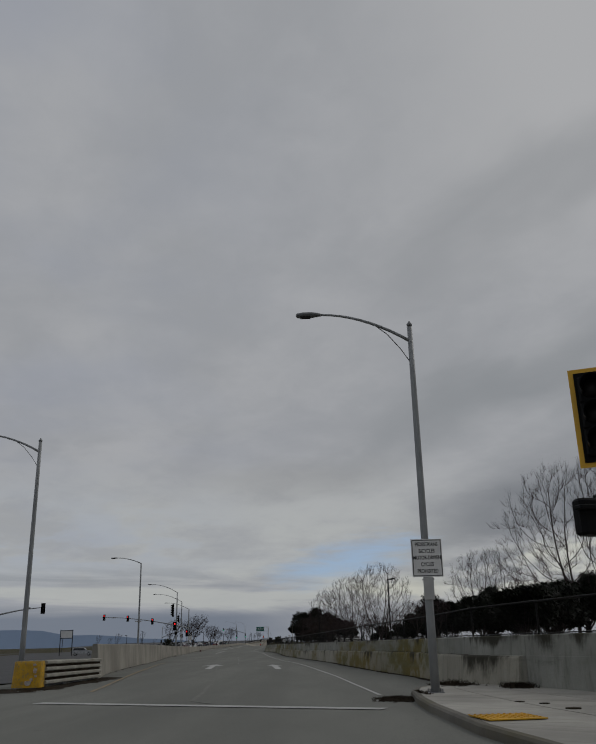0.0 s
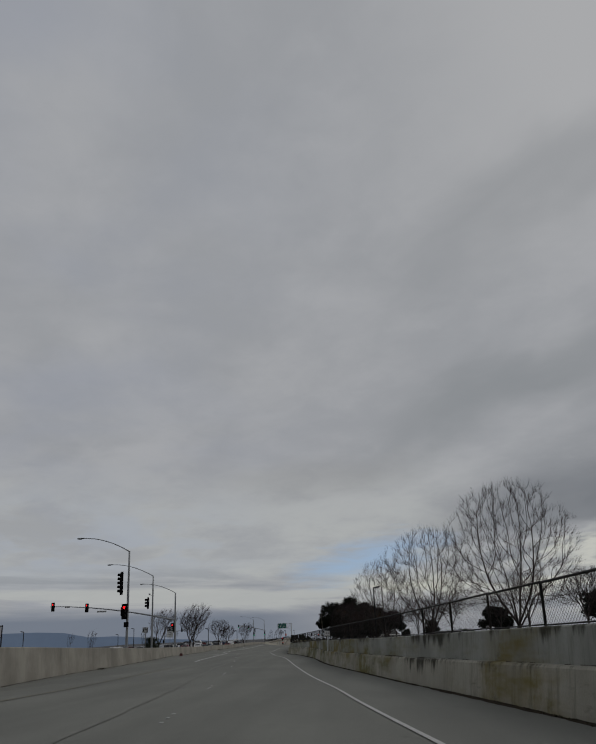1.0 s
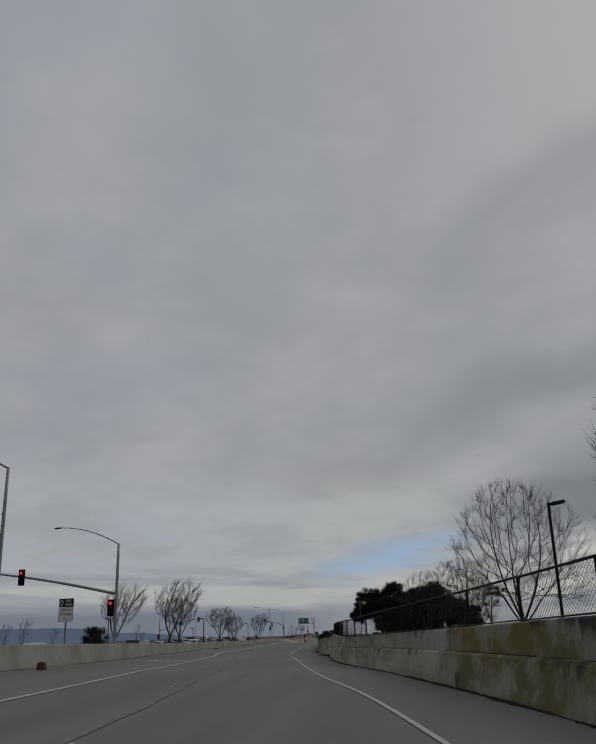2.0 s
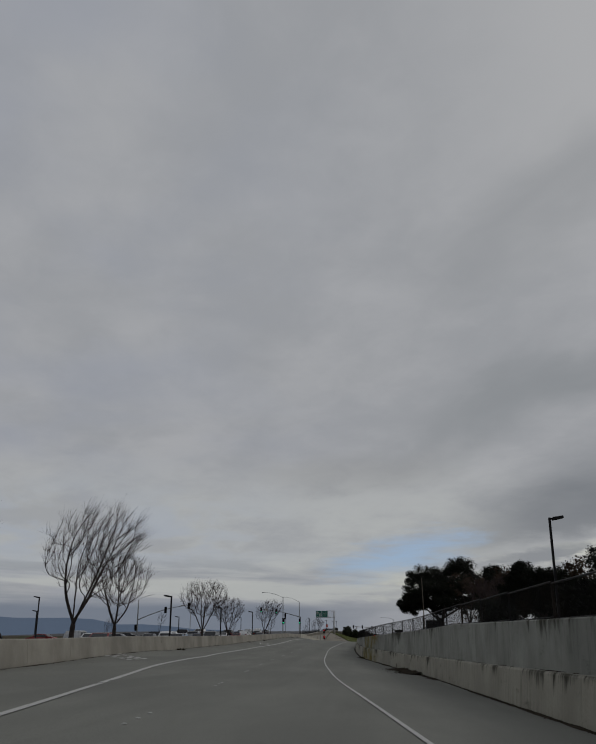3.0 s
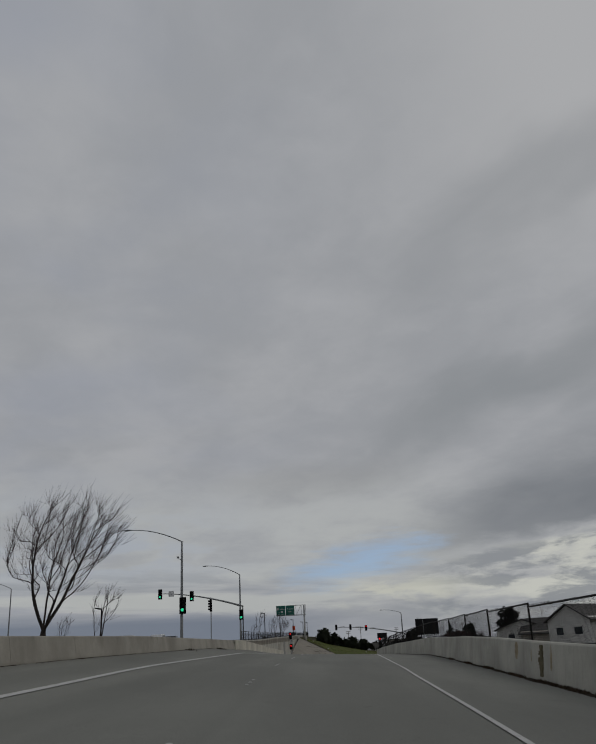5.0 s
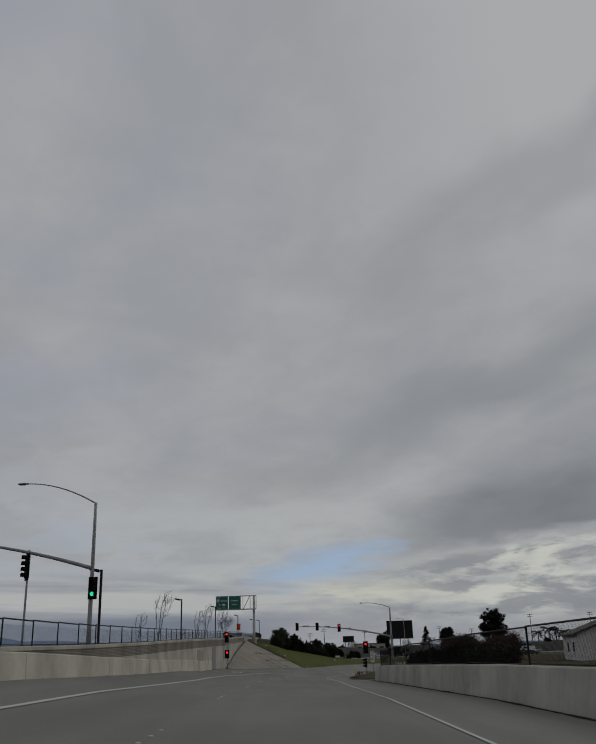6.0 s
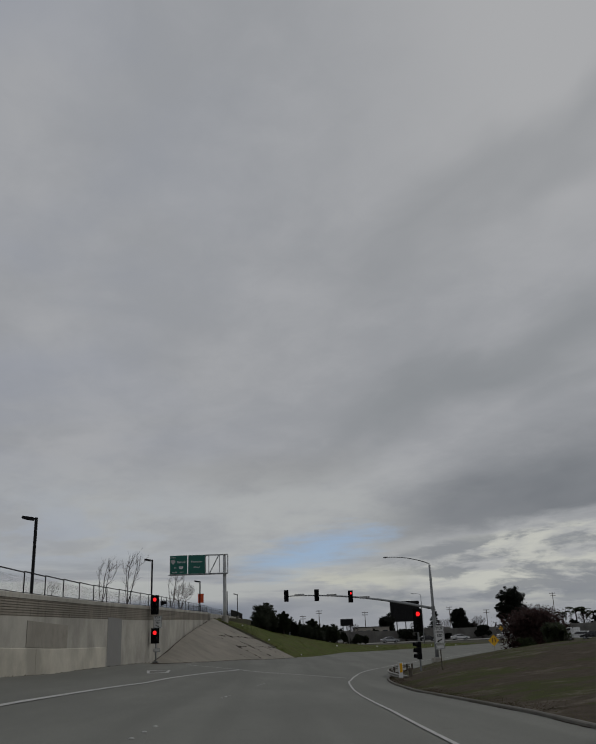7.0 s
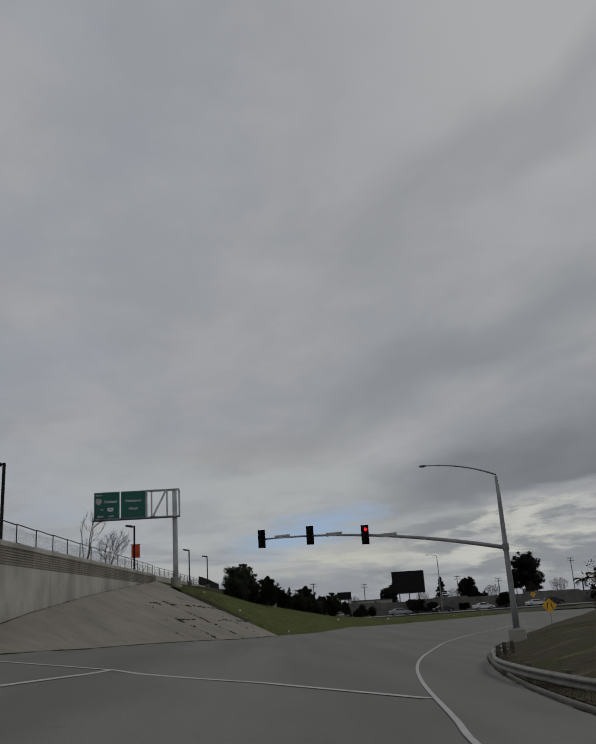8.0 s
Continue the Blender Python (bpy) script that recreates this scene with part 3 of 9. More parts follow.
class Geo:
    """Vertices and faces in plan metres."""

    def __init__(self):
        self.v, self.f = [], []

    def face(self, *pts):
        n = len(self.v)
        self.v += [tuple(p) for p in pts]
        self.f.append(tuple(range(n, n + len(pts))))
        return self

    def box(self, c, s, bevel=0.0, turn=0.0):
        """A box with centre c and size s; bevel cuts the upright and top edges."""
        hx, hy, hz = s[0] / 2, s[1] / 2, s[2] / 2
        b = min(bevel, hx * 0.9, hy * 0.9, hz * 0.9)
        cs, sn = math.cos(turn), math.sin(turn)
        if b <= 0:
            rings = [([(-hx, -hy), (hx, -hy), (hx, hy), (-hx, hy)], -hz), ([(-hx, -hy), (hx, -hy), (hx, hy), (-hx, hy)], hz)]
        else:
            def ring(k):
                x, y = hx - k, hy - k
                return [(-x + b, -y), (x - b, -y), (x, -y + b), (x, y - b), (x - b, y), (-x + b, y), (-x, y - b), (-x, -y + b)]
            rings = [(ring(b * 0.4), -hz), (ring(0), -hz + b * 0.6), (ring(0), hz - b * 0.6), (ring(b * 0.4), hz)]
        n, k = len(self.v), len(rings[0][0])
        for pts, z in rings:
            self.v += [(c[0] + x * cs - y * sn, c[1] + x * sn + y * cs, c[2] + z) for x, y in pts]
        for r in range(len(rings) - 1):
            for i in range(k):
                j = (i + 1) % k
                self.f.append((n + r * k + i, n + r * k + j, n + (r + 1) * k + j, n + (r + 1) * k + i))
        self.f.append(tuple(n + i for i in reversed(range(k))))
        self.f.append(tuple(n + (len(rings) - 1) * k + i for i in range(k)))
        return self

    def tube(self, pts, radii, sides=8, caps=True):
        """A tube along points, with a radius for each."""
        pts = [Vector(p) for p in pts]
        if isinstance(radii, (int, float)):
            radii = [radii] * len(pts)
        n = len(self.v)
        side = None
        for i, p in enumerate(pts):
            d = (pts[min(i + 1, len(pts) - 1)] - pts[max(i - 1, 0)])
            d = d.normalized() if d.length > 1e-9 else Vector((0, 0, 1))
            if side is None:
                side = d.orthogonal().normalized()
            else:
                side = side - d * side.dot(d)
                side = side.normalized() if side.length > 1e-6 else d.orthogonal().normalized()
            other = d.cross(side)
            for s in range(sides):
                a = 2 * math.pi * s / sides
                self.v.append(tuple(p + (side * math.cos(a) + other * math.sin(a)) * radii[i]))
        for i in range(len(pts) - 1):
            for s in range(sides):
                t = (s + 1) % sides
                self.f.append((n + i * sides + s, n + i * sides + t, n + (i + 1) * sides + t, n + (i + 1) * sides + s))
        if caps:
            self.f.append(tuple(n + s for s in reversed(range(sides))))
            self.f.append(tuple(n + (len(pts) - 1) * sides + s for s in range(sides)))
        return self

    def loft(self, sections, closed=True, caps=True):
        """Skin over sections, each a list of as many points."""
        n, k = len(self.v), len(sections[0])
        for s in sections:
            self.v += [tuple(p) for p in s]
        for i in range(len(sections) - 1):
            for j in range(k if closed else k - 1):
                m = (j + 1) % k
                self.f.append((n + i * k + j, n + i * k + m, n + (i + 1) * k + m, n + (i + 1) * k + j))
        if closed and caps:
            self.f.append(tuple(n + j for j in reversed(range(k))))
            self.f.append(tuple(n + (len(sections) - 1) * k + j for j in range(k)))
        return self

    def prism(self, outline, y0, y1):
        """An outline in x, z drawn from y0 to y1."""
        return self.loft([[(x, y0, z) for x, z in outline], [(x, y1, z) for x, z in outline]])


def to_mesh(name, g, smooth=False):
    me = bpy.data.meshes.new(name)
    me.from_pydata([(x * K, y * K, z * K) for x, y, z in g.v], [], g.f)
    if smooth:
        me.polygons.foreach_set("use_smooth", [True] * len(me.polygons))
    bm = bmesh.new()
    bm.from_mesh(me)
    bmesh.ops.recalc_face_normals(bm, faces=bm.faces)
    bm.to_mesh(me)
    bm.free()
    me.update()
    return me


def part(name, g, mat, parent=None, label="", smooth=False):
    me = g if isinstance(g, bpy.types.Mesh) else to_mesh(name, g, smooth)
    if not me.materials:
        me.materials.append(mat)
    ob = new(name, me)
    ob.parent = parent
    return tagged(ob, label) if label else ob


def thing(name, label, category, at=(0, 0, 0), turn=0.0, group="", kind=""):
    ob = new(name)
    ob.empty_display_size = 0.2
    ob.matrix_basis = Matrix.Translation(Vector(at) * K) @ Matrix.Rotation(turn, 4, "Z")
    return tagged(ob, label, category, group, kind)


def at_plan(x, y, z, turn=0.0, size=1.0):
    return Matrix.Translation(Vector((x, y, z)) * K) @ Matrix.Rotation(turn, 4, "Z") @ Matrix.Diagonal((size, size, size, 1))


def lerp(table, v):
    """A value from a table of (key, value), straight between the rows."""
    if v <= table[0][0]:
        return table[0][1]
    for (a, p), (b, q) in zip(table, table[1:]):
        if v <= b:
            return p + (q - p) * (v - a) / (b - a)
    return table[-1][1]


def smooth_lerp(table, v):
    """As lerp, but rounded at the rows."""
    return sum(lerp(table, v + d) for d in (-6, -3, 0, 3, 6)) / 5


def words(name, text, size, mat, parent, at, label="", squeeze=1.0, up="XZ", centre=True, bold=0.016):
    """Flat lettering that faces -y, its middle (or left end) at a place of the thing."""
    cu = bpy.data.curves.new(name, "FONT")
    cu.offset = bold * size * K
    cu.body, cu.size, cu.align_x, cu.align_y = text, size * K, "CENTER" if centre else "LEFT", "CENTER"
    tmp = bpy.data.objects.new(name, cu)
    me = bpy.data.meshes.new_from_object(tmp)
    bpy.data.objects.remove(tmp)
    turn = Matrix.Rotation(radians(90), 4, "X") if up == "XZ" else Matrix.Identity(4)
    me.transform(turn @ Matrix.Diagonal((squeeze, 1, 1, 1)))
    me.materials.clear()
    me.materials.append(mat)
    ob = new(name, me)
    ob.parent = parent
    ob.matrix_basis = Matrix.Translation(Vector(at) * K)
    return tagged(ob, label) if label else ob


# ---------------------------------------------------------------- the lie of the land (y, value)
SPINE = [(-60, 2.4), (-20, 0.8), (0, 0), (31.7, -1.1), (63.2, -3.1), (94.5, -5.3), (124.9, -7.7), (155.6, -10.6), (186.8, -13.6), (218.9, -15.9), (250.7, -18.3),
         (282, -19.3), (313.8, -19.7), (345.3, -19.6), (376, -18.8), (404.2, -18.1), (429.3, -17.4), (450.5, -16.6), (467.8, -15.5), (490, -13), (520, -8.5), (560, 0), (600, 11), (650, 27), (700, 44)]
GRADE = [(-60, -1.28), (0, -1.28), (31.7, -1.17), (63.2, -0.94), (94.5, -0.89), (124.9, -0.65), (155.6, -0.15), (186.8, -0.03), (218.9, -0.16), (250.7, -0.16),
         (282, 0.14), (313.8, 0.83), (345.3, 1.5), (376, 1.85), (404.2, 1.77), (429.3, 1.41), (450.5, 1.05), (467.8, 0.54), (490, 0.20), (520, 0.0), (560, -0.25), (600, -0.1), (650, 0.55), (700, 0.9)]
BANK = [(0, -0.005), (49, -0.009), (98, -0.014), (148, -0.021), (192, -0.034), (243, -0.054), (294, -0.058), (343, -0.051), (391, -0.044), (431, -0.042), (463, -0.054), (490, -0.07), (515, -0.088), (560, -0.05), (620, -0.01), (700, 0)]
SHOULDER = [(170, 0), (240, 0.13), (400, 0.13), (470, 0.07), (490, 0.05), (505, 0)]
LEFT = [(38, -9.3), (48, -11.1), (54, -11.6), (66, -12.7), (98, -16.6), (108, -17.9), (120, -18.8), (140, -19.6), (155, -20.3), (165, -21.1), (182, -21.9), (208, -24.2), (232, -26.6),
        (246, -27.5), (256, -28.0), (280, -28.8), (303, -28.7), (318, -28.5), (345, -28.3), (365, -28.2), (385, -27.9), (420, -27.2), (440, -27.4), (473, -27.3), (482, -27.0), (492, -26.3), (550, -26.3)]
LEFT_TOP = [(38, 0.45), (55, 0.6), (67, 0.68), (103, 0.88), (138, 0.92), (150, 0.98), (165, 1.08), (218, 1.44), (232, 1.64), (244, 1.75), (271, 2.0), (284, 2.12), (303, 2.4), (317, 2.62), (335, 2.88),
            (355, 3.22), (380, 3.40), (392, 3.46), (412, 3.74), (433, 4.16), (439, 4.31), (456, 4.71), (471, 5.02), (490, 5.4), (547, 6.75), (566, 7.2)]
RIGHT = [(8, 10.5), (14, 8.2), (19, 6.9), (27, 4.95), (36, 4.6), (42, 3.85), (56, 2.6), (80, 0.95), (88, 0.3), (106, -1.5), (119, -2.9), (143, -4.6), (156, -6.5), (171, -8.3), (200, -9.3), (228, -9.45), (246, -9.95),
         (259, -11.2), (275, -12.95), (290, -13.7), (305, -14.1), (320, -14.1), (337, -13.7), (347, -13.3), (356, -12.7), (369, -11.95), (395, -11.7), (423, -11.6), (444, -11.3),
         (457, -11.05), (472, -11.0), (480.5, -10.67), (484.4, -10.12), (487, -9.77), (490.6, -9.05), (495.6, -8.05), (499.8, -7.2), (504.2, -6.1), (510, -4.4), (515.8, -2.6), (530, 2.6), (551, 10.6), (575, 21.2), (594, 30.5), (640, 55)]
RIGHT_TOP = [(8, 0.18), (40, 0.36), (65, 0.49), (85, 0.63), (100, 0.68), (140, 1.0), (168, 1.06), (200, 1.7), (226, 2.1), (258, 2.07), (275, 1.95), (300, 1.98), (312, 1.84), (318, 1.62)]
FRONTAGE = [(-60, -1.2), (30, -1.05), (150, -0.45), (200, -0.15), (250, 0.65), (300, 1.1), (340, 1.65), (385, 2.4), (430, 3.65), (460, 4.3), (490, 4.95), (547, 6.25), (600, 7.1), (700, 7.3)]


def spine(y):
    return lerp(SPINE, y)


def road_z(x, y):
    off = x - spine(y)
    return lerp(GRADE, y) + lerp(BANK, y) * off + lerp(SHOULDER, y) * max(0.0, -6.0 - off)


def left_x(y):
    return smooth_lerp(LEFT, y) if y > 46 else lerp(LEFT, y)


def right_x(y):
    return smooth_lerp(RIGHT, y) if 46 < y < 438 or y > 452 else lerp(RIGHT, y)


def stations(a, b, step):
    n = max(1, round((b - a) / step))
    return [a + (b - a) * i / n for i in range(n + 1)]


# ---------------------------------------------------------------- ground, roads
g = Geo()
g.face((-6500, -1500, -1.9), (6500, -1500, -1.9), (6500, 7500, -1.9), (-6500, 7500, -1.9))
tagged(part("ground", g, EARTH), "bare winter ground reaching to the horizon", "ground", kind="structure")

TOE = [(486, -26.6), (492, -25.3), (496.7, -24.5), (501, -23.95), (506, -22.9), (510, -21.7), (514.7, -19.85), (523, -17.4), (535.6, -14.7), (545.6, -12.2), (568, -7.8), (583, -4.3), (591, 1.0), (603, 8.1), (612, 15.4), (621, 23.7), (629, 30.4), (645, 47)]


def ramp_edge_left(y):
    return (left_x(y) - 0.1 if y > 38 else -12.0) if y < 488 else lerp(TOE, y) - 0.4


g, rows = Geo(), []
for y in stations(-40, 645, 3.0):
    xl, xr = ramp_edge_left(y), right_x(y) + 0.15
    if y < 20:
        xl, xr = -14, min(lerp(RIGHT, max(y, 8)) + 0.2, 12)
    rows.append([(xl + (xr - xl) * i / 16, y, road_z(xl + (xr - xl) * i / 16, y)) for i in range(17)])
g.loft(rows, closed=False)
tagged(part("road", g, ROAD, smooth=True), "worn pale grey two-lane ramp surface with stains and sealed cracks", "road", kind="structure")

g = Geo()
rows = [[(x, y, lerp(FRONTAGE, y)) for x in (-120, -90, -60, -45, left_x(y) - 0.35 if y > 38 else -13.6)] for y in stations(-40, 700, 10)]
g.loft(rows, closed=False)
field = Geo().loft([[(x, y, lerp(FRONTAGE, y) + 0.006) for x in (-420, -78)] for y in stations(60, 420, 20)], closed=False)
tagged(part("field", field, DRY), "dark rough winter field beyond the frontage road", "ground", kind="structure")
tagged(part("frontage_road", g, FRONT_ROAD, smooth=True), "grey asphalt frontage road and parking lot beside the ramp", "road", kind="structure")


def side_ground(x, y):
    """Height of the land on the right of the ramp, behind wall and kerb."""
    off = x - right_x(y)
    low = road_z(right_x(y), y)
    if y < 444:
        z = lerp(RIGHT_TOP, y) - 0.12 if y < 316 else lerp([(316, 1.3), (330, 1.55), (360, 1.75), (400, 1.7), (430, 1.5), (444, 1.35)], y)
        return z - lerp([(4, 0), (30, 0.5), (100, 1.2)], off) * (1 if y > 300 else 0.3)
    rise = lerp([(0.15, 0.08), (1.0, 0.18), (3.2, 0.70), (9, 1.50), (14, 2.0), (25, 2.2), (60, 1.4), (120, 0.2)], off)
    rise += min(1.0, max(0.0, off - 0.4)) * (0.06 * noise.noise(Vector((x * 0.35, y * 0.3, 4))) + 0.012 * noise.noise(Vector((x * 1.9, y * 1.3, 8))))
    return low + rise * lerp([(444, 0.35), (468, 0.65), (478, 0.95), (484, 0.95), (500, 1.0), (515, 0.95), (540, 0.85), (600, 0.75)], y)


g, rows = Geo(), []
for y in stations(8, 440, 4) + stations(441, 540, 0.8) + stations(544, 600, 4):
    base = right_x(y)
    rows.append([(base + o, y, side_ground(base + o, y)) for o in (0.55 if y < 444 else 0.17, 0.5, 1.0, 1.4, 1.8, 2.3, 2.8, 3.4, 4, 4.7, 5.5, 6.5, 7.5, 8.7, 10, 12, 14, 17, 20, 30, 60, 130)])
g.loft(rows, closed=False)
tagged(part("verge", g, DRY, smooth=True), "thin winter grass and dirt behind the ramp wall", "ground", kind="structure")


def strip(g, pts, width, lift=0.016):
    """A painted stripe along plan points on the ramp."""
    for (x0, y0), (x1, y1) in zip(pts, pts[1:]):
        n = max(1, int(math.hypot(x1 - x0, y1 - y0) / 1.0))
        for i in range(n):
            a, b = i / n, (i + 1) / n
            p, q = Vector((x0 + (x1 - x0) * a, y0 + (y1 - y0) * a)), Vector((x0 + (x1 - x0) * b, y0 + (y1 - y0) * b))
            d = (q - p).normalized()
            s = Vector((-d.y, d.x)) * width / 2
            g.face(*[(c.x, c.y, road_z(c.x, c.y) + lift) for c in (p + s, p - s, q - s, q + s)])


def rounded(pts, n=3):
    """A smooth line through plan points."""
    out = []
    for i in range(len(pts) - 1):
        p0, p1, p2, p3 = pts[max(i - 1, 0)], pts[i], pts[i + 1], pts[min(i + 2, len(pts) - 1)]
        for k in range(n):
            t = k / n
            out.append(tuple(0.5 * (2 * b + (c - a) * t + (2 * a - 5 * b + 4 * c - d) * t * t + (3 * b - a - 3 * c + d) * t ** 3) for a, b, c, d in zip(p0, p1, p2, p3)))
    return out + [pts[-1]]


EDGE_R = [(2.0, 23.5), (1.4, 36.6), (0.8, 45.3), (0.0, 56.4), (-2.1, 80.8), (-3.0, 92.8), (-4.2, 105.5), (-6.9, 139.6), (-8.85, 154.6), (-10.6, 175), (-13.2, 208), (-14.5, 224), (-15.2, 235), (-16.56, 260),
          (-17.24, 281), (-17.64, 301), (-17.48, 316), (-17.08, 330), (-16.76, 342), (-16.4, 352), (-15.65, 375.5), (-15.4, 395), (-15.07, 424), (-14.72, 436), (-14.58, 448), (-14.3, 458), (-13.8, 468), (-13.2, 477), (-12.77, 480.5), (-12.02, 486.6), (-11.33, 491.4), (-10.7, 495.2), (-9.55, 500.9), (-7.82, 508.2), (-4.47, 521.3), (-2.29, 528.4), (3.85, 546), (10.5, 561.9), (22, 588)]
EDGE_L = [(-14.3, 134), (-14.75, 141), (-15.0, 149), (-15.5, 159.5), (-16.35, 170), (-17.75, 185), (-19.4, 199), (-21.5, 213), (-23.3, 226.6), (-24.25, 237.5), (-24.95, 247), (-25.5, 256), (-25.9, 269), (-26.25, 282), (-26.2, 291), (-26.0, 301), (-25.9, 315), (-25.98, 332), (-26.05, 347), (-25.45, 380), (-24.15, 424), (-24.0, 436), (-23.65, 449), (-23.55, 455), (-23.4, 462), (-23.12, 468), (-22.68, 473.5), (-22.0, 479), (-21.05, 485.4), (-19.9, 491.6)]
for name, pts, width, mat, label in (
        ("edge_line", rounded(EDGE_R, 8), 0.10, PAINT, "thin white edge line on the ramp"),
        ("edge_line", rounded(EDGE_L, 6), 0.17, PAINT, "solid white line between ramp lanes"),
        ("stop_line", [(-6.9, 22.1), (1.65, 18.4)], 0.46, PAINT, "white stop line across the ramp mouth"),
        ("stop_line", [(-23.9, 492.9), (-19.82, 491.8), (-15.58, 488.1), (-12.47, 484.0)], 0.27, PAINT, "white limit line at the meter signals"),
        ("centre_line", [(-6.9, 27.5), (-8.6, 41), (-9.4, 47.6), (-10.5, 58), (-12.2, 74)], 0.13, YELLOW_PAINT, "worn yellow edge line beside the barrier"),
        ("centre_line", [(-12.2, 74), (-12.75, 90), (-13.3, 108), (-13.75, 122)], 0.10, FADED_PAINT, "almost worn-off yellow edge line")):
    g = Geo()
    strip(g, pts, width)
    tagged(part(name, g, mat), label, "road marking", "road markings", "structure")


def arrow(tip, wing_l, wing_r, tail, half=0.19):
    """A straight arrow between plan points."""
    tip, wl, wr, tail = Vector(tip), Vector(wing_l), Vector(wing_r), Vector(tail)
    neck = (wl + wr) / 2 + (tip - (wl + wr) / 2) * 0.22
    side = Vector((half, 0))
    g = Geo()
    for ring in ((tail - side, tail + side, neck + side, neck - side), (wl, neck - side, neck + side, wr, tip)):
        g.face(*[(p.x, p.y, road_z(p.x, p.y) + 0.013) for p in ring])
    tagged(part("lane_arrow", g, PAINT), "white straight-ahead arrow painted on the lane", "road marking", "lane arrows", "structure")


arrow((-6.6, 63.0), (-7.2, 58.6), (-5.6, 58.4), (-5.95, 51.6))
arrow((-2.4, 60.8), (-2.6, 57.0), (-1.5, 56.8), (-1.6, 50.0))


def diamond(x, y):
    g = Geo()
    pts = [(-0.15, -3.2), (0.62, 0), (0.35, 3.2), (-0.62, 0)]
    for i in range(4):
        (a, b), (c, d) = pts[i], pts[(i + 1) % 4]
        g.face(*[(x + u, y + v, road_z(x + u, y + v) + 0.013) for u, v in ((a, b), (c, d), (c * 0.72, d * 0.80), (a * 0.72, b * 0.80))])
    tagged(part("lane_diamond", g, PAINT), "white carpool diamond outline painted on the lane", "road marking", "lane diamonds", "structure")


def lane_word(x, y, rows):
    """Worn lane lettering, too flat to read, as bars."""
    g = Geo()
    for r in range(rows):
        for c in range(6):
            if (r * 5 + c * 3) % 7 == 0:
                continue
            u, v = -0.95 + c * 0.36, r * 1.5
            g.face(*[(x + a, y + b, road_z(x + a, y + b) + 0.013) for a, b in ((u, v), (u + 0.2, v), (u + 0.2, v + 1.0), (u, v + 1.0))])
    tagged(part("lane_lettering", g, PAINT), "worn white lettering painted on the left lane", "road marking", "lane lettering", "structure")


for x, y in ((-25.4, 305.8), (-22.45, 478.6)):
    diamond(x - 1.6, y)
for x, y in ((-26.0, 228), (-18.4, 172)):
    lane_word(x, y, 3)

# raised lane markers down the middle of the ramp, and the sealed crack
marker = Geo().loft([[(r * math.cos(k * math.pi / 5), r * math.sin(k * math.pi / 5), z) for k in range(10)] for r, z in ((0.05, 0.0), (0.045, 0.010), (0.022, 0.018))])
marker_mesh = to_mesh("marker", marker)
marker_mesh.materials.append(PAINT)
lane = thing("lane_markers", "small round raised white lane markers in groups", "road marking", kind="structure")
for y0 in stations(66, 470, 13.5):
    for k in range(3):
        y = y0 + k * 1.1
        x = spine(y) + lerp([(60, -1.9), (130, -2.4), (200, -2.8), (300, -1.7), (400, -2.6), (470, -2.9)], y)
        ob = part("marker", marker_mesh, PAINT, lane)
        ob.matrix_basis = at_plan(x, y, road_z(x, y) + 0.005)
random.seed(4)
g = Geo()
line, y, x = [], 21.0, -2.35
while y < 172:
    line.append((x, y))
    y += random.uniform(0.8, 2.2)
    x = spine(y) + lerp([(18, -2.0), (60, -3.3), (120, -3.4), (141, -2.3), (163, -1.7), (200, -1.5)], y) + random.uniform(-0.045, 0.045)
strip(g, line, 0.13, 0.012)
tagged(part("sealed_crack", g, SEAL), "dark sealed joint running along the ramp", "road marking", kind="structure")
g = Geo()
for x0, y0, length, ang in ((-8, 70, 5, 0.3), (-3, 118, 4, -0.5), (-14, 205, 6, 0.2), (-20, 320, 4, 0.1)):
    pts = [(x0, y0)]
    for k in range(9):
        a = ang + random.uniform(-0.7, 0.7)
        pts.append((pts[-1][0] + math.sin(a) * length / 9, pts[-1][1] + math.cos(a) * length / 9))
    strip(g, pts, 0.02, 0.010)
tagged(part("fine_cracks", g, SEAL), "thin dark cracks wandering over the pavement", "road marking", kind="structure")

# ---------------------------------------------------------------- walls along the ramp


# how near each corner of a wall section is to the lip above it
LIPS = {9: (0, 0.1, 0.92, 1, 0, 0.95, 1, 1, 0), 8: (0, 0.05, 0.5, 0.5, 0.97, 1, 1, 0)}


def wall_run(name, label, mat, spans, section, joint=0.02, lips=None):
    """A wall as cast lengths with open joints. section(y) gives its outline as (x, z)."""
    base = tagged(thing(name, label, "wall"), kind="structure")
    for a, b in zip(spans, spans[1:]):
        ys = stations(a + joint / 2, b - joint / 2, 3.0)
        g = Geo().loft([[(x, y, z) for x, z in section(y)] for y in ys])
        panel = part("panel", g, mat, base)
        share = lips or (LIPS[len(section((a + b) / 2))] if len(section((a + b) / 2)) in LIPS else (0,))
        lip = panel.data.attributes.new("lip", "FLOAT", "POINT")
        lip.data.foreach_set("value", [share[i % len(share)] for i in range(len(panel.data.vertices))])
        if mat is WALL_R:
            low = panel.data.attributes.new("foot", "FLOAT", "POINT")
            low.data.foreach_set("value", [1.0 if i % len(share) < (4 if len(share) == 9 else 0) else 0.0 for i in range(len(panel.data.vertices))])
    return base


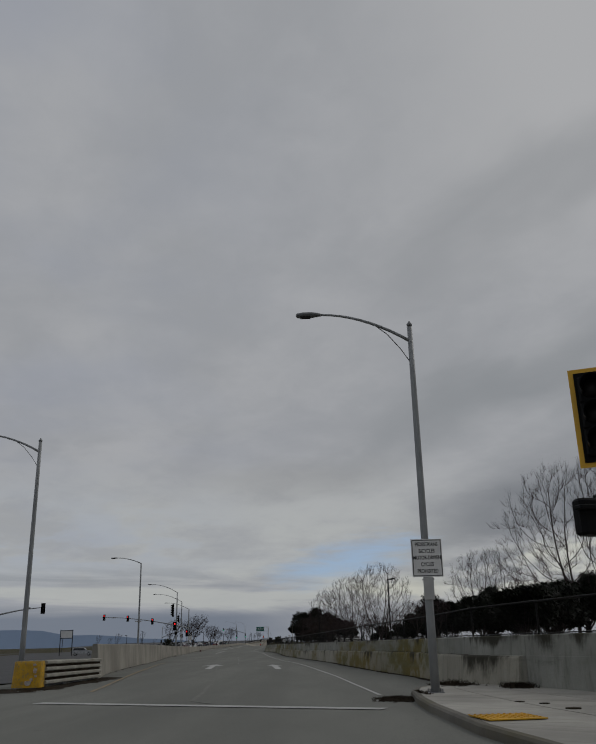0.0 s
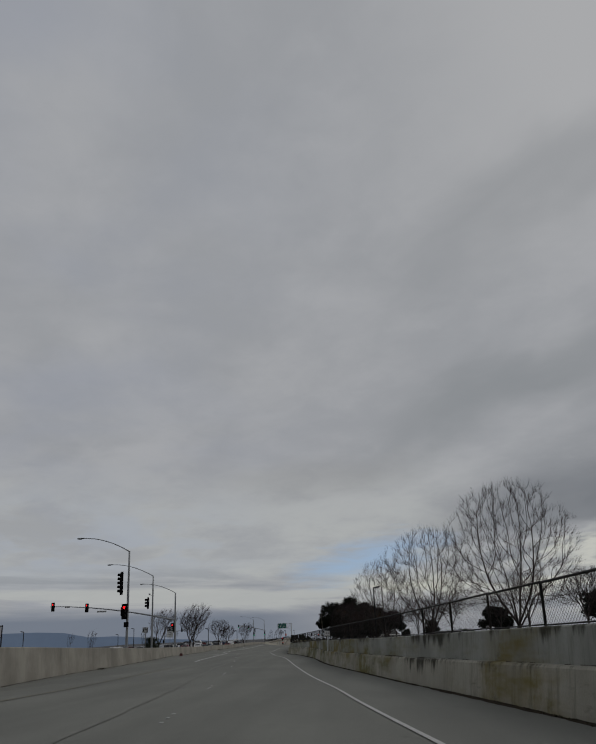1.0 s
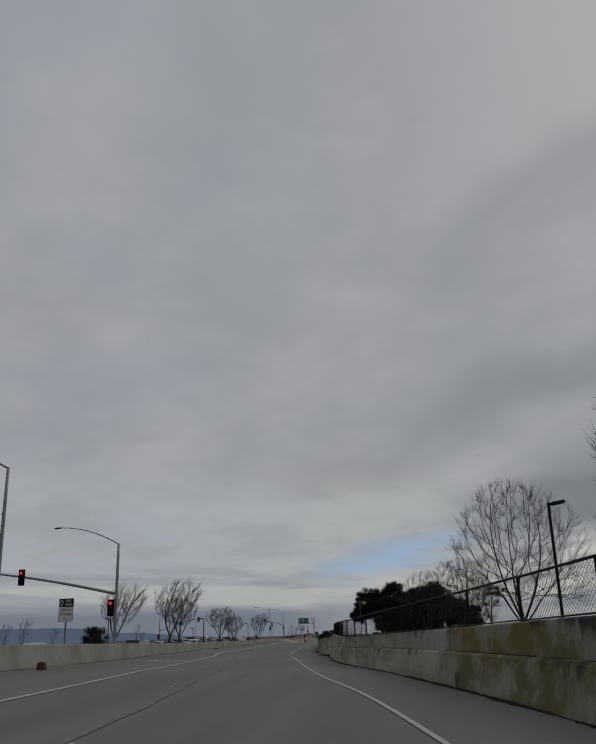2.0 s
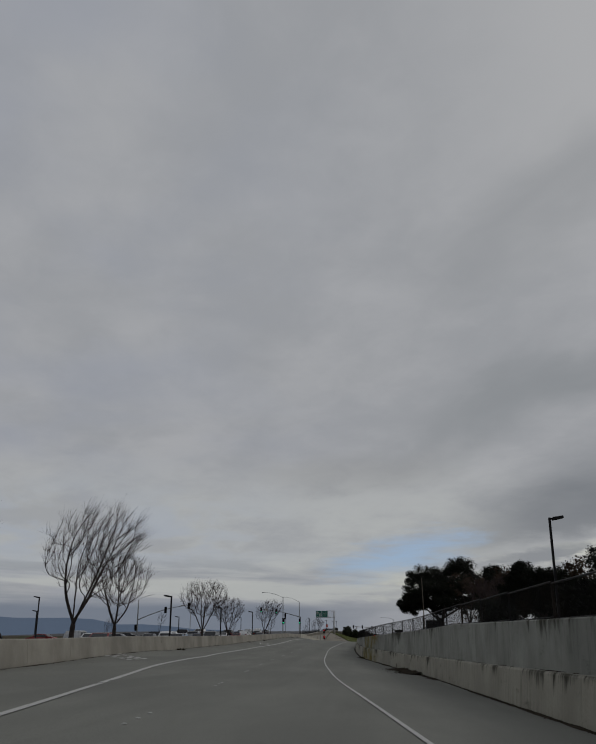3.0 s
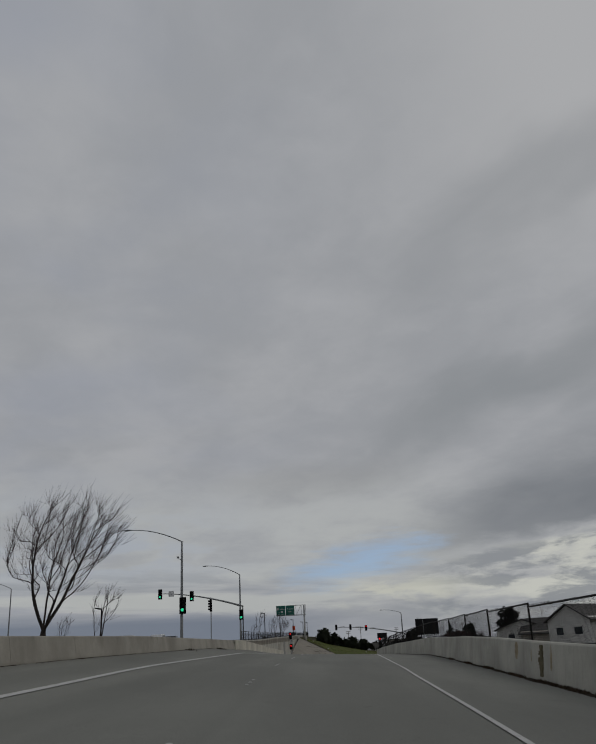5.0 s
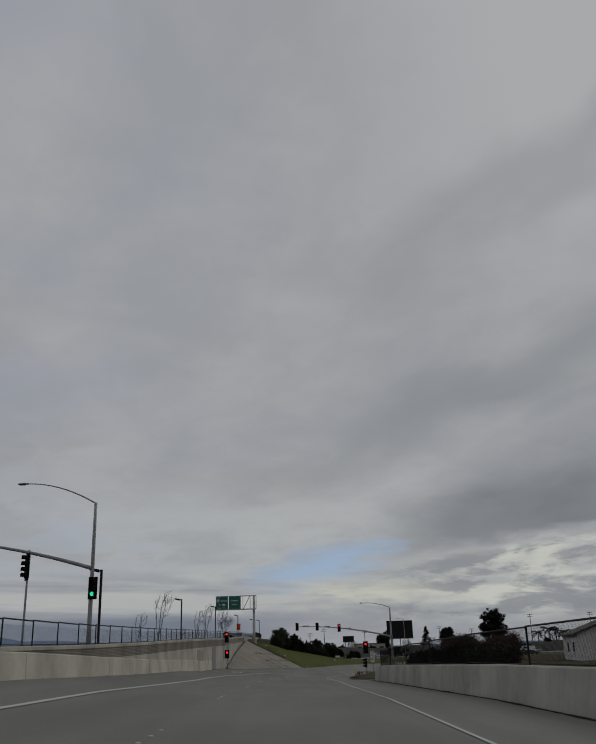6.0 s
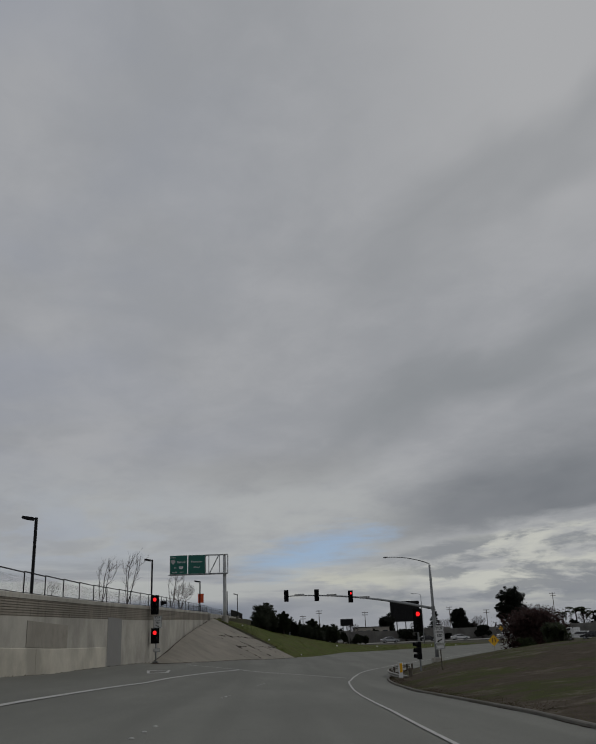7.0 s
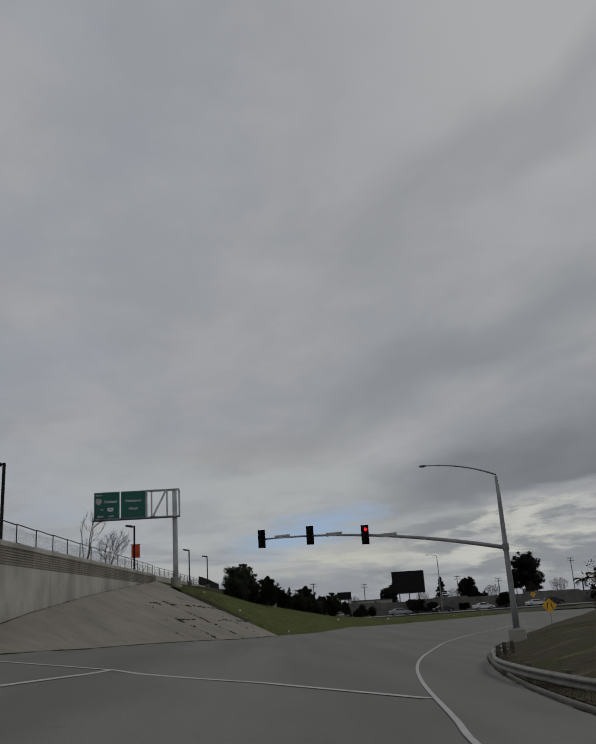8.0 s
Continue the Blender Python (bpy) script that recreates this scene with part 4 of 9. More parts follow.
def right_section(y):
    x, z = right_x(y), road_z(right_x(y), y)
    top = lerp(RIGHT_TOP, y)
    if y > 318:
        h = lerp([(318, 1.02), (337, 1.05), (356, 1.2), (375, 1.2), (400, 1.1), (444, 1.12)], y)
        return [(x, z - 0.5), (x, z + 0.08), (x + 0.10, z + h - 0.04), (x + 0.13, z + h), (x + 0.36, z + h), (x + 0.38, z + h - 0.04), (x + 0.42, z - 0.5), (x + 0.40, z - 0.6)]
    ledge = z + lerp([(8, 0.93), (40, 0.98), (60, 0.88), (145, 0.84), (160, 0.75), (200, 0.95), (228, 1.05), (260, 1.12), (300, 1.1), (318, 1.02)], y)
    if y < 23.5:   # the barrier starts beyond the corner; here the wall is plain
        return [(x + 0.25, z - 0.6), (x + 0.27, z + 0.1), (x + 0.28, ledge), (x + 0.285, ledge + 0.01), (x + 0.30, top - 0.03), (x + 0.33, top), (x + 0.6, top), (x + 0.6, z - 0.6)]
    return [(x, z - 0.6), (x + 0.01, z + 0.1), (x + 0.08, ledge - 0.05), (x + 0.11, ledge), (x + 0.27, ledge + 0.012), (x + 0.30, top - 0.03), (x + 0.33, top), (x + 0.6, top), (x + 0.6, z - 0.6)]


spans = [10, 17.5, 23.5] + stations(23.5, 318, 9.4)[1:]
wall_right = wall_run("wall_right", "moss-stained concrete barrier with a retaining wall above a ledge", WALL_R, spans, right_section)
wall_right_low = wall_run("wall_right_low", "pale low concrete barrier with rusty stains below the fence", WALL_LOW, [318.01] + stations(318.01, 444, 9.0)[1:], lambda y: right_section(max(y, 318.005)))


def barrier_run(y, width, h0, h1, mat, label):
    """A stain that has run down the face of the low barrier."""
    x, z = right_x(y), road_z(right_x(y), y)
    full = lerp([(318, 1.02), (337, 1.05), (356, 1.2)], y)
    rnd = random.Random(int(y * 10))
    edge_a, edge_b = [], []
    for k in range(25):
        h = h1 + (h0 - h1) * k / 24
        w = width * (0.35 + 0.5 * math.sin(math.pi * (0.1 + 0.85 * k / 24))) * rnd.uniform(0.55, 1.25)
        px = x + 0.10 * (h - 0.08) / max(0.2, full - 0.12) - 0.006
        edge_a.append((px, y - w / 2, z + h)), edge_b.append((px, y + w / 2, z + h))
    g = Geo().loft([[a, b, (b[0] + 0.03, b[1], b[2]), (a[0] + 0.03, a[1], a[2])] for a, b in zip(edge_a, edge_b)])
    part("stain", g, mat, wall_right_low, label)


barrier_run(337.7, 0.75, 0.14, 0.98, STAIN_DARK, "dark algae stain running down the barrier")
barrier_run(336.6, 0.25, 0.35, 0.98, STAIN_RUST, "rusty stain running down the barrier")
barrier_run(341.2, 0.55, 0.50, 1.02, STAIN_RUST, "rusty stain running down the barrier")
barrier_run(339.0, 0.12, 0.5, 0.85, STAIN_RUST, "rusty stain running down the barrier")


def left_section(y):
    x, z, top = left_x(y), road_z(left_x(y), y), lerp(LEFT_TOP, y)
    return [(x, z - 0.5), (x, z + 0.07), (x - 0.10, top - 0.03), (x - 0.13, top), (x - 0.30, top), (x - 0.33, top - 0.03), (x - 0.43, z + 0.0), (x - 0.43, z - 0.5)]


barrier_left = wall_run("barrier_left", "weathered tan concrete barrier between ramp and frontage road", WALL_L, stations(38.6, 392, 6.1), left_section, lips=(0, 0.05, 0.95, 1, 1, 0.95, 0, 0))


def tall_section(y):
    x, z, top = left_x(y), road_z(left_x(y), y), lerp(LEFT_TOP, y)
    face = top - lerp([(392, 0.3), (412, 0.62), (433, 0.74), (460, 0.88), (490, 1.0), (550, 1.0)], y)
    return [(x, z - 0.6), (x - 0.02, face), (x - 0.04, face + 0.002), (x - 0.5, face), (x - 0.5, z - 0.6)]


def band_section(y):
    x, top = left_x(y), lerp(LEFT_TOP, y)
    a = top - lerp([(392, 0.3), (412, 0.62), (433, 0.74), (460, 0.88), (490, 1.0), (550, 1.0)], y)
    b = top - lerp([(392, 0.12), (412, 0.15), (433, 0.17), (460, 0.20), (490, 0.21), (550, 0.26)], y)
    out, n = [(x - 0.5, a)], 7
    for i in range(n):
        z0, z1 = a + (b - a) * i / n, a + (b - a) * (i + 1) / n
        out += [(x - 0.055, z0), (x - 0.055, z0 + (z1 - z0) * 0.3), (x - 0.03, z0 + (z1 - z0) * 0.45), (x - 0.03, z1)]
    return out + [(x - 0.5, b)]


def coping_section(y):
    x, top = left_x(y), lerp(LEFT_TOP, y)
    b = top - lerp([(392, 0.12), (412, 0.15), (433, 0.17), (460, 0.20), (490, 0.21), (550, 0.26)], y)
    return [(x + 0.005, b), (x + 0.005, top - 0.03), (x - 0.02, top), (x - 0.45, top), (x - 0.5, top - 0.04), (x - 0.5, b)]


wall_left = wall_run("wall_left", "pale concrete retaining wall below the overpass approach", WALL_C, [392, 405, 418, 431, 444, 457, 470, 483, 496, 510, 523, 536, 549], tall_section)
for y0, y1 in zip(stations(392, 549, 13), stations(392, 549, 13)[1:]):
    part("band", Geo().loft([[(x, y, z) for x, z in band_section(y)] for y in stations(y0 + 0.01, y1 - 0.01, 4)]), BAND, wall_left, "dirty ribbed concrete band")
    part("coping", Geo().loft([[(x, y, z) for x, z in coping_section(y)] for y in stations(y0 + 0.006, y1 - 0.006, 4)]), COPING, wall_left, "projecting concrete coping")


def wall_patch(y0, y1, h0, h1, mat, label):
    """A rectangle of paint rolled over the wall face."""
    def q(y, h, out):
        return (left_x(y) + out, y, road_z(left_x(y), y) + h)
    g = Geo()
    g.loft([[q(y0, h0, -0.03), q(y0, h1, -0.03), q(y0, h1, 0.004), q(y0, h0, 0.006)], [q(y1, h0, -0.03), q(y1, h1, -0.03), q(y1, h1, 0.004), q(y1, h0, 0.006)]])
    part("paint_patch", g, mat, wall_left, label)


wall_patch(479.0, 482.6, 0.0, 2.75, PATCH, "grey paint-over patch")
wall_patch(463.6, 470.2, 1.07, 2.10, PATCH_PALE, "pale paint-over patch")

for y0, y1 in zip((392.2, 405, 418, 431, 439.3, 452, 465), (405, 418, 431, 439.3, 452, 465, 478.6)):
    def q(y, h, out):
        return (left_x(y) + out, y, road_z(left_x(y), y) + h)
    top = [lerp([(392, 0.85), (440, 0.82), (465, 1.04), (480, 1.05)], y) for y in stations(y0 + 0.02, y1 - 0.02, 3)]
    out = [lerp([(392, 0.07), (446, 0.07), (466, 0.022), (479, 0.018)], y) for y in stations(y0 + 0.02, y1 - 0.02, 3)]
    rows = [[q(y, -0.3, -0.02), q(y, h + 0.02, -0.02), q(y, h, o - 0.012), q(y, h - 0.02, o), q(y, 0.02, o + 0.015), q(y, -0.3, o + 0.015)] for y, h, o in zip(stations(y0 + 0.02, y1 - 0.02, 3), top, out)]
    part("barrier_face", Geo().loft(rows), WALL_CREAM, wall_left, "pale cream barrier face")

# the paved slope beside the wall, and the grass slope beyond
A0, D0 = Vector((-26.36, 488, 1.60)), Vector((-25.6, 544.5, 5.92))


def slope_top(u):
    return A0.lerp(D0, u) - Vector((0, 0, lerp([(0, 0.52), (0.235, 0.36), (0.315, 0.19), (0.5, 0.02), (0.6, 0)], u)))


def slope_point(u, v, lift=0.0):
    y = 487.5 + 48.1 * u
    toe = Vector((lerp(TOE, y), y, road_z(lerp(TOE, y), y) + 0.02))
    top = slope_top(u)
    p = toe.lerp(top, v)
    return (p.x, p.y, p.z + lift)


g = Geo()
rows = [[slope_point(u, v, -0.06) for v in (0, 0.25, 0.5, 0.75, 1)] for u in stations(0.0, 1, 0.03)]
g.loft(rows, closed=False)
slope = tagged(part("paved_slope", g, DEBRIS, smooth=True), "concrete paved slope with weedy open joints", "slope paving", kind="structure")
cols = [0.005, 0.575, 0.665, 0.77, 0.90, 1.0]


def joint_low(u):
    return 0.40 - 0.427 * (u - 0.59)


def joint_high(u):
    return 0.625 - 0.81 * (max(u, 0.55) - 0.77)


for u0, u1 in zip(cols, cols[1:]):
    for low_v, high_v in ((lambda u: 0.001, joint_low), (joint_low, joint_high), (joint_high, lambda u: 0.992)):
        top, low = [], []
        for u in stations(u0 + 0.0004, u1 - 0.0004, 0.03):
            a, b = low_v(u) + 0.0012, high_v(u) - 0.0012
            top.append([slope_point(u, v, 0.008) for v in (a, b)]), low.append([slope_point(u, v, -0.08) for v in (a, b)])
        part("slab", Geo().loft([[t[0], t[1], b[1], b[0]] for t, b in zip(top, low)]), SLOPE, slope)

# weeds and dirt that have pushed some of the joints open, in broken runs
rnd, g = random.Random(58), Geo()
runs = [[(0.77, v) for v in stations(0.03, 0.78, 0.012)], [(0.90 + 0.012 * math.sin(v * 5), v) for v in stations(0.06, 0.82, 0.012)], [(0.665, v) for v in stations(0.01, 0.39, 0.012)], [(0.575, v) for v in stations(0.01, 0.16, 0.012)],
        [(u, joint_low(u)) for u in stations(0.62, 1.0, 0.006)], [(u, joint_high(u)) for u in stations(0.77, 1.0, 0.006)], [(0.72, v) for v in stations(0.60, 0.70, 0.012)]]
for number, run in enumerate(runs):
    row = []
    for k, (u, v) in enumerate(run):
        wide = 0.046 * (noise.noise(Vector((k * 0.16, number * 9.1, 2.0))) + 0.55 * noise.noise(Vector((k * 0.55, number * 4.3, 7.0)))) - 0.001
        if wide < 0.0012:
            if len(row) > 1:
                g.loft(row, closed=False)
            row = []
            continue
        du, dv = (wide * 0.36, 0.0) if number in (0, 1, 2, 3, 6) else (0.0, wide * 0.8)
        row.append([slope_point(u - du, max(v - dv, 0.002), 0.012), slope_point(u, v, 0.03), slope_point(min(u + du, 1.0), min(v + dv, 0.99), 0.012)])
    if len(row) > 1:
        g.loft(row, closed=False)
tagged(part("joint_dirt", g, DEBRIS), "dark weedy dirt in broken runs along the slope joints", "dirt", kind="stuff")

CREST = [Vector(p) for p in ((-25.6, 544.5, 5.93), (-24.4, 556, 5.9), (-20.5, 568, 5.1), (-17.5, 580, 4.2), (-12.5, 592, 3.3), (-4.8, 606, 1.85), (4, 614, 1.0), (14, 621, 0.85), (24, 627, 0.75), (32, 632, 0.5), (38, 636, 0.55))]
FOOT = [Vector(p) for p in ((-14.7, 535.6, 0.57), (-12.2, 545.6, 0.41), (-10.2, 556, 0.32), (-7.8, 568, 0.22), (-4.3, 583, 0.2), (-0.5, 589, 0.12), (4.5, 597, 0.06), (8.1, 603.3, 0.03), (15.4, 611.6, 0.05), (23.7, 621.3, 0.14), (31, 629.6, 0.22))]
g, rows = Geo(), []
for k in range(len(CREST) - 1):
    for s in (0, 0.34, 0.67):
        a, b = FOOT[k].lerp(FOOT[k + 1], s), CREST[k].lerp(CREST[k + 1], s)
        rows.append([tuple(a + (b - a) * v + Vector((0, 0, 0.06 * (b.z - a.z) * math.sin(math.pi * v) + 0.04 * noise.noise(a * 0.3 + b * v)))) for v in stations(0, 1, 0.1)])
g.loft(rows, closed=False)
tagged(part("grass_slope", g, GRASS, smooth=True), "green grass embankment below the overpass approach", "ground", kind="structure")

# ground that carries the overpass approach and fills behind walls
g, rows = Geo(), []
for y in stations(385, 700, 9):
    x = left_x(min(y, 549)) - 0.45 + max(0, y - 549) * 0.08
    rows.append([(x, y, lerp(FRONTAGE, y) - 0.05), (x, y, -1.9)])
g.loft(rows, closed=False)
tagged(part("embankment", g, EARTH), "earth fill below the overpass approach", "ground", kind="structure")

# ---------------------------------------------------------------- kerbs, pavement at the ramp mouth
kerb = tagged(thing("kerb", "worn concrete kerb round the planted island", "kerb"), kind="structure")
for a, b in zip(stations(444.3, 580, 3.1), stations(444.3, 580, 3.1)[1:]):
    rows = []
    for y in (a + 0.01, (a + b) / 2, b - 0.01):
        x = right_x(y)
        z = road_z(x, y)
        rows.append([(x - 0.03, y, z - 0.3), (x - 0.01, y, z + 0.06), (x + 0.02, y, z + 0.085), (x + 0.11, y, z + 0.08), (x + 0.15, y, z - 0.3)])
    part("kerb_stone", Geo().loft(rows), KERB, kerb)

CORNER = [(27.2, 4.5), (24.5, 3.1), (22.6, 2.75), (20.0, 2.55), (17.6, 2.48), (16.0, 2.5), (13.0, 2.55), (9.0, 3.0), (4.0, 4.2), (-10, 6.2)]
pavement = tagged(thing("pavement", "concrete pavement slabs at the ramp mouth", "pavement"), kind="structure")
for (y1, xa), (y0, xb) in zip(CORNER, CORNER[1:]):
    x_out = lambda y: lerp(RIGHT, max(y, 8)) + 0.3
    n = 3
    for k in range(n):
        f0, f1 = k / n, (k + 1) / n
        def q(f, y, xk, dz):
            xi = xk + 0.16
            return (xi + (max(x_out(y), xi + 0.3) - xi) * f, y, road_z(xk, y) + 0.15 + dz)
        top = [q(f0 + 0.004, y1 - 0.01, xa, 0), q(f1 - 0.004, y1 - 0.01, xa, 0), q(f1 - 0.004, y0 + 0.01, xb, 0), q(f0 + 0.004, y0 + 0.01, xb, 0)]
        part("slab", Geo().loft([[(x, y, z - 0.3) for x, y, z in top], top]), PAVE, pavement)
    rows = []
    for y, x in ((y1, xa), (y0, xb)):
        z = road_z(x, y)
        rows.append([(x - 0.02, y, z - 0.3), (x, y, z + 0.12), (x + 0.04, y, z + 0.155), (x + 0.16, y, z + 0.155), (x + 0.16, y, z - 0.3)])
    part("kerb_stone", Geo().loft(rows), KERB, pavement)
g = Geo()
tz = road_z(3.6, 14.0) + 0.175
g.box((3.2, 13.9, tz + 0.002), (0.95, 0.95, 0.02), 0.01, 0.15)
for i in range(10):
    for j in range(7):
        g.box((2.75 + i * 0.1 - j * 0.015, 13.5 + j * 0.13 + i * 0.015, tz + 0.018), (0.035, 0.035, 0.012))
tagged(part("tactile_plate", g, TACTILE, pavement), "yellow truncated-dome tactile plate")

# ---------------------------------------------------------------- traffic signals


def lens_part(x, y, z, r, mat, name, parent, turn):
    c, s = math.cos(turn), math.sin(turn)
    g = Geo()
    pts = []
    for dist, rad in ((-0.01, r), (0.02, r * 0.96), (0.045, r * 0.6), (0.055, 0.002)):
        pts.append([(x + c * rad * math.cos(a) + s * dist, y + s * rad * math.cos(a) - c * dist, z + rad * math.sin(a)) for a in [k * math.pi / 6 for k in range(12)]])
    g.loft(pts)
    return part(name, g, mat, parent, smooth=True)


def signal_head(parent, x, y, z_top, count=3, on=None, turn=0.0, plate=True, border=False, name="signal_head", size=1.0):
    """A head of lamp sections. on: (index from the top, material). turn: 0 faces -y."""
    h, w, d = 0.36 * size, 0.35 * size, 0.22 * size
    c, s = math.cos(turn), math.sin(turn)
    total = h * count
    edge = 0.14 * size if plate else 0.0
    zc = z_top - edge - total / 2
    g = Geo()
    for i in range(count):
        g.box((x, y, z_top - edge - h * (i + 0.5)), (w, d, h * 0.985), 0.03, turn)
    head = part(name, g, SIGNAL, parent)
    if plate:
        g = Geo()
        g.box((x - s * 0.02, y + c * 0.02, zc), (w + 2 * edge * 0.75, 0.02, total + 2 * edge), 0.0, turn)
        part("backplate", g, SIGNAL_YELLOW if border else SIGNAL, head, "yellow-bordered backplate" if border else "")
        if border:
            g = Geo()
            g.box((x + s * 0.0, y - c * 0.0, zc), (w + 2 * edge * 0.28, 0.03, total + 1.1 * edge), 0.0, turn)
            part("backplate_face", g, SIGNAL, head)
    for i in range(count):
        zz = z_top - edge - h * (i + 0.5)
        fx, fy = x + s * d / 2, y - c * d / 2
        mat = LENS_OFF
        if on and i == on[0]:
            mat = on[1]
        lens_part(fx, fy, zz, 0.135 * size, mat, "lens", head, turn)
        # the visor: an open tube cut away below
        rows = []
        for depth in (0.0, 0.24 * size):
            ring = []
            for k in range(11):
                a = radians(-35 + 250 * k / 10)
                r = 0.155 * size
                ring.append((fx + c * r * math.cos(a) + s * depth, fy + s * r * math.cos(a) - c * depth, zz + r * math.sin(a)))
            inner = []
            for k in reversed(range(11)):
                a = radians(-35 + 250 * k / 10)
                r = 0.143 * size
                inner.append((fx + c * r * math.cos(a) + s * depth, fy + s * r * math.cos(a) - c * depth, zz + r * math.sin(a)))
            rows.append(ring + inner)
        part("visor", Geo().loft(rows), SIGNAL, head)
    return head


RED, GREEN = (0, LENS_RED), (2, LENS_GREEN)

# ---------------------------------------------------------------- street lamps


def arm_points(x0, y0, z0, x1, y1, z1, bow, n=9):
    """A rising arm that levels out towards its tip."""
    out = []
    for i in range(n + 1):
        t = i / n
        out.append((x0 + (x1 - x0) * t, y0 + (y1 - y0) * t, z0 + (z1 - z0) * (1 - (1 - t) ** bow)))
    return out


def cobra(parent, x, y, z, dx, dy, length=0.72):
    """The lamp head at the end of an arm, lying along (dx, dy)."""
    n = math.hypot(dx, dy)
    dx, dy = dx / n, dy / n
    rows = []
    for t, w, up, down in ((0, 0.05, 0.045, 0.04), (0.12, 0.08, 0.06, 0.045), (0.4, 0.14, 0.075, 0.06), (0.75, 0.15, 0.065, 0.075), (0.95, 0.11, 0.04, 0.06), (1.0, 0.05, 0.02, 0.03)):
        cx, cy = x + dx * t * length, y + dy * t * length
        ring = []
        for a, (sw, sz) in enumerate(((1, 0), (0.75, 0.75), (0, 1), (-0.75, 0.75), (-1, 0), (-0.75, -0.8), (0, -1), (0.75, -0.8))):
            zz = sz * (up if sz > 0 else down)
            ring.append((cx - dy * sw * w, cy + dx * sw * w, z + zz))
        rows.append(ring)
    head = part("luminaire", Geo().loft(rows), GALV_DARK, parent, "grey cobra-head luminaire", smooth=True)
    g = Geo()
    cx, cy = x + dx * 0.62 * length, y + dy * 0.62 * length
    g.box((cx, cy, z - 0.07), (0.30, 0.17, 0.03), 0.01, math.atan2(dy, dx))
    part("glass", g, LENS_OFF, head)


def pole_part(parent, x, y, z0, z1, r0, r1, mat=None, name="pole"):
    pts = [(x, y, z0 + (z1 - z0) * k / 6) for k in range(7)]
    return part(name, Geo().tube(pts, [r0 + (r1 - r0) * k / 6 for k in range(7)], 12), mat or GALV, parent, smooth=True)


def foot(parent, x, y, z, r=0.2):
    g = Geo().box((x, y, z + 0.02), (r * 2, r * 2, 0.045), 0.01)
    part("base_plate", g, GALV_DARK, parent)
    for k in range(4):
        a = math.pi / 4 + k * math.pi / 2
        part("bolt", Geo().tube([(x + r * 1.1 * math.cos(a), y + r * 1.1 * math.sin(a), z + 0.02), (x + r * 1.1 * math.cos(a), y + r * 1.1 * math.sin(a), z + 0.12)], 0.016, 6), GALV_DARK, parent)


def street_lamp(x, y, z0, top, arm, rise, label, brace=False, r=0.115, group="street lamps", drop=0.0):
    lamp = thing("street_lamp", label, "street lamp", (x, y, z0), group=group)
    h = top - z0
    foot(lamp, 0, 0, 0)
    pole_part(lamp, 0, 0, 0.02, h, r, r * 0.62)
    pts = arm_points(0, 0, h - drop - 0.04, -arm, 0, h + rise, 1.9)
    part("arm", Geo().tube(pts, [0.05 - 0.018 * k / 9 for k in range(10)], 8), GALV, lamp, smooth=True)
    if brace:
        lower = [(0, 0, h - drop - 0.75)] + [(-arm * t, 0, h - drop - 0.75 + (rise + drop + 0.62) * (1 - (1 - t / 0.66) ** 2.1)) for t in (0.12, 0.26, 0.42, 0.58, 0.66)]
        part("brace", Geo().tube(lower, 0.014, 6), GALV_DARK, lamp, smooth=True)
        part("finial", Geo().tube([(0, 0, h), (0, 0, h + 0.06), (0, 0, h + 0.1), (0, 0, h + 0.17)], [0.075, 0.085, 0.05, 0.012], 10), GALV_DARK, lamp, smooth=True)
    cobra(lamp, -arm, 0, h + rise, -1, 0)
    return lamp


street_lamp(3.21, 21.4, -1.1, 8.75, 2.55, 0.42, "tall galvanised street lamp with a braced arm and sign plates", True, drop=0.42)
street_lamp(-11.4, 34.0, -1.05, 8.85, 2.7, 0.4, "tall galvanised street lamp beside the crash cushion", True, drop=0.42)
street_lamp(-17.92, 90.2, -0.8, 9.42, 2.65, 0.6, "slim galvanised street lamp behind the ramp barrier")


def mast_arm(parent, x0, y0, z0, x1, y1, z1, r0=0.13, r1=0.05, bow=1.7):
    pts = arm_points(x0, y0, z0, x1, y1, z1, bow, 12)
    part("mast_arm", Geo().tube(pts, [r0 + (r1 - r0) * k / 12 for k in range(13)], 10), GALV, parent, smooth=True)
    return lambda t: Vector(pts[0]).lerp(Vector(pts[-1]), 0) if t <= 0 else Vector((x0 + (x1 - x0) * t, y0 + (y1 - y0) * t, z0 + (z1 - z0) * (1 - (1 - t) ** bow)))


def name_plate(parent, x, y, z, w, turn=0.0):
    """A street name plate, its words too small to read."""
    g = Geo().box((x, y, z), (w, 0.03, 0.26), 0.01, turn)
    plate = part("name_plate", g, SIGN_GREY, parent)
    c, s = math.cos(turn), math.sin(turn)
    for k in range(5):
        u = -w * 0.38 + k * w * 0.19
        part("bar", Geo().box((x + c * u + s * 0.02, y + s * u - c * 0.02, z), (w * 0.11, 0.006, 0.055), 0, turn), GALV_DARK, plate)


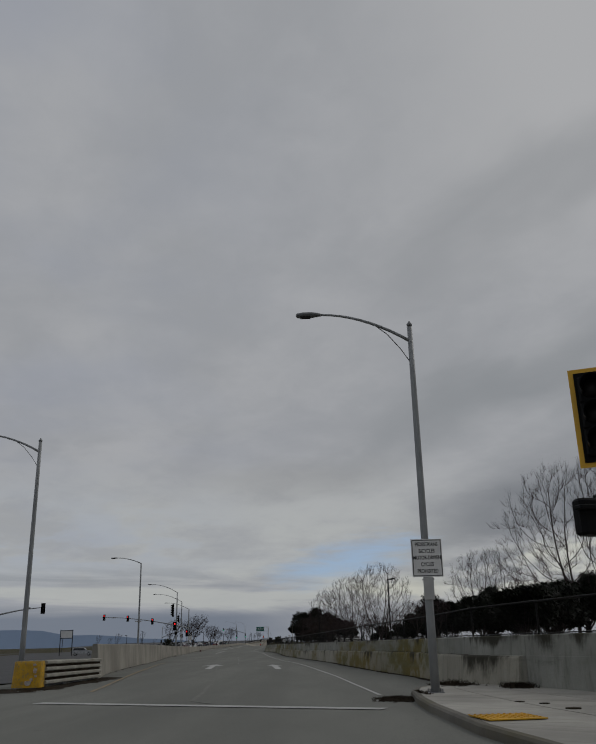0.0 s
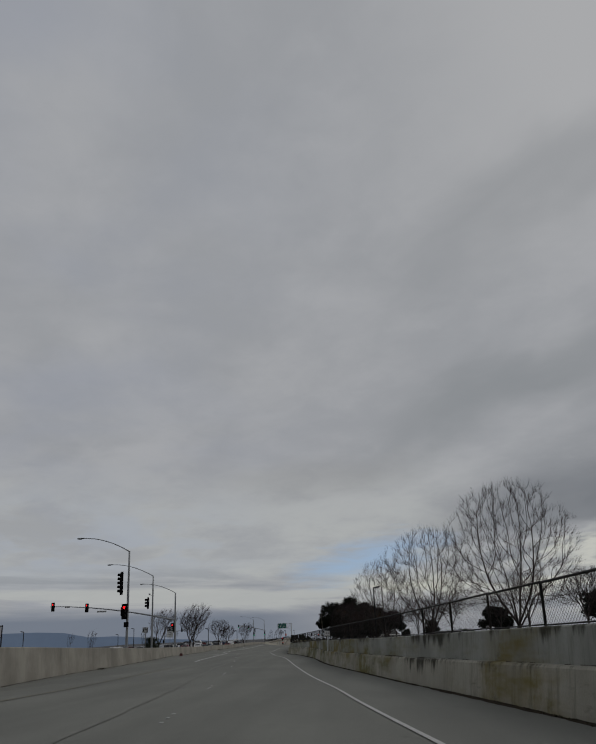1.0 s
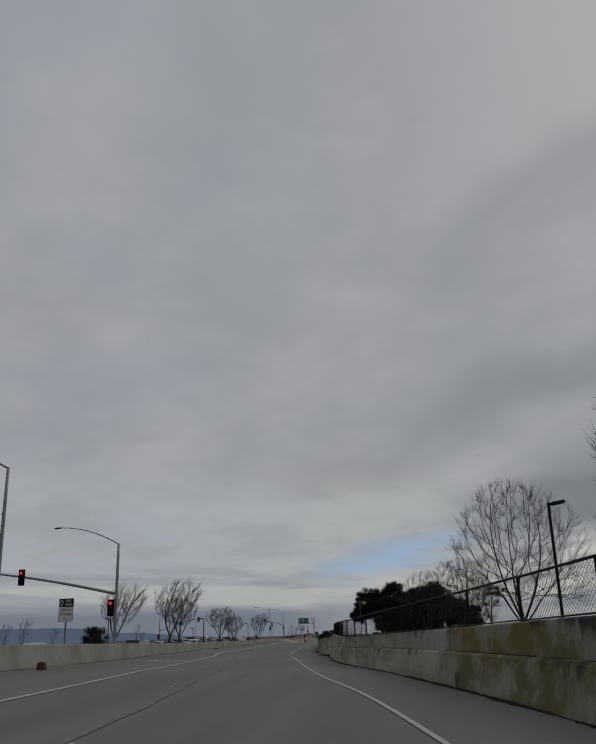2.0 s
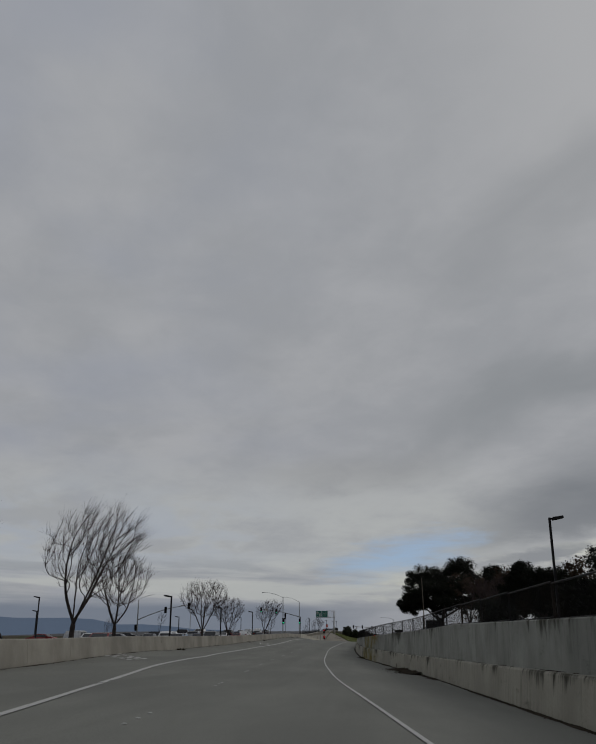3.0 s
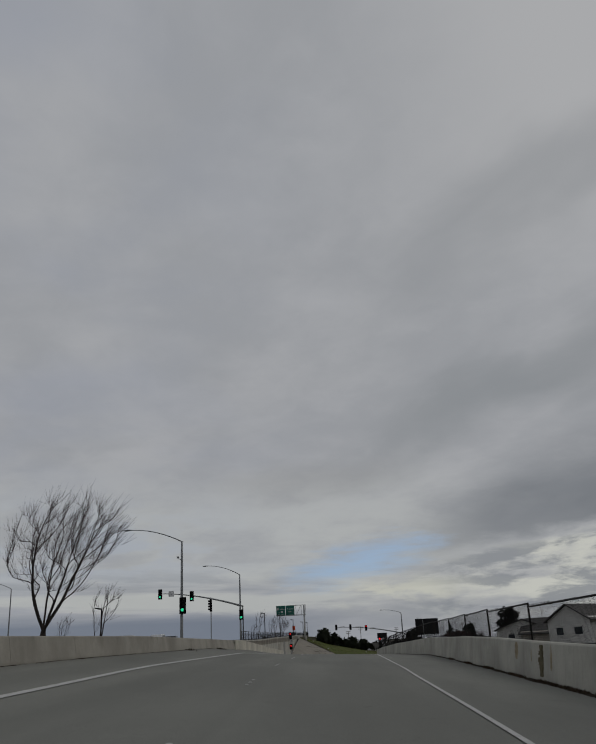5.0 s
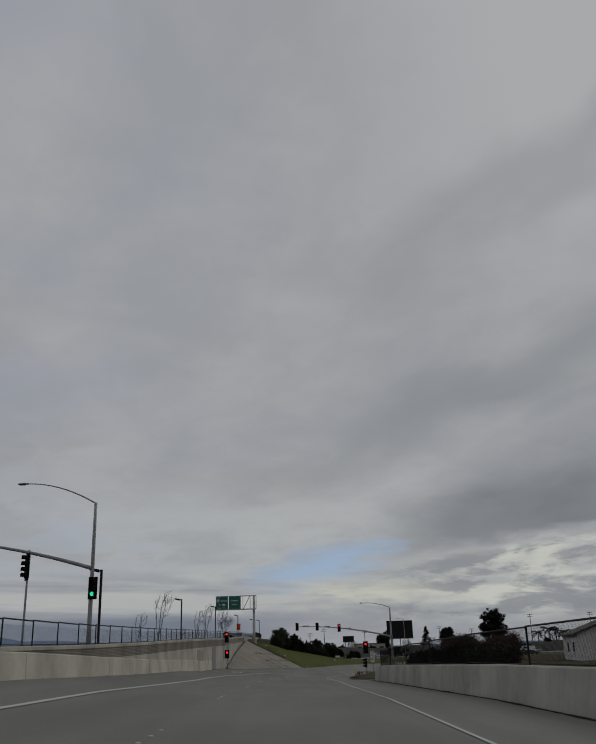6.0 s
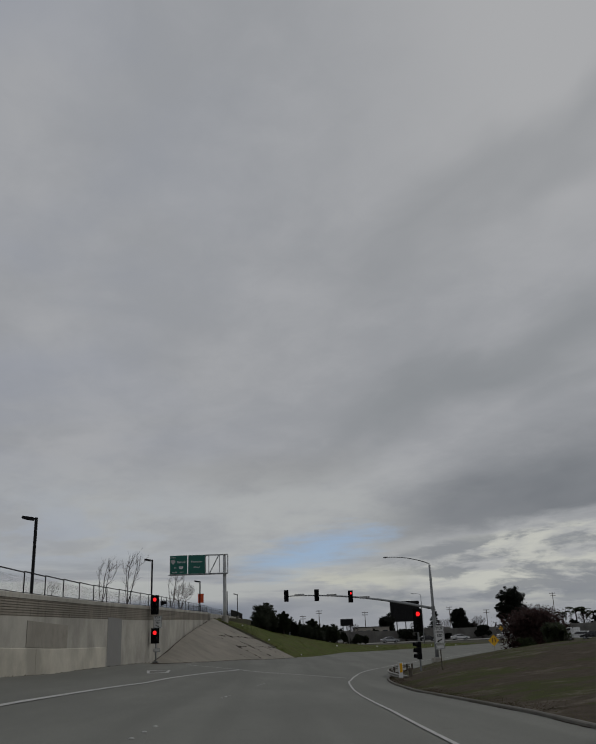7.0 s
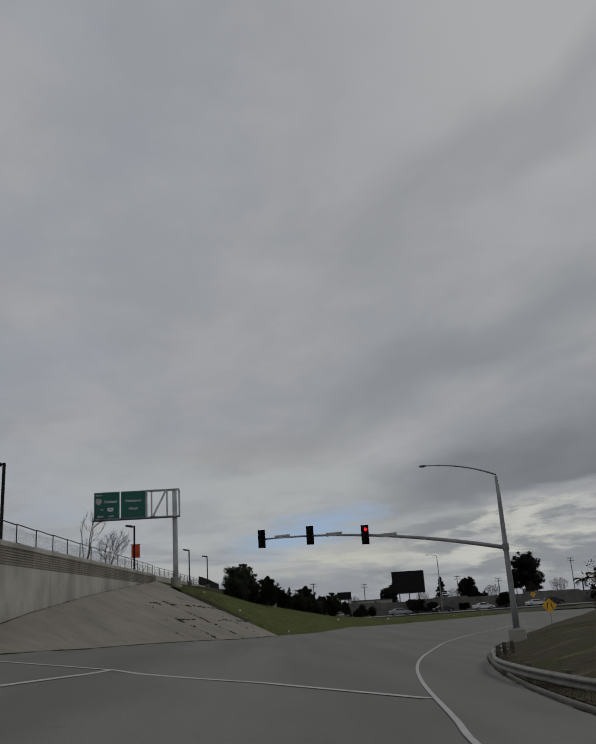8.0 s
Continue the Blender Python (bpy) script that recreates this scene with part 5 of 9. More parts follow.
# signal pole with a lamp and two heads
p = street_lamp(-21.36, 139.2, -0.65, 9.6, 4.3, 1.35, "signal pole with a street lamp arm and black signal heads", r=0.13, group="signal poles")
signal_head(p, -0.62, -0.15, 7.72 + 0.65, 5, None, radians(-50))
signal_head(p, -0.22, -0.25, 4.82 + 0.65, 3, RED)
p2 = Geo().box((-0.02, -0.3, 3.0 + 0.65), (0.42, 0.22, 0.44), 0.04)
part("pedestrian_head", p2, SIGNAL, p)
p = street_lamp(-24.06, 163.0, -0.5, 9.43, 5.0, 1.5, "signal pole with a lamp arm, camera and one head", r=0.12, group="signal poles")
signal_head(p, -0.55, -0.1, 6.9 + 0.5, 3, None, radians(-60))
part("camera_box", Geo().box((-0.35, -0.2, 7.75), (0.16, 0.3, 0.14), 0.02).tube([(0, 0, 7.6), (-0.35, -0.1, 7.68)], 0.02, 6), GALV_DARK, p)

# mast-arm signal with three red heads over the cross street
p = street_lamp(-26.89, 193.62, -0.2, 9.47, 5.0, 1.5, "mast-arm signal pole with three red signal heads", r=0.17, group="signal poles")
along = mast_arm(p, 0, 0, 5.5, -20.6, 2.0, 8.35)
for t, on in ((0.415, RED), (0.70, RED), (0.975, RED)):
    q = along(t)
    signal_head(p, q.x, q.y - 0.15, q.z + 0.62, 3, on)
q = along(0.86)
name_plate(p, q.x, q.y - 0.05, q.z - 0.05, 0.8)
q = along(0.58)
name_plate(p, q.x, q.y - 0.05, q.z - 0.42, 1.5)
signal_head(p, -0.35, -0.3, 5.05, 3, RED)

p = street_lamp(-31.34, 383.9, 2.4, 11.7, 4.4, 1.15, "signal pole with a lamp arm and a green signal", r=0.14, group="signal poles")
signal_head(p, 0.12, -0.25, 6.98 - 2.4, 3, GREEN)
part("camera_box", Geo().box((-0.3, -0.2, 7.9), (0.16, 0.3, 0.14), 0.02).tube([(0, 0, 7.7), (-0.3, -0.1, 7.8)], 0.02, 6), GALV_DARK, p)
p = street_lamp(-30.58, 428.1, 3.6, 12.77, 4.4, 1.35, "mast-arm signal pole with green signal heads", r=0.15, group="signal poles")
along = mast_arm(p, 0, 0, 5.0, -11.4, 0.6, 7.1)
for t in (0.59, 0.98):
    q = along(t)
    signal_head(p, q.x, q.y - 0.15, q.z + 0.6, 3, GREEN)
q = along(0.80)
part("lane_sign", Geo().box((q.x - 0.5, q.y - 0.08, q.z + 0.05), (0.75, 0.03, 0.75), 0.02), SIGN_WHITE, p, "white lane-use sign")
signal_head(p, 0.14, -0.25, 8.05 - 3.6, 3, GREEN)
post = thing("signal_post", "short grey signal post with one dark head", "traffic signal", (-34.6, 428, 3.65), group="signal poles")
pole_part(post, 0, 0, 0, 6.2, 0.07, 0.06)
signal_head(post, 0.0, -0.2, 6.0, 4, None, radians(-50))

# far signal across the lot, its arm reaching the other way
p = thing("mast_arm_signal", "far mast-arm signal pole over the side street", "traffic signal", (-63.6, 373.8, 2.2), group="signal poles")
pole_part(p, 0, 0, 0, 8.7, 0.17, 0.12)
along = mast_arm(p, 0, 0, 4.2, 12.3, -1.1, 7.3)
for t in (0.53, 0.97):
    q = along(t)
    signal_head(p, q.x, q.y - 0.15, q.z + 0.55, 3, None)
q = along(0.85)
name_plate(p, q.x, q.y - 0.05, q.z + 0.1, 0.9)
pts = arm_points(0, 0, 8.65, 3.6, 0, 9.7, 1.9)
part("arm", Geo().tube(pts, 0.04, 6), GALV, p, smooth=True)
signal_head(p, -0.3, -0.2, 3.2, 3, None, radians(40))
p = thing("street_lamp", "slim street lamp at the far side of the lot", "street lamp", (-62.4, 427.7, 3.4), group="street lamps")
pole_part(p, 0, 0, 0, 8.9, 0.11, 0.07)
part("arm", Geo().tube(arm_points(0, 0, 8.85, -2.6, 0, 9.7, 1.9), 0.04, 6), GALV, p, smooth=True)
cobra(p, -2.6, 0, 9.7, -1, 0)
p = thing("mast_arm_signal", "distant mast-arm signal beyond the crash cushion", "traffic signal", (-42.0, 108.0, -0.7), group="signal poles")
pole_part(p, 0, 0, 0, 6.0, 0.15, 0.12)
along = mast_arm(p, 0, 0, 5.2, 8.3, 0, 6.6)
q = along(0.97)
signal_head(p, q.x, q.y - 0.15, q.z + 0.55, 3, None)
q = along(0.72)
name_plate(p, q.x, q.y - 0.05, q.z + 0.1, 0.8)

# signal over the merge, with a lamp
p = thing("mast_arm_signal", "mast-arm signal pole with a street lamp on a round footing", "traffic signal", (0.45, 521.1, -0.1), group="signal poles")
part("footing", Geo().tube([(0, 0, -1.1), (0, 0, 0.38), (0, 0, 0.45)], [0.60, 0.57, 0.53], 16), COPING, p, "round concrete footing")
pole_part(p, 0, 0, 0.43, 10.3, 0.21, 0.12)
part("base_plate", Geo().box((0, 0, 0.47), (0.55, 0.55, 0.05), 0.01), GALV_DARK, p)
part("arm", Geo().tube(arm_points(0, 0, 10.4, -4.6, 0, 11.25, 2.2), [0.06 - 0.025 * k / 9 for k in range(10)], 8), GALV, p, smooth=True)
cobra(p, -4.6, 0, 11.25, -1, 0, 0.6)
along = mast_arm(p, 0, 0, 5.55, -16.3, 9.2, 7.85, 0.15, 0.055, 1.98)
for t, on in ((0.985, None), (0.765, None), (0.53, RED)):
    q = along(t)
    signal_head(p, q.x, q.y - 0.2, q.z + 0.70, 3, on, radians(8))
for t, w in ((0.89, 1.25), (0.66, 1.25), (0.435, 1.2)):
    q = along(t)
    name_plate(p, q.x, q.y - 0.12, q.z + 0.06, w, radians(-25))
part("collar", Geo().tube([(0, 0, 5.35), (0, 0, 5.8)], [0.22, 0.215], 12), GALV_DARK, p)

# signal at the ramp mouth, with a yellow-edged backplate
p = thing("signal_post", "signal with a yellow-bordered backplate and a pedestrian head", "traffic signal", (4.77, 11.4, -1.15), group="signal poles")
pole_part(p, 0, 0, 0, 5.2, 0.07, 0.065)
foot(p, 0, 0, 0, 0.16)
signal_head(p, -0.60, -0.5, 3.80 + 1.1, 3, None, -0.35, True, True, size=1.06)
part("bracket", Geo().tube([(0, 0, 3.2), (-0.35, -0.25, 3.25), (-0.62, -0.35, 3.3)], 0.025, 6).tube([(0, 0, 4.6), (-0.35, -0.25, 4.55), (-0.62, -0.35, 4.5)], 0.025, 6), BLACK, p)
part("pedestrian_head", Geo().box((-0.79, -0.3, 1.69 + 1.1), (0.46, 0.26, 0.5), 0.06, 0.3).box((-0.85, -0.46, 1.80 + 1.1), (0.4, 0.18, 0.06), 0.02, 0.3), SIGNAL, p)
part("bracket", Geo().tube([(0, 0, 3.15), (-0.3, -0.12, 3.22), (-0.70, -0.25, 3.08)], 0.025, 6), BLACK, p)

# ---------------------------------------------------------------- signs


def plate(name, parent, x, y, z0, z1, w, mat, label="", turn=0.0, border=None):
    g = Geo().box((x, y, (z0 + z1) / 2), (w, 0.025, z1 - z0), 0.02, turn)
    ob = part(name, g, mat, parent, label)
    if border:
        h, b = z1 - z0, 0.018
        g = Geo()
        i = 0.03
        for cx, cz, sx, sz in ((0, h / 2 - i, w - 2 * i, b), (0, -h / 2 + i, w - 2 * i, b), (w / 2 - i, 0, b, h - 2 * i), (-w / 2 + i, 0, b, h - 2 * i)):
            g.box((x + cx, y - 0.0145, (z0 + z1) / 2 + cz), (sx, 0.004, sz))
        part("border", g, border, ob)
    return ob


def text_lines(parent, x, y, lines, mat, squeeze=0.8):
    for text, z, size in lines:
        words("lettering", text, size, mat, parent, (x, y, z), squeeze=squeeze, bold=0.018)


sign = thing("prohibition_sign", "white sign forbidding pedestrians and bicycles on the lamp pole", "road sign", (3.21, 21.4, -1.1))
s = plate("panel", sign, 0.0, -0.16, 1.71 + 1.1, 2.67 + 1.1, 0.80, SIGN_WHITE, border=SIGN_BLACK)
text_lines(s, 0.0, -0.178, (("PEDESTRIANS", 3.63, 0.135), ("BICYCLES", 3.46, 0.135), ("MOTOR-DRIVEN", 3.29, 0.135), ("CYCLES", 3.12, 0.135), ("PROHIBITED", 2.95, 0.135)), SIGN_BLACK, 0.72)
plate("back_plate", sign, 0.0, -0.14, 1.14 + 1.1, 1.70 + 1.1, 0.27, SIGN_GREY, "blank pale plate")
part("bracket", Geo().box((0, -0.12, 3.35), (0.3, 0.05, 0.04)).box((0, -0.12, 2.75), (0.3, 0.05, 0.04)), GALV_DARK, sign)

s = thing("meter_sign", "black METER ON sign on a steel post", "road sign", (-22.2, 150.8, -0.5))
pole_part(s, 0, 0.05, 0, 3.45, 0.05, 0.05, GALV_DARK, "post")
b = plate("panel", s, 0, -0.03, 3.02, 3.56, 0.58, SIGN_BLACK, border=SIGN_WHITE)
text_lines(b, 0, -0.052, (("METER", 3.41, 0.17), ("ON", 3.17, 0.24)), SIGN_WHITE, 0.85)

s = thing("carpool_sign", "black and white carpool lane sign on a post", "road sign", (-23.39, 171.0, -0.4))
pole_part(s, 0, 0.05, 0, 3.8, 0.05, 0.05, GALV_DARK, "post")
b = plate("header", s, 0, -0.03, 3.52, 3.99, 0.84, SIGN_BLACK)
dia = Geo()
dia.loft([[(-0.27, -0.046, 3.91), (-0.14, -0.046, 3.755), (-0.27, -0.046, 3.60), (-0.40, -0.046, 3.755)], [(-0.27, -0.052, 3.91), (-0.14, -0.052, 3.755), (-0.27, -0.052, 3.60), (-0.40, -0.052, 3.755)]])
part("diamond", dia, SIGN_WHITE, b)
dia = Geo()
dia.loft([[(-0.27, -0.050, 3.86), (-0.18, -0.050, 3.755), (-0.27, -0.050, 3.65), (-0.36, -0.050, 3.755)], [(-0.27, -0.056, 3.86), (-0.18, -0.056, 3.755), (-0.27, -0.056, 3.65), (-0.36, -0.056, 3.755)]])
part("diamond_field", dia, SIGN_BLACK, b)
text_lines(b, 0.14, -0.052, (("LEFT", 3.85, 0.16), ("LANE", 3.66, 0.16)), SIGN_WHITE, 0.85)
b = plate("panel", s, 0, -0.03, 2.74, 3.51, 0.84, SIGN_WHITE, border=SIGN_BLACK)
text_lines(b, 0, -0.052, (("CARPOOLS", 3.36, 0.13), ("2 OR MORE", 3.13, 0.16), ("ONLY", 2.89, 0.14)), SIGN_BLACK, 0.8)

mz = road_z(right_x(124.5), 124.5) + 0.86
s = thing("marker_sign", "small square white marker sign on the barrier ledge", "road sign", (right_x(124.5) + 0.16, 124.5, mz))
part("post", Geo().box((0, 0.03, (1.5 - mz) / 2), (0.06, 0.05, 1.5 - mz), 0.01), GALV_PALE, s)
b = plate("panel", s, 0, -0.02, 1.17 - mz, 1.52 - mz, 0.42, SIGN_WHITE, border=SIGN_BLACK)
part("bar", Geo().box((-0.07, -0.036, 1.35 - mz), (0.07, 0.006, 0.15)).box((0.07, -0.036, 1.35 - mz), (0.07, 0.006, 0.15)), SIGN_BLACK, b)

s = thing("notice_board", "pale roadside board on two dark posts", "sign", (-53.4, 188.0, -0.2))
for x in (-1.35, 1.35):
    part("post", Geo().box((x, 0, 2.75), (0.16, 0.16, 5.5), 0.02), BLACK, s)
plate("panel", s, 0, -0.1, 3.75, 5.35, 2.5, SIGN_WHITE)
for z in (3.72, 5.38):
    part("frame", Geo().box((0, -0.1, z), (2.7, 0.12, 0.13), 0.01), BLACK, s)


def stop_here(parent, x, y, z1, w, h, flip=1):
    b = plate("panel", parent, x, y, z1 - h, z1, w, SIGN_WHITE, border=SIGN_BLACK)
    text_lines(b, x, y - 0.02, (("STOP", z1 - h * 0.15, h * 0.21), ("HERE ON", z1 - h * 0.36, h * 0.13), ("RED", z1 - h * 0.56, h * 0.21)), SIGN_BLACK, 0.8)
    g = Geo()
    cx, cz, k = x - 0.02, z1 - h * 0.80, h * 0.16
    y2 = y - 0.02
    for pts in ([(0.9, 0.55), (1.05, 0.25), (-0.25, -0.42), (-0.4, -0.12)], [(-1.0, -0.75), (-0.05, -0.75), (-0.55, 0.15)]):
        g.loft([[(cx + u * k * flip, y2, cz + v * k) for u, v in pts], [(cx + u * k * flip, y2 + 0.01, cz + v * k) for u, v in pts]])
    part("arrow", g, SIGN_BLACK, b)
    return b


# the ramp meter signals
p = thing("ramp_meter", "ramp meter post with two red heads and a stop sign", "traffic signal", (-26.0, 491.7, 1.45), group="ramp meters")
pole_part(p, 0, 0.12, 0, 4.75, 0.06, 0.055)
part("base_plate", Geo().box((0, 0.12, 0.05), (0.4, 0.4, 0.1), 0.03), GALV_DARK, p)
signal_head(p, -0.1, -0.1, 4.77, 3, RED, size=1.02)
signal_head(p, -0.05, -0.1, 2.44, 2, RED, size=1.1)
signal_head(p, 0.42, 0.1, 4.35, 1, None, radians(80), False, size=0.9)
stop_here(p, 0.12, -0.08, 3.28, 0.62, 0.86, -1)
plate("small_plate", p, 0.1, -0.06, 0.75, 1.0, 0.5, SIGN_WHITE, border=SIGN_BLACK)
p = thing("ramp_meter", "ramp meter post with a lit red head", "traffic signal", (-7.9, 483.8, -0.1), group="ramp meters")
pole_part(p, 0, 0.12, 0, 4.4, 0.06, 0.055)
part("base_plate", Geo().box((0, 0.12, 0.1), (0.4, 0.4, 0.1), 0.03), GALV_DARK, p)
signal_head(p, 0.0, -0.1, 4.46, 3, (0, LENS_RED), size=1.08)
signal_head(p, -0.05, 0.0, 2.4, 3, None, radians(-70), False, size=1.0)
s = thing("stop_here_sign", "white STOP HERE ON RED sign on a steel post", "road sign", (-7.7, 478.0, -0.1), group="stop signs")
part("post", Geo().box((0, 0.03, 1.6), (0.06, 0.05, 3.2), 0.01), WOOD, s)
stop_here(s, 0, -0.02, 3.28, 0.58, 1.0)
plate("small_plate", s, 0, -0.02, 1.98, 2.24, 0.5, SIGN_WHITE, border=SIGN_BLACK)


def warning_diamond(x, y, z, half, post, label):
    s = thing("warning_sign", label, "road sign", (x, y, z), group="warning signs")
    c = post + half
    part("post", Geo().box((0, 0.03, c / 2), (0.06, 0.05, c), 0.01), GALV_DARK, s)
    g = Geo()
    g.loft([[(half, -0.01, c), (0, -0.01, c + half), (-half, -0.01, c), (0, -0.01, c - half)], [(half, 0.01, c), (0, 0.01, c + half), (-half, 0.01, c), (0, 0.01, c - half)]])
    b = part("panel", g, SIGN_YELLOW, s)
    g = Geo()
    for sx in (-1, 1):
        g.loft([[(sx * half * 0.30, -0.018, c - half * 0.42), (sx * half * 0.42, -0.018, c - half * 0.42), (sx * half * 0.26, -0.018, c + half * 0.42), (sx * half * 0.14, -0.018, c + half * 0.42)],
                [(sx * half * 0.30, -0.010, c - half * 0.42), (sx * half * 0.42, -0.010, c - half * 0.42), (sx * half * 0.26, -0.010, c + half * 0.42), (sx * half * 0.14, -0.010, c + half * 0.42)]])
    part("symbol", g, SIGN_BLACK, b)


warning_diamond(20.5, 572.8, side_ground(22.5, 572.8) - 0.75, 0.95, 1.75, "yellow diamond merge warning sign on a post")
warning_diamond(40.4, 640, 1.0, 0.62, 2.0, "yellow diamond warning sign by the freeway")

# overhead guide sign on its single post
p = thing("guide_sign", "green overhead guide sign on a one-post steel truss", "guide sign", (-24.0, 546.9, 5.95))
part("footing", Geo().tube([(0, 0, -1.5), (0, 0, 0.27), (0, 0, 0.32)], [0.50, 0.48, 0.45], 16), COPING, p, "round concrete footing")
pole_part(p, 0, 0, 0.30, 8.75, 0.26, 0.23, GALV_PALE)
x0, x1, z0, z1 = -7.75, 0.45, 6.12, 8.72
g = Geo()
for yy in (-0.3, 0.3):
    for z in (z0, z1):
        g.tube([(x0 if z == z0 else -2.85, yy, z), (x1, yy, z)], 0.07, 8)
    g.tube([(x1, yy, z0), (x1, yy, z1)], 0.06, 8).tube([(-2.75, yy, z0), (-2.75, yy, z1)], 0.06, 8)
    g.tube([(-2.15, yy, z0 + 0.05), (-0.85, yy, z1 - 0.05)], 0.05, 6)
    for x in (-2.25, -0.75):
        g.tube([(x, yy, z0), (x, yy, z1)], 0.042, 6)
for x in (x1, -2.75, -0.4):
    for z in (z0, z1):
        g.tube([(x, -0.3, z), (x, 0.3, z)], 0.045, 6)
part("truss", g, GALV_PALE, p, "galvanised steel truss")
g = Geo().box((-3.8, -0.45, z0 - 0.12), (8.2, 0.75, 0.06), 0.01)
for k in range(12):
    g.box((-7.6 + k * 0.68, -0.75, z0 - 0.16), (0.08, 0.2, 0.1))
part("walkway", g, GALV_DARK, p, "narrow steel inspection walkway")
for k, x in enumerate((-6.9, -4.9, -3.5, -2.0)):
    part("lamp_box", Geo().box((x, -0.95, z0 - 0.08), (0.5, 0.3, 0.14), 0.03), GALV_DARK, p)
for k, (xa, xb) in enumerate(((-7.75, -5.27), (-5.17, -2.75))):
    xc, w = (xa + xb) / 2, xb - xa
    b = plate("panel", p, xc, -0.42, z0 + 0.0, z1 + 0.02, w, SIGN_GREEN, border=SIGN_WHITE)
    if k == 0:
        words("lettering", "NORTH", 0.19, SIGN_WHITE, b, (xa + 0.52, -0.442, z1 - 0.28), squeeze=0.9)
        words("lettering", "Oakland", 0.37, SIGN_WHITE, b, (xc + 0.36, -0.442, z1 - 0.92), squeeze=0.95)
        words("lettering", "To", 0.31, SIGN_WHITE, b, (xa + 0.75, -0.442, z1 - 1.68), squeeze=0.95)
        g = Geo()
        cx, cz = xa + 0.45, z1 - 0.88
        out = [(-0.26, 0.27), (0, 0.30), (0.26, 0.27), (0.30, 0.0), (0.16, -0.24), (0, -0.34), (-0.16, -0.24), (-0.30, 0.0)]
        g.loft([[(cx + u, -0.436, cz + v) for u, v in out], [(cx + u, -0.446, cz + v) for u, v in out]])
        part("shield", g, SIGN_GREY, b, "route shield")
        g = Geo()
        cx, cz = xc + 0.35, z1 - 1.68
        out = [(-0.30, 0.16), (-0.15, 0.20), (0, 0.165), (0.15, 0.20), (0.30, 0.16), (0.28, -0.10), (0.16, -0.18), (0, -0.21), (-0.16, -0.18), (-0.28, -0.10)]
        g.loft([[(cx + u, -0.436, cz + v) for u, v in out], [(cx + u, -0.446, cz + v) for u, v in out]])
        sh = part("shield", g, SIGN_WHITE, b, "white route shield")
        words("lettering", "101", 0.22, SIGN_BLACK, sh, (cx, -0.452, cz), squeeze=0.9)
        g = Geo()
        for q in range(4):
            g.box((xa + 0.42 + q * 0.17, -0.44, z0 + 0.28), (0.11, 0.01, 0.15))
        part("bar", g, SIGN_WHITE, b)
        words("lettering", "LANE", 0.2, SIGN_WHITE, b, (xc + 0.42, -0.442, z0 + 0.28), squeeze=1.0)
    else:
        words("lettering", "Downtown", 0.37, SIGN_WHITE, b, (xc, -0.442, z1 - 0.92), squeeze=0.9)
        words("lettering", "Ahead", 0.36, SIGN_WHITE, b, (xc, -0.442, z1 - 1.68), squeeze=0.95)

# ---------------------------------------------------------------- parking-lot lamps and poles


def lot_lamp(x, y, z0, top, arm, label, turn=0.0, r=0.075):
    s = thing("lot_lamp", label, "lamp post", (x, y, z0), turn, "lot lamps")
    h = top - z0
    part("pole", Geo().box((0, 0, h / 2), (r * 2, r * 2, h), 0.02), BLACK, s)
    part("base", Geo().tube([(0, 0, -0.3), (0, 0, 0.5)], [0.28, 0.27], 12), KERB, s)
    part("arm", Geo().box((-arm * 0.15, 0, h - 0.07), (abs(arm) * 0.3, 0.07, 0.09), 0.01), BLACK, s)
    part("lamp_head", Geo().loft([[(-arm * 0.22, -0.16, h + 0.02), (-arm * 0.22, 0.16, h + 0.02), (-arm * 0.22, 0.16, h - 0.17), (-arm * 0.22, -0.16, h - 0.17)],
                                  [(-arm * 0.98, -0.2, h + 0.10), (-arm * 0.98, 0.2, h + 0.10), (-arm * 1.02, 0.2, h - 0.04), (-arm * 1.02, -0.2, h - 0.04)]]), BLACK, s, "flat black lamp head")


lot_lamp(9.97, 97.9, 0.3, 7.75, -0.85, "black lot lamp with a flat head behind the fence", r=0.068)
lot_lamp(2.85, 166.3, 0.8, 7.3, -0.8, "black lot lamp with a flat head behind the fence", r=0.068)
lot_lamp(-2.0, 236.0, 1.7, 8.4, -0.8, "black lot lamp with a flat head behind the fence", r=0.068)
for x, y, top in ((-32.66, 270.9, 5.92), (-32.63, 302.0, 6.1), (-32.77, 338.0, 6.8), (-30.3, 474.2, 9.6), (-29.1, 510.6, 10.7), (-27.0, 541.0, 10.65), (-25.0, 572, 11.0), (-30.4, 430.0, 8.7)):
    lot_lamp(x, y, lerp(FRONTAGE, y), top, 0.75, "slim black lamp post with a flat head on the frontage road")
for x, y, top in ((-58, 300, 7.5), (-75, 260, 6.5), (-50, 355, 6.5), (-70, 330, 6.8), (-45, 410, 8.0), (-24, 590, 11.5)):
    lot_lamp(x, y, lerp(FRONTAGE, y), top, 0.75, "distant black lot lamp with a flat head")
s = thing("utility_pole", "plain leaning dark utility pole behind the fence", "pole", (-4.5, 302.8, 1.7))
part("shaft", Geo().tube([(0, 0, 0), (-0.12, 0, 8.25)], [0.075, 0.055], 8), WOOD, s)

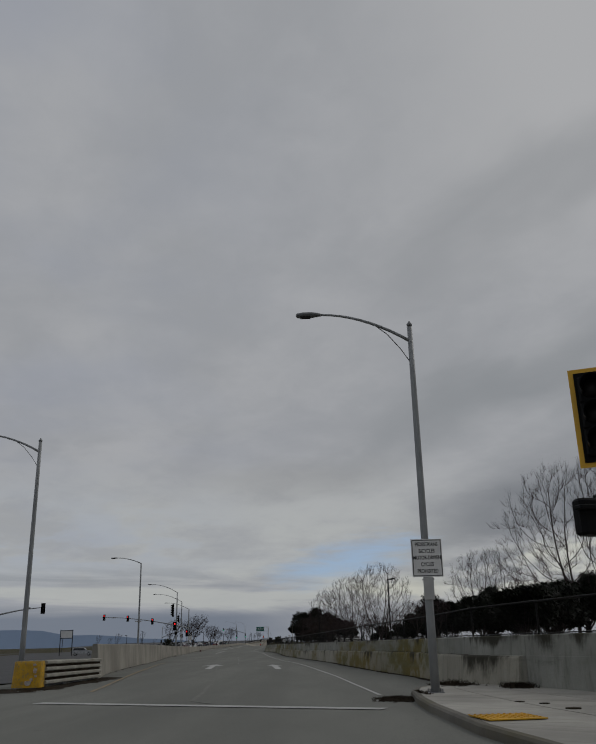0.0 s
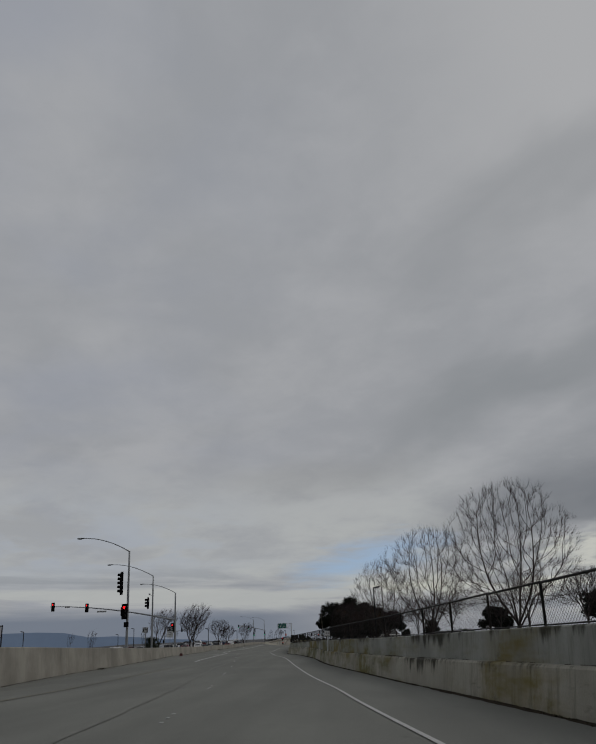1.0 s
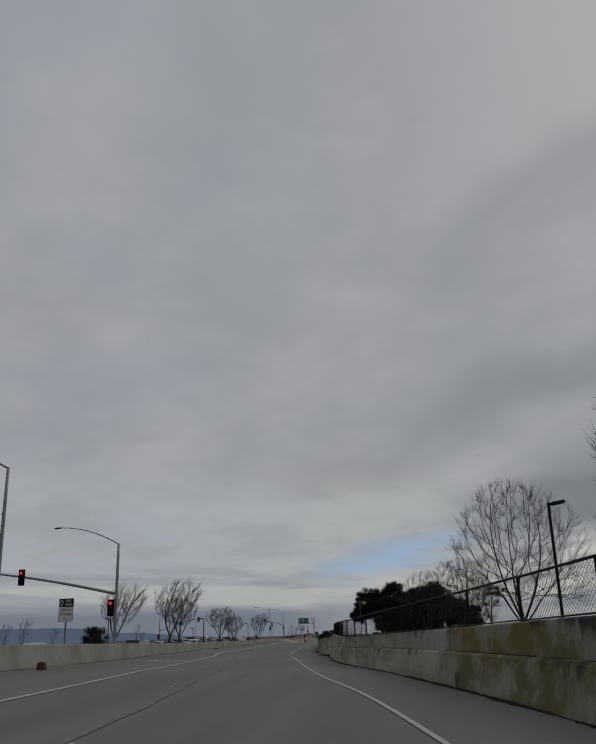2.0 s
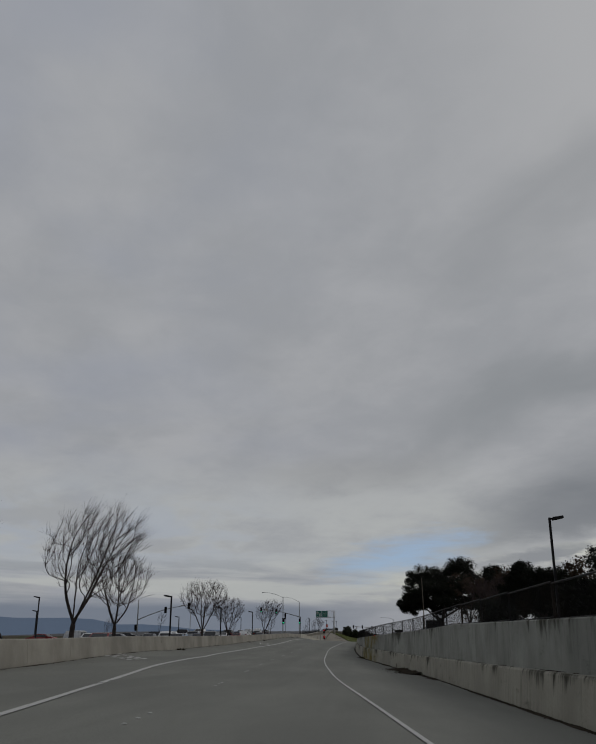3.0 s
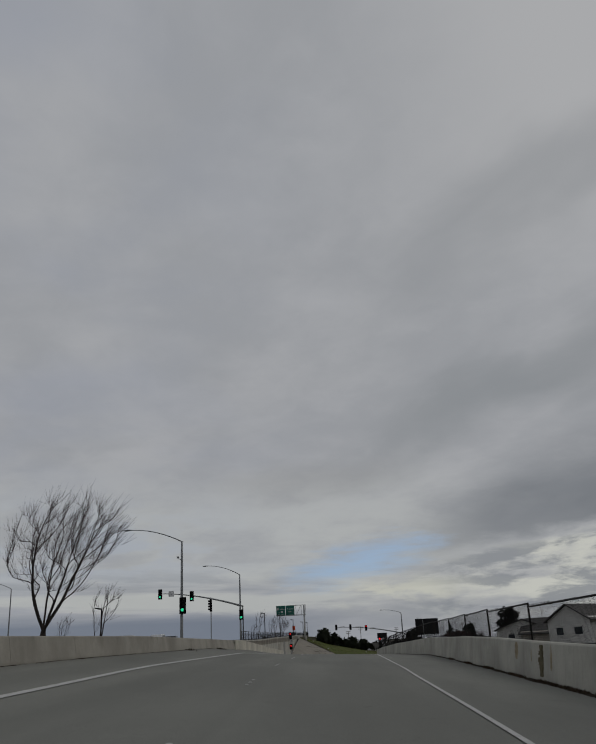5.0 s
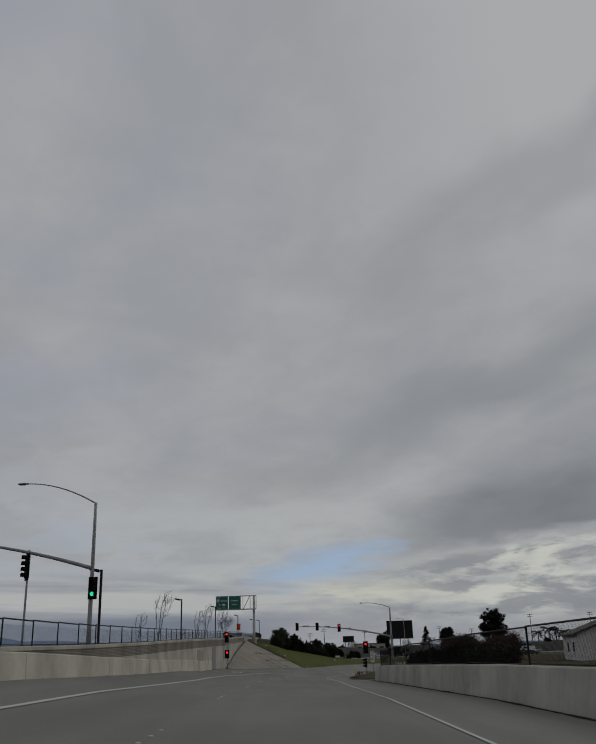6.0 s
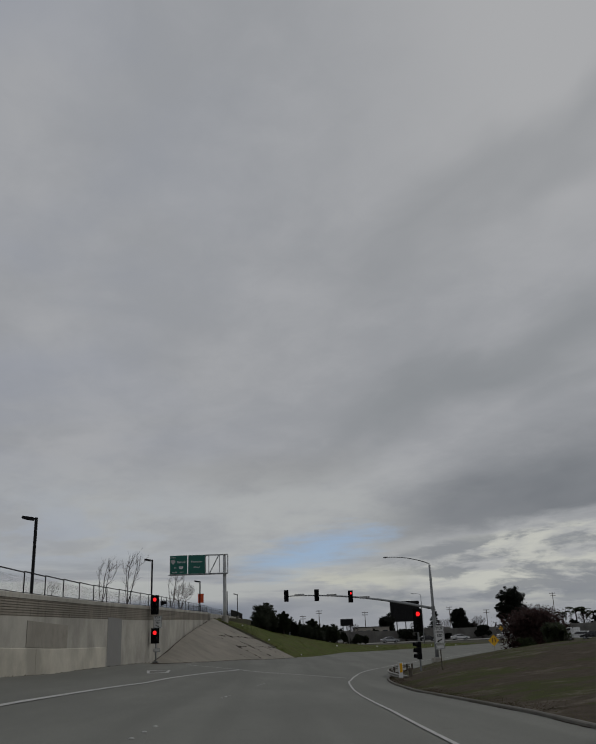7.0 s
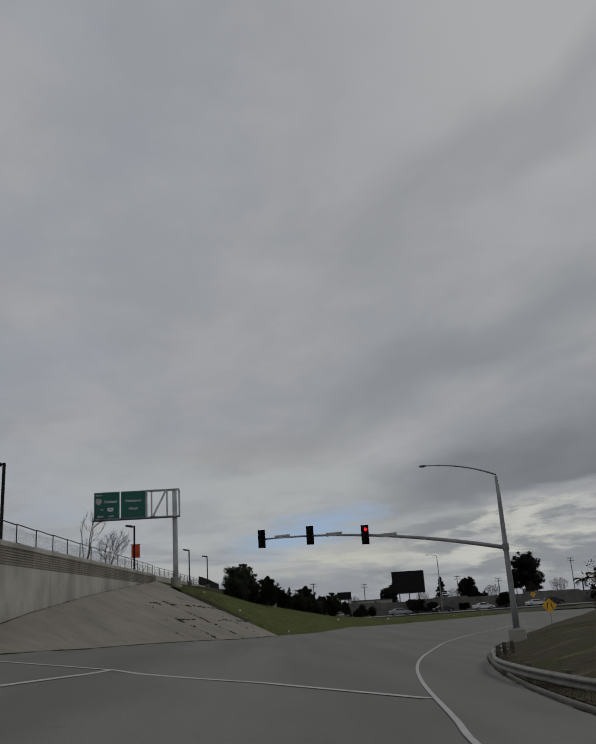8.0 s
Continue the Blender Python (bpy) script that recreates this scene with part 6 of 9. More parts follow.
# ---------------------------------------------------------------- railings and fences
post_mesh = to_mesh("post", Geo().tube([(0, 0, 0), (0, 0, 1.0)], 0.028, 8))
post_mesh.materials.append(FENCE)
thick_post_mesh = to_mesh("thick_post", Geo().tube([(0, 0, 0), (0, 0, 1.0)], 0.036, 8))
thick_post_mesh.materials.append(FENCE)
rail_mesh = to_mesh("rail", Geo().tube([(0, 0, 0), (0, 1.0, 0)], 0.027, 8))
rail_mesh.materials.append(FENCE)


def wire_panel(width, height, pitch, r):
    """Chain-link: two sets of slanting wires, crossed in front of one another."""
    g = Geo()
    for way in (1, -1):
        k = -height
        while k < width:
            pts = []
            for z in (0.0, height):
                y = k + (z if way > 0 else height - z)
                pts.append([y, z])
            (ya, za), (yb, zb) = pts
            def clip(y, z, y2, z2):
                if y < 0:
                    f = (0 - y) / (y2 - y)
                    return 0.0, z + (z2 - z) * f
                if y > width:
                    f = (width - y) / (y2 - y)
                    return width, z + (z2 - z) * f
                return y, z
            a, b = clip(ya, za, yb, zb), clip(yb, zb, ya, za)
            if abs(a[1] - b[1]) > 0.02:
                g.tube([(way * 0.003, a[0], a[1]), (way * 0.003, b[0], b[1])], r, 3, False)
            k += pitch
    return g


BAY = 3.05
link_mesh = to_mesh("chain_link", wire_panel(BAY, 1.0, 0.085, 0.0042))
link_mesh.materials.append(FENCE)
thin_mesh = to_mesh("chain_link", wire_panel(BAY, 1.0, 0.11, 0.0028))
thin_mesh.materials.append(FENCE)
fine_mesh = to_mesh("wire_infill", wire_panel(2.45, 0.8, 0.10, 0.0022))
fine_mesh.materials.append(FENCE)
screen_mesh = to_mesh("screen", Geo().loft([[(-0.008, 0.02, 0.05), (0.008, 0.02, 0.05), (0.008, 0.02, 0.97), (-0.008, 0.02, 0.97)], [(-0.008, BAY - 0.02, 0.05), (0.008, BAY - 0.02, 0.05), (0.008, BAY - 0.02, 0.96), (-0.008, BAY - 0.02, 0.96)]]))
screen_mesh.materials.append(SCREEN)


def lay(mesh, name, a, b, unit, height, parent, mat, z_scale=None):
    """Lay a shared piece from a to b, both plan points; the piece runs along +y for unit metres."""
    a, b = Vector(a), Vector(b)
    d = b - a
    flat = math.hypot(d.x, d.y)
    ob = part(name, mesh, mat, parent)
    shear = Matrix.Identity(4)
    shear[2][1] = d.z / flat
    ob.matrix_basis = Matrix.Translation(a * K) @ Matrix.Rotation(math.atan2(-d.x, d.y), 4, "Z") @ Matrix(((1, 0, 0, 0), (0, flat / unit, 0, 0), (0, d.z / unit, height, 0), (0, 0, 0, 1)))
    return ob


def fence_line(name, label, pts, height, infill, infill_unit, post_size=1.0, low_rail=0.04, thick_every=0, screens=(), per=1):
    f = thing(name, label, "fence")
    for i, (a, b) in enumerate(zip(pts, pts[1:])):
        ob = part("post", thick_post_mesh if thick_every and i % thick_every == 0 else post_mesh, FENCE, f)
        ob.matrix_basis = Matrix.Translation(Vector(a) * K) @ Matrix.Diagonal((post_size, post_size, height * 1.02, 1))
        up = Vector((0, 0, height))
        lay(rail_mesh, "top_rail", Vector(a) + up, Vector(b) + up, 1.0, 1.0, f, FENCE)
        lay(rail_mesh, "bottom_rail", Vector(a) + Vector((0, 0, low_rail)), Vector(b) + Vector((0, 0, low_rail)), 1.0, 0.6, f, FENCE)
        if i in screens:
            lay(screen_mesh, "screen", Vector(a), Vector(b), BAY, height, f, SCREEN)
        for k in range(per):
            lay(infill, "mesh", Vector(a).lerp(Vector(b), k / per), Vector(a).lerp(Vector(b), (k + 1) / per), infill_unit, height, f, FENCE)
    ob = part("post", post_mesh, FENCE, f)
    ob.matrix_basis = Matrix.Translation(Vector(pts[-1]) * K) @ Matrix.Diagonal((post_size, post_size, height * 1.02, 1))


fence_line("chain_link_fence", "black chain-link fence along the top of the mossy wall",
           [(right_x(y) + 0.46, y, lerp(RIGHT_TOP, y)) for y in [14.8 + 4.1 * k for k in range(44)]], 0.88, thin_mesh, BAY, 1.15)
fence_line("chain_link_fence", "black chain-link fence along the top of the mossy wall",
           [(right_x(y) + 0.46, y, lerp(RIGHT_TOP, y)) for y in [191.5] + [195.8 + 5.7 * k for k in range(22)]], 0.86, thin_mesh, BAY, 1.15, thick_every=6, per=2)


def low_top(y):
    return road_z(right_x(y), y) + lerp([(318, 1.02), (337, 1.05), (356, 1.2), (375, 1.2), (400, 1.1), (444, 1.12)], y)


pts = [(right_x(y) + 0.5, y, low_top(y) - 0.02) for y in [316.4] + [323.1 + 8.75 * k for k in range(14)] + [443.5]]
fence_line("chain_link_fence", "black chain-link fence behind the low barrier, with one dark panel", pts, 1.12, thin_mesh, BAY, 1.2, per=3)
fence_line("bridge_railing", "black metal railing along the overpass approach",
           [(left_x(y) - 0.2, y, lerp(LEFT_TOP, y)) for y in stations(400, 549, 3.2)], 0.88, fine_mesh, 2.45, 0.95, 0.06)
fence_line("bridge_railing", "black metal railing along the overpass", [(-26.4 + (y - 549) * 0.03, y, lerp(FRONTAGE, y) + 0.4) for y in stations(549.4, 588.6, 3.2)], 0.88, fine_mesh, 2.45, 0.95, 0.06)
pts = [(-26.4 + (y - 549) * 0.03, y, lerp(FRONTAGE, y) + 0.4) for y in stations(589, 622, BAY)]
fence_line("screened_fence", "dark screened fence on the overpass", pts, 1.25, link_mesh, BAY, 1.2, screens=tuple(range(len(pts))))
g = Geo().loft([[(x, y, lerp(FRONTAGE, y) + dz) for x, dz in ((-26.2 + (y - 549) * 0.03, -0.6), (-26.2 + (y - 549) * 0.03, 0.42), (-26.6 + (y - 549) * 0.03, 0.42), (-26.6 + (y - 549) * 0.03, -0.6))] for y in stations(549.2, 624, 10)])
tagged(part("bridge_parapet", g, COPING), "low concrete parapet at the overpass", "wall", kind="structure")

# ---------------------------------------------------------------- guard rails and the crash cushion


def w_beam(pts, z0, h=0.31, out=0.08):
    """A W-shaped rail along plan points, its middle at height z0 over the points."""
    prof = [(0, -0.5), (1, -0.32), (1, -0.2), (0.1, -0.04), (0.1, 0.04), (1, 0.2), (1, 0.32), (0, 0.5)]
    rows = []
    for i, p in enumerate(pts):
        p = Vector(p)
        d = Vector(pts[min(i + 1, len(pts) - 1)]) - Vector(pts[max(i - 1, 0)])
        s = Vector((-d.y, d.x, 0)).normalized()
        ring = [p + s * out * a + Vector((0, 0, z0 + b * h)) for a, b in prof] + [p + s * (out * a - 0.012) + Vector((0, 0, z0 + b * h)) for a, b in reversed(prof)]
        rows.append([tuple(q) for q in ring])
    return Geo().loft(rows)


rail = thing("guard_rail", "galvanised W-beam guard rail curving round the island", "guard rail")
line = [(-5.6, 502.3), (-6.2, 501.3), (-7.31, 498.2), (-8.2, 495), (-8.97, 491.7), (-9.33, 488.3), (-9.42, 485.4), (-9.4, 482.5), (-9.35, 480.2)]
pts3 = [(x, y, lerp([(477, 0.34), (484, 0.27), (498, 0.25), (505, 0.2)], y)) for x, y in rounded(line, 5)]
part("beam", w_beam(list(reversed(pts3)), 0.0, 0.27, 0.07), RAIL, rail, smooth=False)
for x, y in line[:-1]:
    z = lerp([(477, 0.34), (484, 0.27), (498, 0.25), (505, 0.2)], y)
    part("post", Geo().box((x + 0.15, y, z - 0.22), (0.13, 0.18, 0.82), 0.02), WOOD, rail)
part("end_block", Geo().box((-9.2, 480.2, side_ground(-9.2, 480.2) + 0.15), (0.2, 0.25, 0.7), 0.03), WOOD, rail)
s = thing("object_marker", "white and yellow flexible object marker by the guard rail", "marker", (-10.05, 478.4, side_ground(-10.0, 478.4)))
part("panel", Geo().box((0, 0, 0.55), (0.26, 0.03, 0.85), 0.02), SIGN_WHITE, s)
part("stripe", Geo().box((0.03, -0.018, 0.66), (0.16, 0.006, 0.5)), SIGN_YELLOW, s)

cush = thing("crash_cushion", "worn crash cushion with a yellow nose and ribbed side panels", "crash cushion", (-9.85, 30.2, -1.1))
rows = []
for t in range(9):
    a = math.pi * t / 8
    rows.append((-0.50 * math.cos(a), -0.02 - 0.22 * math.sin(a)))
nose = [[(x * (1.12 if x < 0 else 1.0), y, 0.04) for x, y in rows] + [(0.50, 0.35, 0.04), (-0.54, 0.35, 0.04)], [(x * 0.99, y * 0.97, 0.84) for x, y in rows] + [(0.49, 0.35, 0.84), (-0.49, 0.35, 0.84)],
        [(x * 0.96, y * 0.85, 0.92) for x, y in rows] + [(0.47, 0.33, 0.92), (-0.47, 0.33, 0.92)]]
part("nose", Geo().loft(nose), CRASH, cush, "yellow nose with torn stickers")
for number, (x, z, w, h) in enumerate(((0.08, 0.20, 0.24, 0.20), (0.20, 0.30, 0.13, 0.16), (0.30, 0.60, 0.12, 0.24), (0.27, 0.80, 0.15, 0.10), (0.34, 0.42, 0.09, 0.13))):
    rnd = random.Random(number)
    ring = [(x + w / 2 * math.cos(a) * rnd.uniform(0.6, 1.25), z + h / 2 * math.sin(a) * rnd.uniform(0.6, 1.25)) for a in (0.5, 1.2, 2.2, 2.9, 3.6, 4.4, 5.2, 5.9)]
    skin = -0.02 - 0.22 * math.sqrt(max(0.0, 1 - (x / 0.54) ** 2))
    part("sticker", Geo().loft([[(u, skin + 0.02, v) for u, v in ring], [(u, skin - 0.012, v) for u, v in ring]]), STICKER, cush, "torn faded sticker")
for side in (1, -1):
    # dark brown panel added behind the rails, filling the gaps between them
    part("side_web", Geo().loft([[(side * 0.44, 0.33, 0.12), (side * 0.44, 0.33, 0.90), (side * 0.30, 0.33, 0.90), (side * 0.30, 0.33, 0.12)], [(side * 0.56, 8.1, 0.12), (side * 0.56, 8.1, 0.90), (side * 0.42, 8.1, 0.90), (side * 0.42, 8.1, 0.12)]]), GAP_BACKING, cush, "brown rusty web behind the rails")
    for row in range(4):
        zc = 0.19 + row * 0.225
        for seg in range(3):
            ring = []
            for y in (0.30 + seg * 2.6, 0.30 + seg * 2.6 + 2.58):
                o = 0.47 + 0.013 * y + 0.012 * (2 - seg)
                ring.append([(side * (o + a), y, zc + b) for a, b in ((-0.06, -0.075), (0.06, -0.06), (0.085, -0.035), (0.085, 0.035), (0.05, 0.062), (-0.06, 0.072))])
            part("fender_panel", Geo().loft(ring), FENDER, cush)
for k in range(4):
    part("diaphragm", Geo().box((0, 0.9 + k * 2.3, 0.45), (0.75, 0.1, 0.85), 0.02), GALV_DARK, cush)
part("soil", Geo().loft([[(0.5, -0.1, -0.03), (1.15, 0.2, -0.03), (1.0, 4, -0.0), (0.9, 8, -0.02), (0.4, 8, -0.02)], [(0.5, 0.1, 0.05), (0.95, 0.4, 0.02), (0.85, 4, 0.05), (0.75, 7.8, 0.03), (0.4, 7.8, 0.05)]]), DEBRIS, cush)

for x, y, r in ((4.33, 17.6, 0.10), (4.64, 16.9, 0.10), (4.76, 15.5, 0.14)):
    part("cover", Geo().tube([(x, y, tz - 0.02), (x, y, tz + 0.006)], r, 14), DEBRIS, pavement, "dark utility cover")

# ---------------------------------------------------------------- trees


def crown_points(rng, count, height, width, fork, vase):
    """Points spread through the room of a crown; vase: a fan that widens upwards, else a broad dome."""
    out = []
    while len(out) < count:
        f = rng.uniform(0.22 if vase else 0.10, 1.0)
        if vase:
            room = (0.05 + 1.2 * f) if f < 0.62 else 0.79 * math.sqrt(max(0.0, 1 - ((f - 0.62) / 0.42) ** 2)) ** 0.8
        else:
            room = math.sqrt(max(0.0, 1 - ((f - 0.40) / 0.61) ** 2))
        q = math.sqrt(rng.uniform(0.02, 1.0)) * room * width / 2 * rng.uniform(0.88, 1.06)
        a = rng.uniform(0, 6.283)
        if rng.rand() < min(1.0, room + 0.15):
            out.append((q * math.cos(a), q * math.sin(a), fork + (height - fork) * f))
    return np.array(out)


def bare_tree_parts(seed, height, width, fork, trunk, vase=True, reach=420, stride=0.045, lean=0.0, fine=0.008, twigs_at=3, twig=0.10, stems=4, splay=0.45):
    """Trunk and limbs as one mesh, twigs as another; local, foot at 0. Limbs grow step by step towards the free room of the crown."""
    rng = np.random.RandomState(seed)
    goals = crown_points(rng, reach, height, width, fork, vase)
    step = height * stride
    axis = np.array((0, 0, fork * 0.6))
    pos, up, way = [], [], []
    for i in range(max(2, round(fork / step)) + 1):
        pos.append((0.01 * i * step, 0.0, step * i)), up.append(i - 1), way.append((0.0, 0.0, 1.0))
    base = len(pos) - 1
    for k in range(stems):
        a, tilt = 6.283 * k / stems + 0.4 + rng.uniform(-0.3, 0.3), splay * rng.uniform(0.7, 1.15)
        d = np.array((math.cos(a) * math.sin(tilt), math.sin(a) * math.sin(tilt), math.cos(tilt)))
        p, last = np.array(pos[base - (k % 2)]), base - (k % 2)
        for i in range(max(3, round(height * 0.22 / step))):
            p = p + d * step
            pos.append(tuple(p)), up.append(last), way.append(tuple(d))
            last = len(pos) - 1
            d = d + np.array((0, 0, 0.035)) + rng.uniform(-0.04, 0.04, 3)
            d = d / np.linalg.norm(d)
    pos, way = [np.array(p) for p in pos], [np.array(w) for w in way]
    for _ in range(90):
        if not len(goals):
            break
        every = np.array(pos)
        gap = np.linalg.norm(goals[:, None, :] - every[None, :, :], axis=2)
        near, dist = gap.argmin(1), gap.min(1)
        keep = dist > step * 1.3
        grown = False
        for node in np.unique(near[keep]):
            pull = goals[keep & (near == node)] - every[node]
            pull = (pull / np.linalg.norm(pull, axis=1)[:, None]).mean(0)
            d = pull * 0.8 + way[node] * 0.9 + np.array((0, 0, 0.06)) + rng.uniform(-0.10, 0.10, 3)
            d = d / np.linalg.norm(d)
            out = every[node] - axis
            if d @ (out / (np.linalg.norm(out) + 1e-6)) < 0.25:
                continue
            fresh = every[node] + d * step
            if np.linalg.norm(every - fresh, axis=1).min() > step * 0.45:
                pos.append(fresh), way.append(d), up.append(int(node))
                grown = True
        goals = goals[keep]
        if not grown:
            break
    kids = [[] for _ in pos]
    for i, p in enumerate(up):
        if p >= 0:
            kids[p].append(i)
    size = [0.0] * len(pos)
    for i in reversed(range(len(pos))):
        size[i] = 1.0 if not kids[i] else sum(size[k] for k in kids[i])
    full = size[0]
    radius = [max(fine, trunk * (v / full) ** 0.52) for v in size]

    def bend(p):
        f = max(0.0, p[2]) / height
        return (p[0] + lean * height * f ** 2.2, p[1], p[2])

    wood, twigs = Geo(), Geo()
    heads = [(0, None)]
    while heads:
        i, back = heads.pop()
        line, radii = ([back] if back is not None else []), []
        chain = [i]
        while kids[chain[-1]]:
            ordered = sorted(kids[chain[-1]], key=lambda k: -size[k])
            heads += [(k, chain[-1]) for k in ordered[1:]]
            chain.append(ordered[0])
        nodes = line + chain
        if len(nodes) < 2:
            continue
        pts = [bend(pos[k]) for k in nodes]
        radii = [radius[k] for k in nodes]
        if back is not None:
            radii[0] = radii[1]
        else:
            pts[0], radii[0] = (0, 0, -0.25), trunk * 1.25
        radii[-1] = fine * 0.6
        (wood if radii[0] > fine * 2.2 else twigs).tube(pts, radii, 7 if radii[0] > trunk * 0.4 else 4 if radii[0] > fine * 2.2 else 3, False)
    for i in range(len(pos)):
        if radius[i] > fine * 3.0 or pos[i][2] < fork * 1.1:
            continue
        out = pos[i] - axis
        out = out / (np.linalg.norm(out) + 1e-6)
        for _ in range(twigs_at + (2 if not kids[i] else 0)):
            d = way[i] * 0.5 + out * 0.75 + np.array((0, 0, 0.12)) + rng.normal(0, 0.30, 3)
            d = d / np.linalg.norm(d)
            length = height * twig * rng.uniform(0.45, 1.2)
            a = pos[i]
            b = a + d * length * 0.5
            c = b + (d + out * 0.15 + np.array((0, 0, 0.06)) + rng.normal(0, 0.10, 3)) * length * 0.5
            twigs.tube([bend(a), bend(b), bend(c)], [fine * 0.75, fine * 0.55, fine * 0.3], 3, False)
    return wood, twigs


def bare_tree(label, seed, height, width, fork, trunk, **more):
    wood, twigs = bare_tree_parts(seed, height, width, fork, trunk, **more)
    t = thing("bare_tree", label, "tree", group="bare trees")
    part("trunk", wood, BARK, t)
    part("twig_crown", twigs, TWIG, t)
    return t


def leaf_blob(g, rnd, c, r, count, size, squash=0.8):
    """A clump of leaves: large dark ones inside, small ones close under its skin, a few sprigs past it."""
    for _ in range(count):
        a, b = rnd.uniform(0, 6.283), math.acos(rnd.uniform(-1, 1))
        core = rnd.random() < 0.22
        k = r * (rnd.uniform(0.0, 0.7) if core else 0.6 + 0.4 * rnd.random() ** 0.6 + (rnd.random() < 0.06) * rnd.uniform(0.0, 0.16))
        big = 2.4 if core else 1.0
        p = Vector((c[0] + k * math.sin(b) * math.cos(a), c[1] + k * math.sin(b) * math.sin(a), c[2] + k * math.cos(b) * squash))
        u = Vector((rnd.uniform(-1, 1), rnd.uniform(-1, 1), rnd.uniform(-1, 1))).normalized() * size * big * rnd.uniform(0.6, 1.3)
        v = u.orthogonal().normalized() * size * big * rnd.uniform(0.35, 0.7)
        g.face(p - u, p + v * 0.9 - u * 0.1, p + u, p - v)


def leafy_tree(label, seed, height, width, trunk_h, leaf, clumps=46, leaves=120, size=0.22, name="evergreen_tree", group="evergreen trees", lobes=None, full=1.0):
    """Trunk and limbs with a crown of many small leaves, in clumps that gather into lobes. lobes: (x, y, z, radius) each."""
    rnd = random.Random(seed)
    t = thing(name, label, "tree", group=group)
    wood, crown = Geo(), Geo()
    wood.tube([(0, 0, -0.2), (0.05, 0, trunk_h * 0.6), (0.0, 0.1, trunk_h)], [0.30 * height / 9, 0.24 * height / 9, 0.19 * height / 9], 8)
    if not lobes:
        lobes = []
        for k in range(max(12, clumps // 5)):
            f = rnd.random()
            room = width / 2 * math.sqrt(max(0.05, 1 - ((f - 0.42) / 0.62) ** 2))
            a, d = rnd.uniform(0, 6.283), room * math.sqrt(rnd.uniform(0.05, 1.0)) * 0.66
            lobes.append((d * math.cos(a), d * math.sin(a), trunk_h + (height - trunk_h) * (0.14 + 0.68 * f), width * rnd.uniform(0.17, 0.27) * full))
    total = sum(l[3] ** 2 for l in lobes)
    for number, (lx, ly, lz, lr) in enumerate(lobes):
        if number % 3 == 0:
            wood.tube([(0, 0, trunk_h * rnd.uniform(0.75, 1.0)), (lx * 0.4, ly * 0.4, trunk_h + (lz - trunk_h) * 0.5), (lx, ly, lz)], [0.13 * height / 9, 0.08 * height / 9, 0.03], 5)
        for k in range(max(5, round(clumps * lr * lr / total))):
            a, b = rnd.uniform(0, 6.283), math.acos(rnd.uniform(-0.7, 1))
            d = lr * rnd.uniform(0.25, 0.86)
            c = (lx + d * math.sin(b) * math.cos(a), ly + d * math.sin(b) * math.sin(a), lz + d * math.cos(b) * 0.82)
            leaf_blob(crown, rnd, c, lr * rnd.uniform(0.24, 0.42) / full ** 0.5, leaves, size)
    part("trunk", wood, BARK, t)
    part("crown", crown, leaf, t)
    return t


def conifer(label, seed, height, width, leaf):
    rnd = random.Random(seed)
    t = thing("conifer", label, "tree", group="conifers")
    part("trunk", Geo().tube([(0, 0, -0.2), (0, 0, height * 0.97)], [0.02 * height, 0.02], 7), BARK, t)
    crown = Geo()
    for k in range(60):
        f = (k + rnd.random()) / 60
        z = height * (0.12 + 0.86 * f)
        reach = width / 2 * (1 - f) ** 0.8 * rnd.uniform(0.55, 1.1) + 0.15
        a = rnd.uniform(0, 6.283)
        for s in range(4):
            q = reach * (0.35 + 0.65 * s / 3)
            leaf_blob(crown, rnd, (q * math.cos(a), q * math.sin(a), z - q * 0.12), width * 0.055, 26, 0.16 * height / 9)
    part("crown", crown, leaf, t)
    return t


def shrub(label, seed, w, h, leaf, count=14, leaves=130, size=0.11, low=0.3):
    rnd = random.Random(seed)
    t = thing("shrub", label, "shrub", group="shrubs")
    crown, wood = Geo(), Geo()
    for k in range(count):
        a, d = rnd.uniform(0, 6.283), math.sqrt(rnd.random()) * w * 0.38
        c = (d * math.cos(a), d * math.sin(a), h * rnd.uniform(low, 0.82))
        leaf_blob(crown, rnd, c, w * rnd.uniform(0.13, 0.2), leaves, size)
        wood.tube([(0, 0, -0.1), (c[0] * 0.5, c[1] * 0.5, c[2] * 0.5), c], [0.03, 0.02, 0.008], 4)
    part("stem", wood, BARK, t)
    part("foliage", crown, leaf, t)
    return t


def place(model, x, y, z, turn=0.0, size=1.0, label=""):
    ob = copy_thing(model, at_plan(x, y, z, turn, size))
    if label:
        ob["label"] = label
    return ob


def first(model, x, y, z, turn=0.0, size=1.0):
    model.matrix_basis = at_plan(x, y, z, turn, size)
    return model


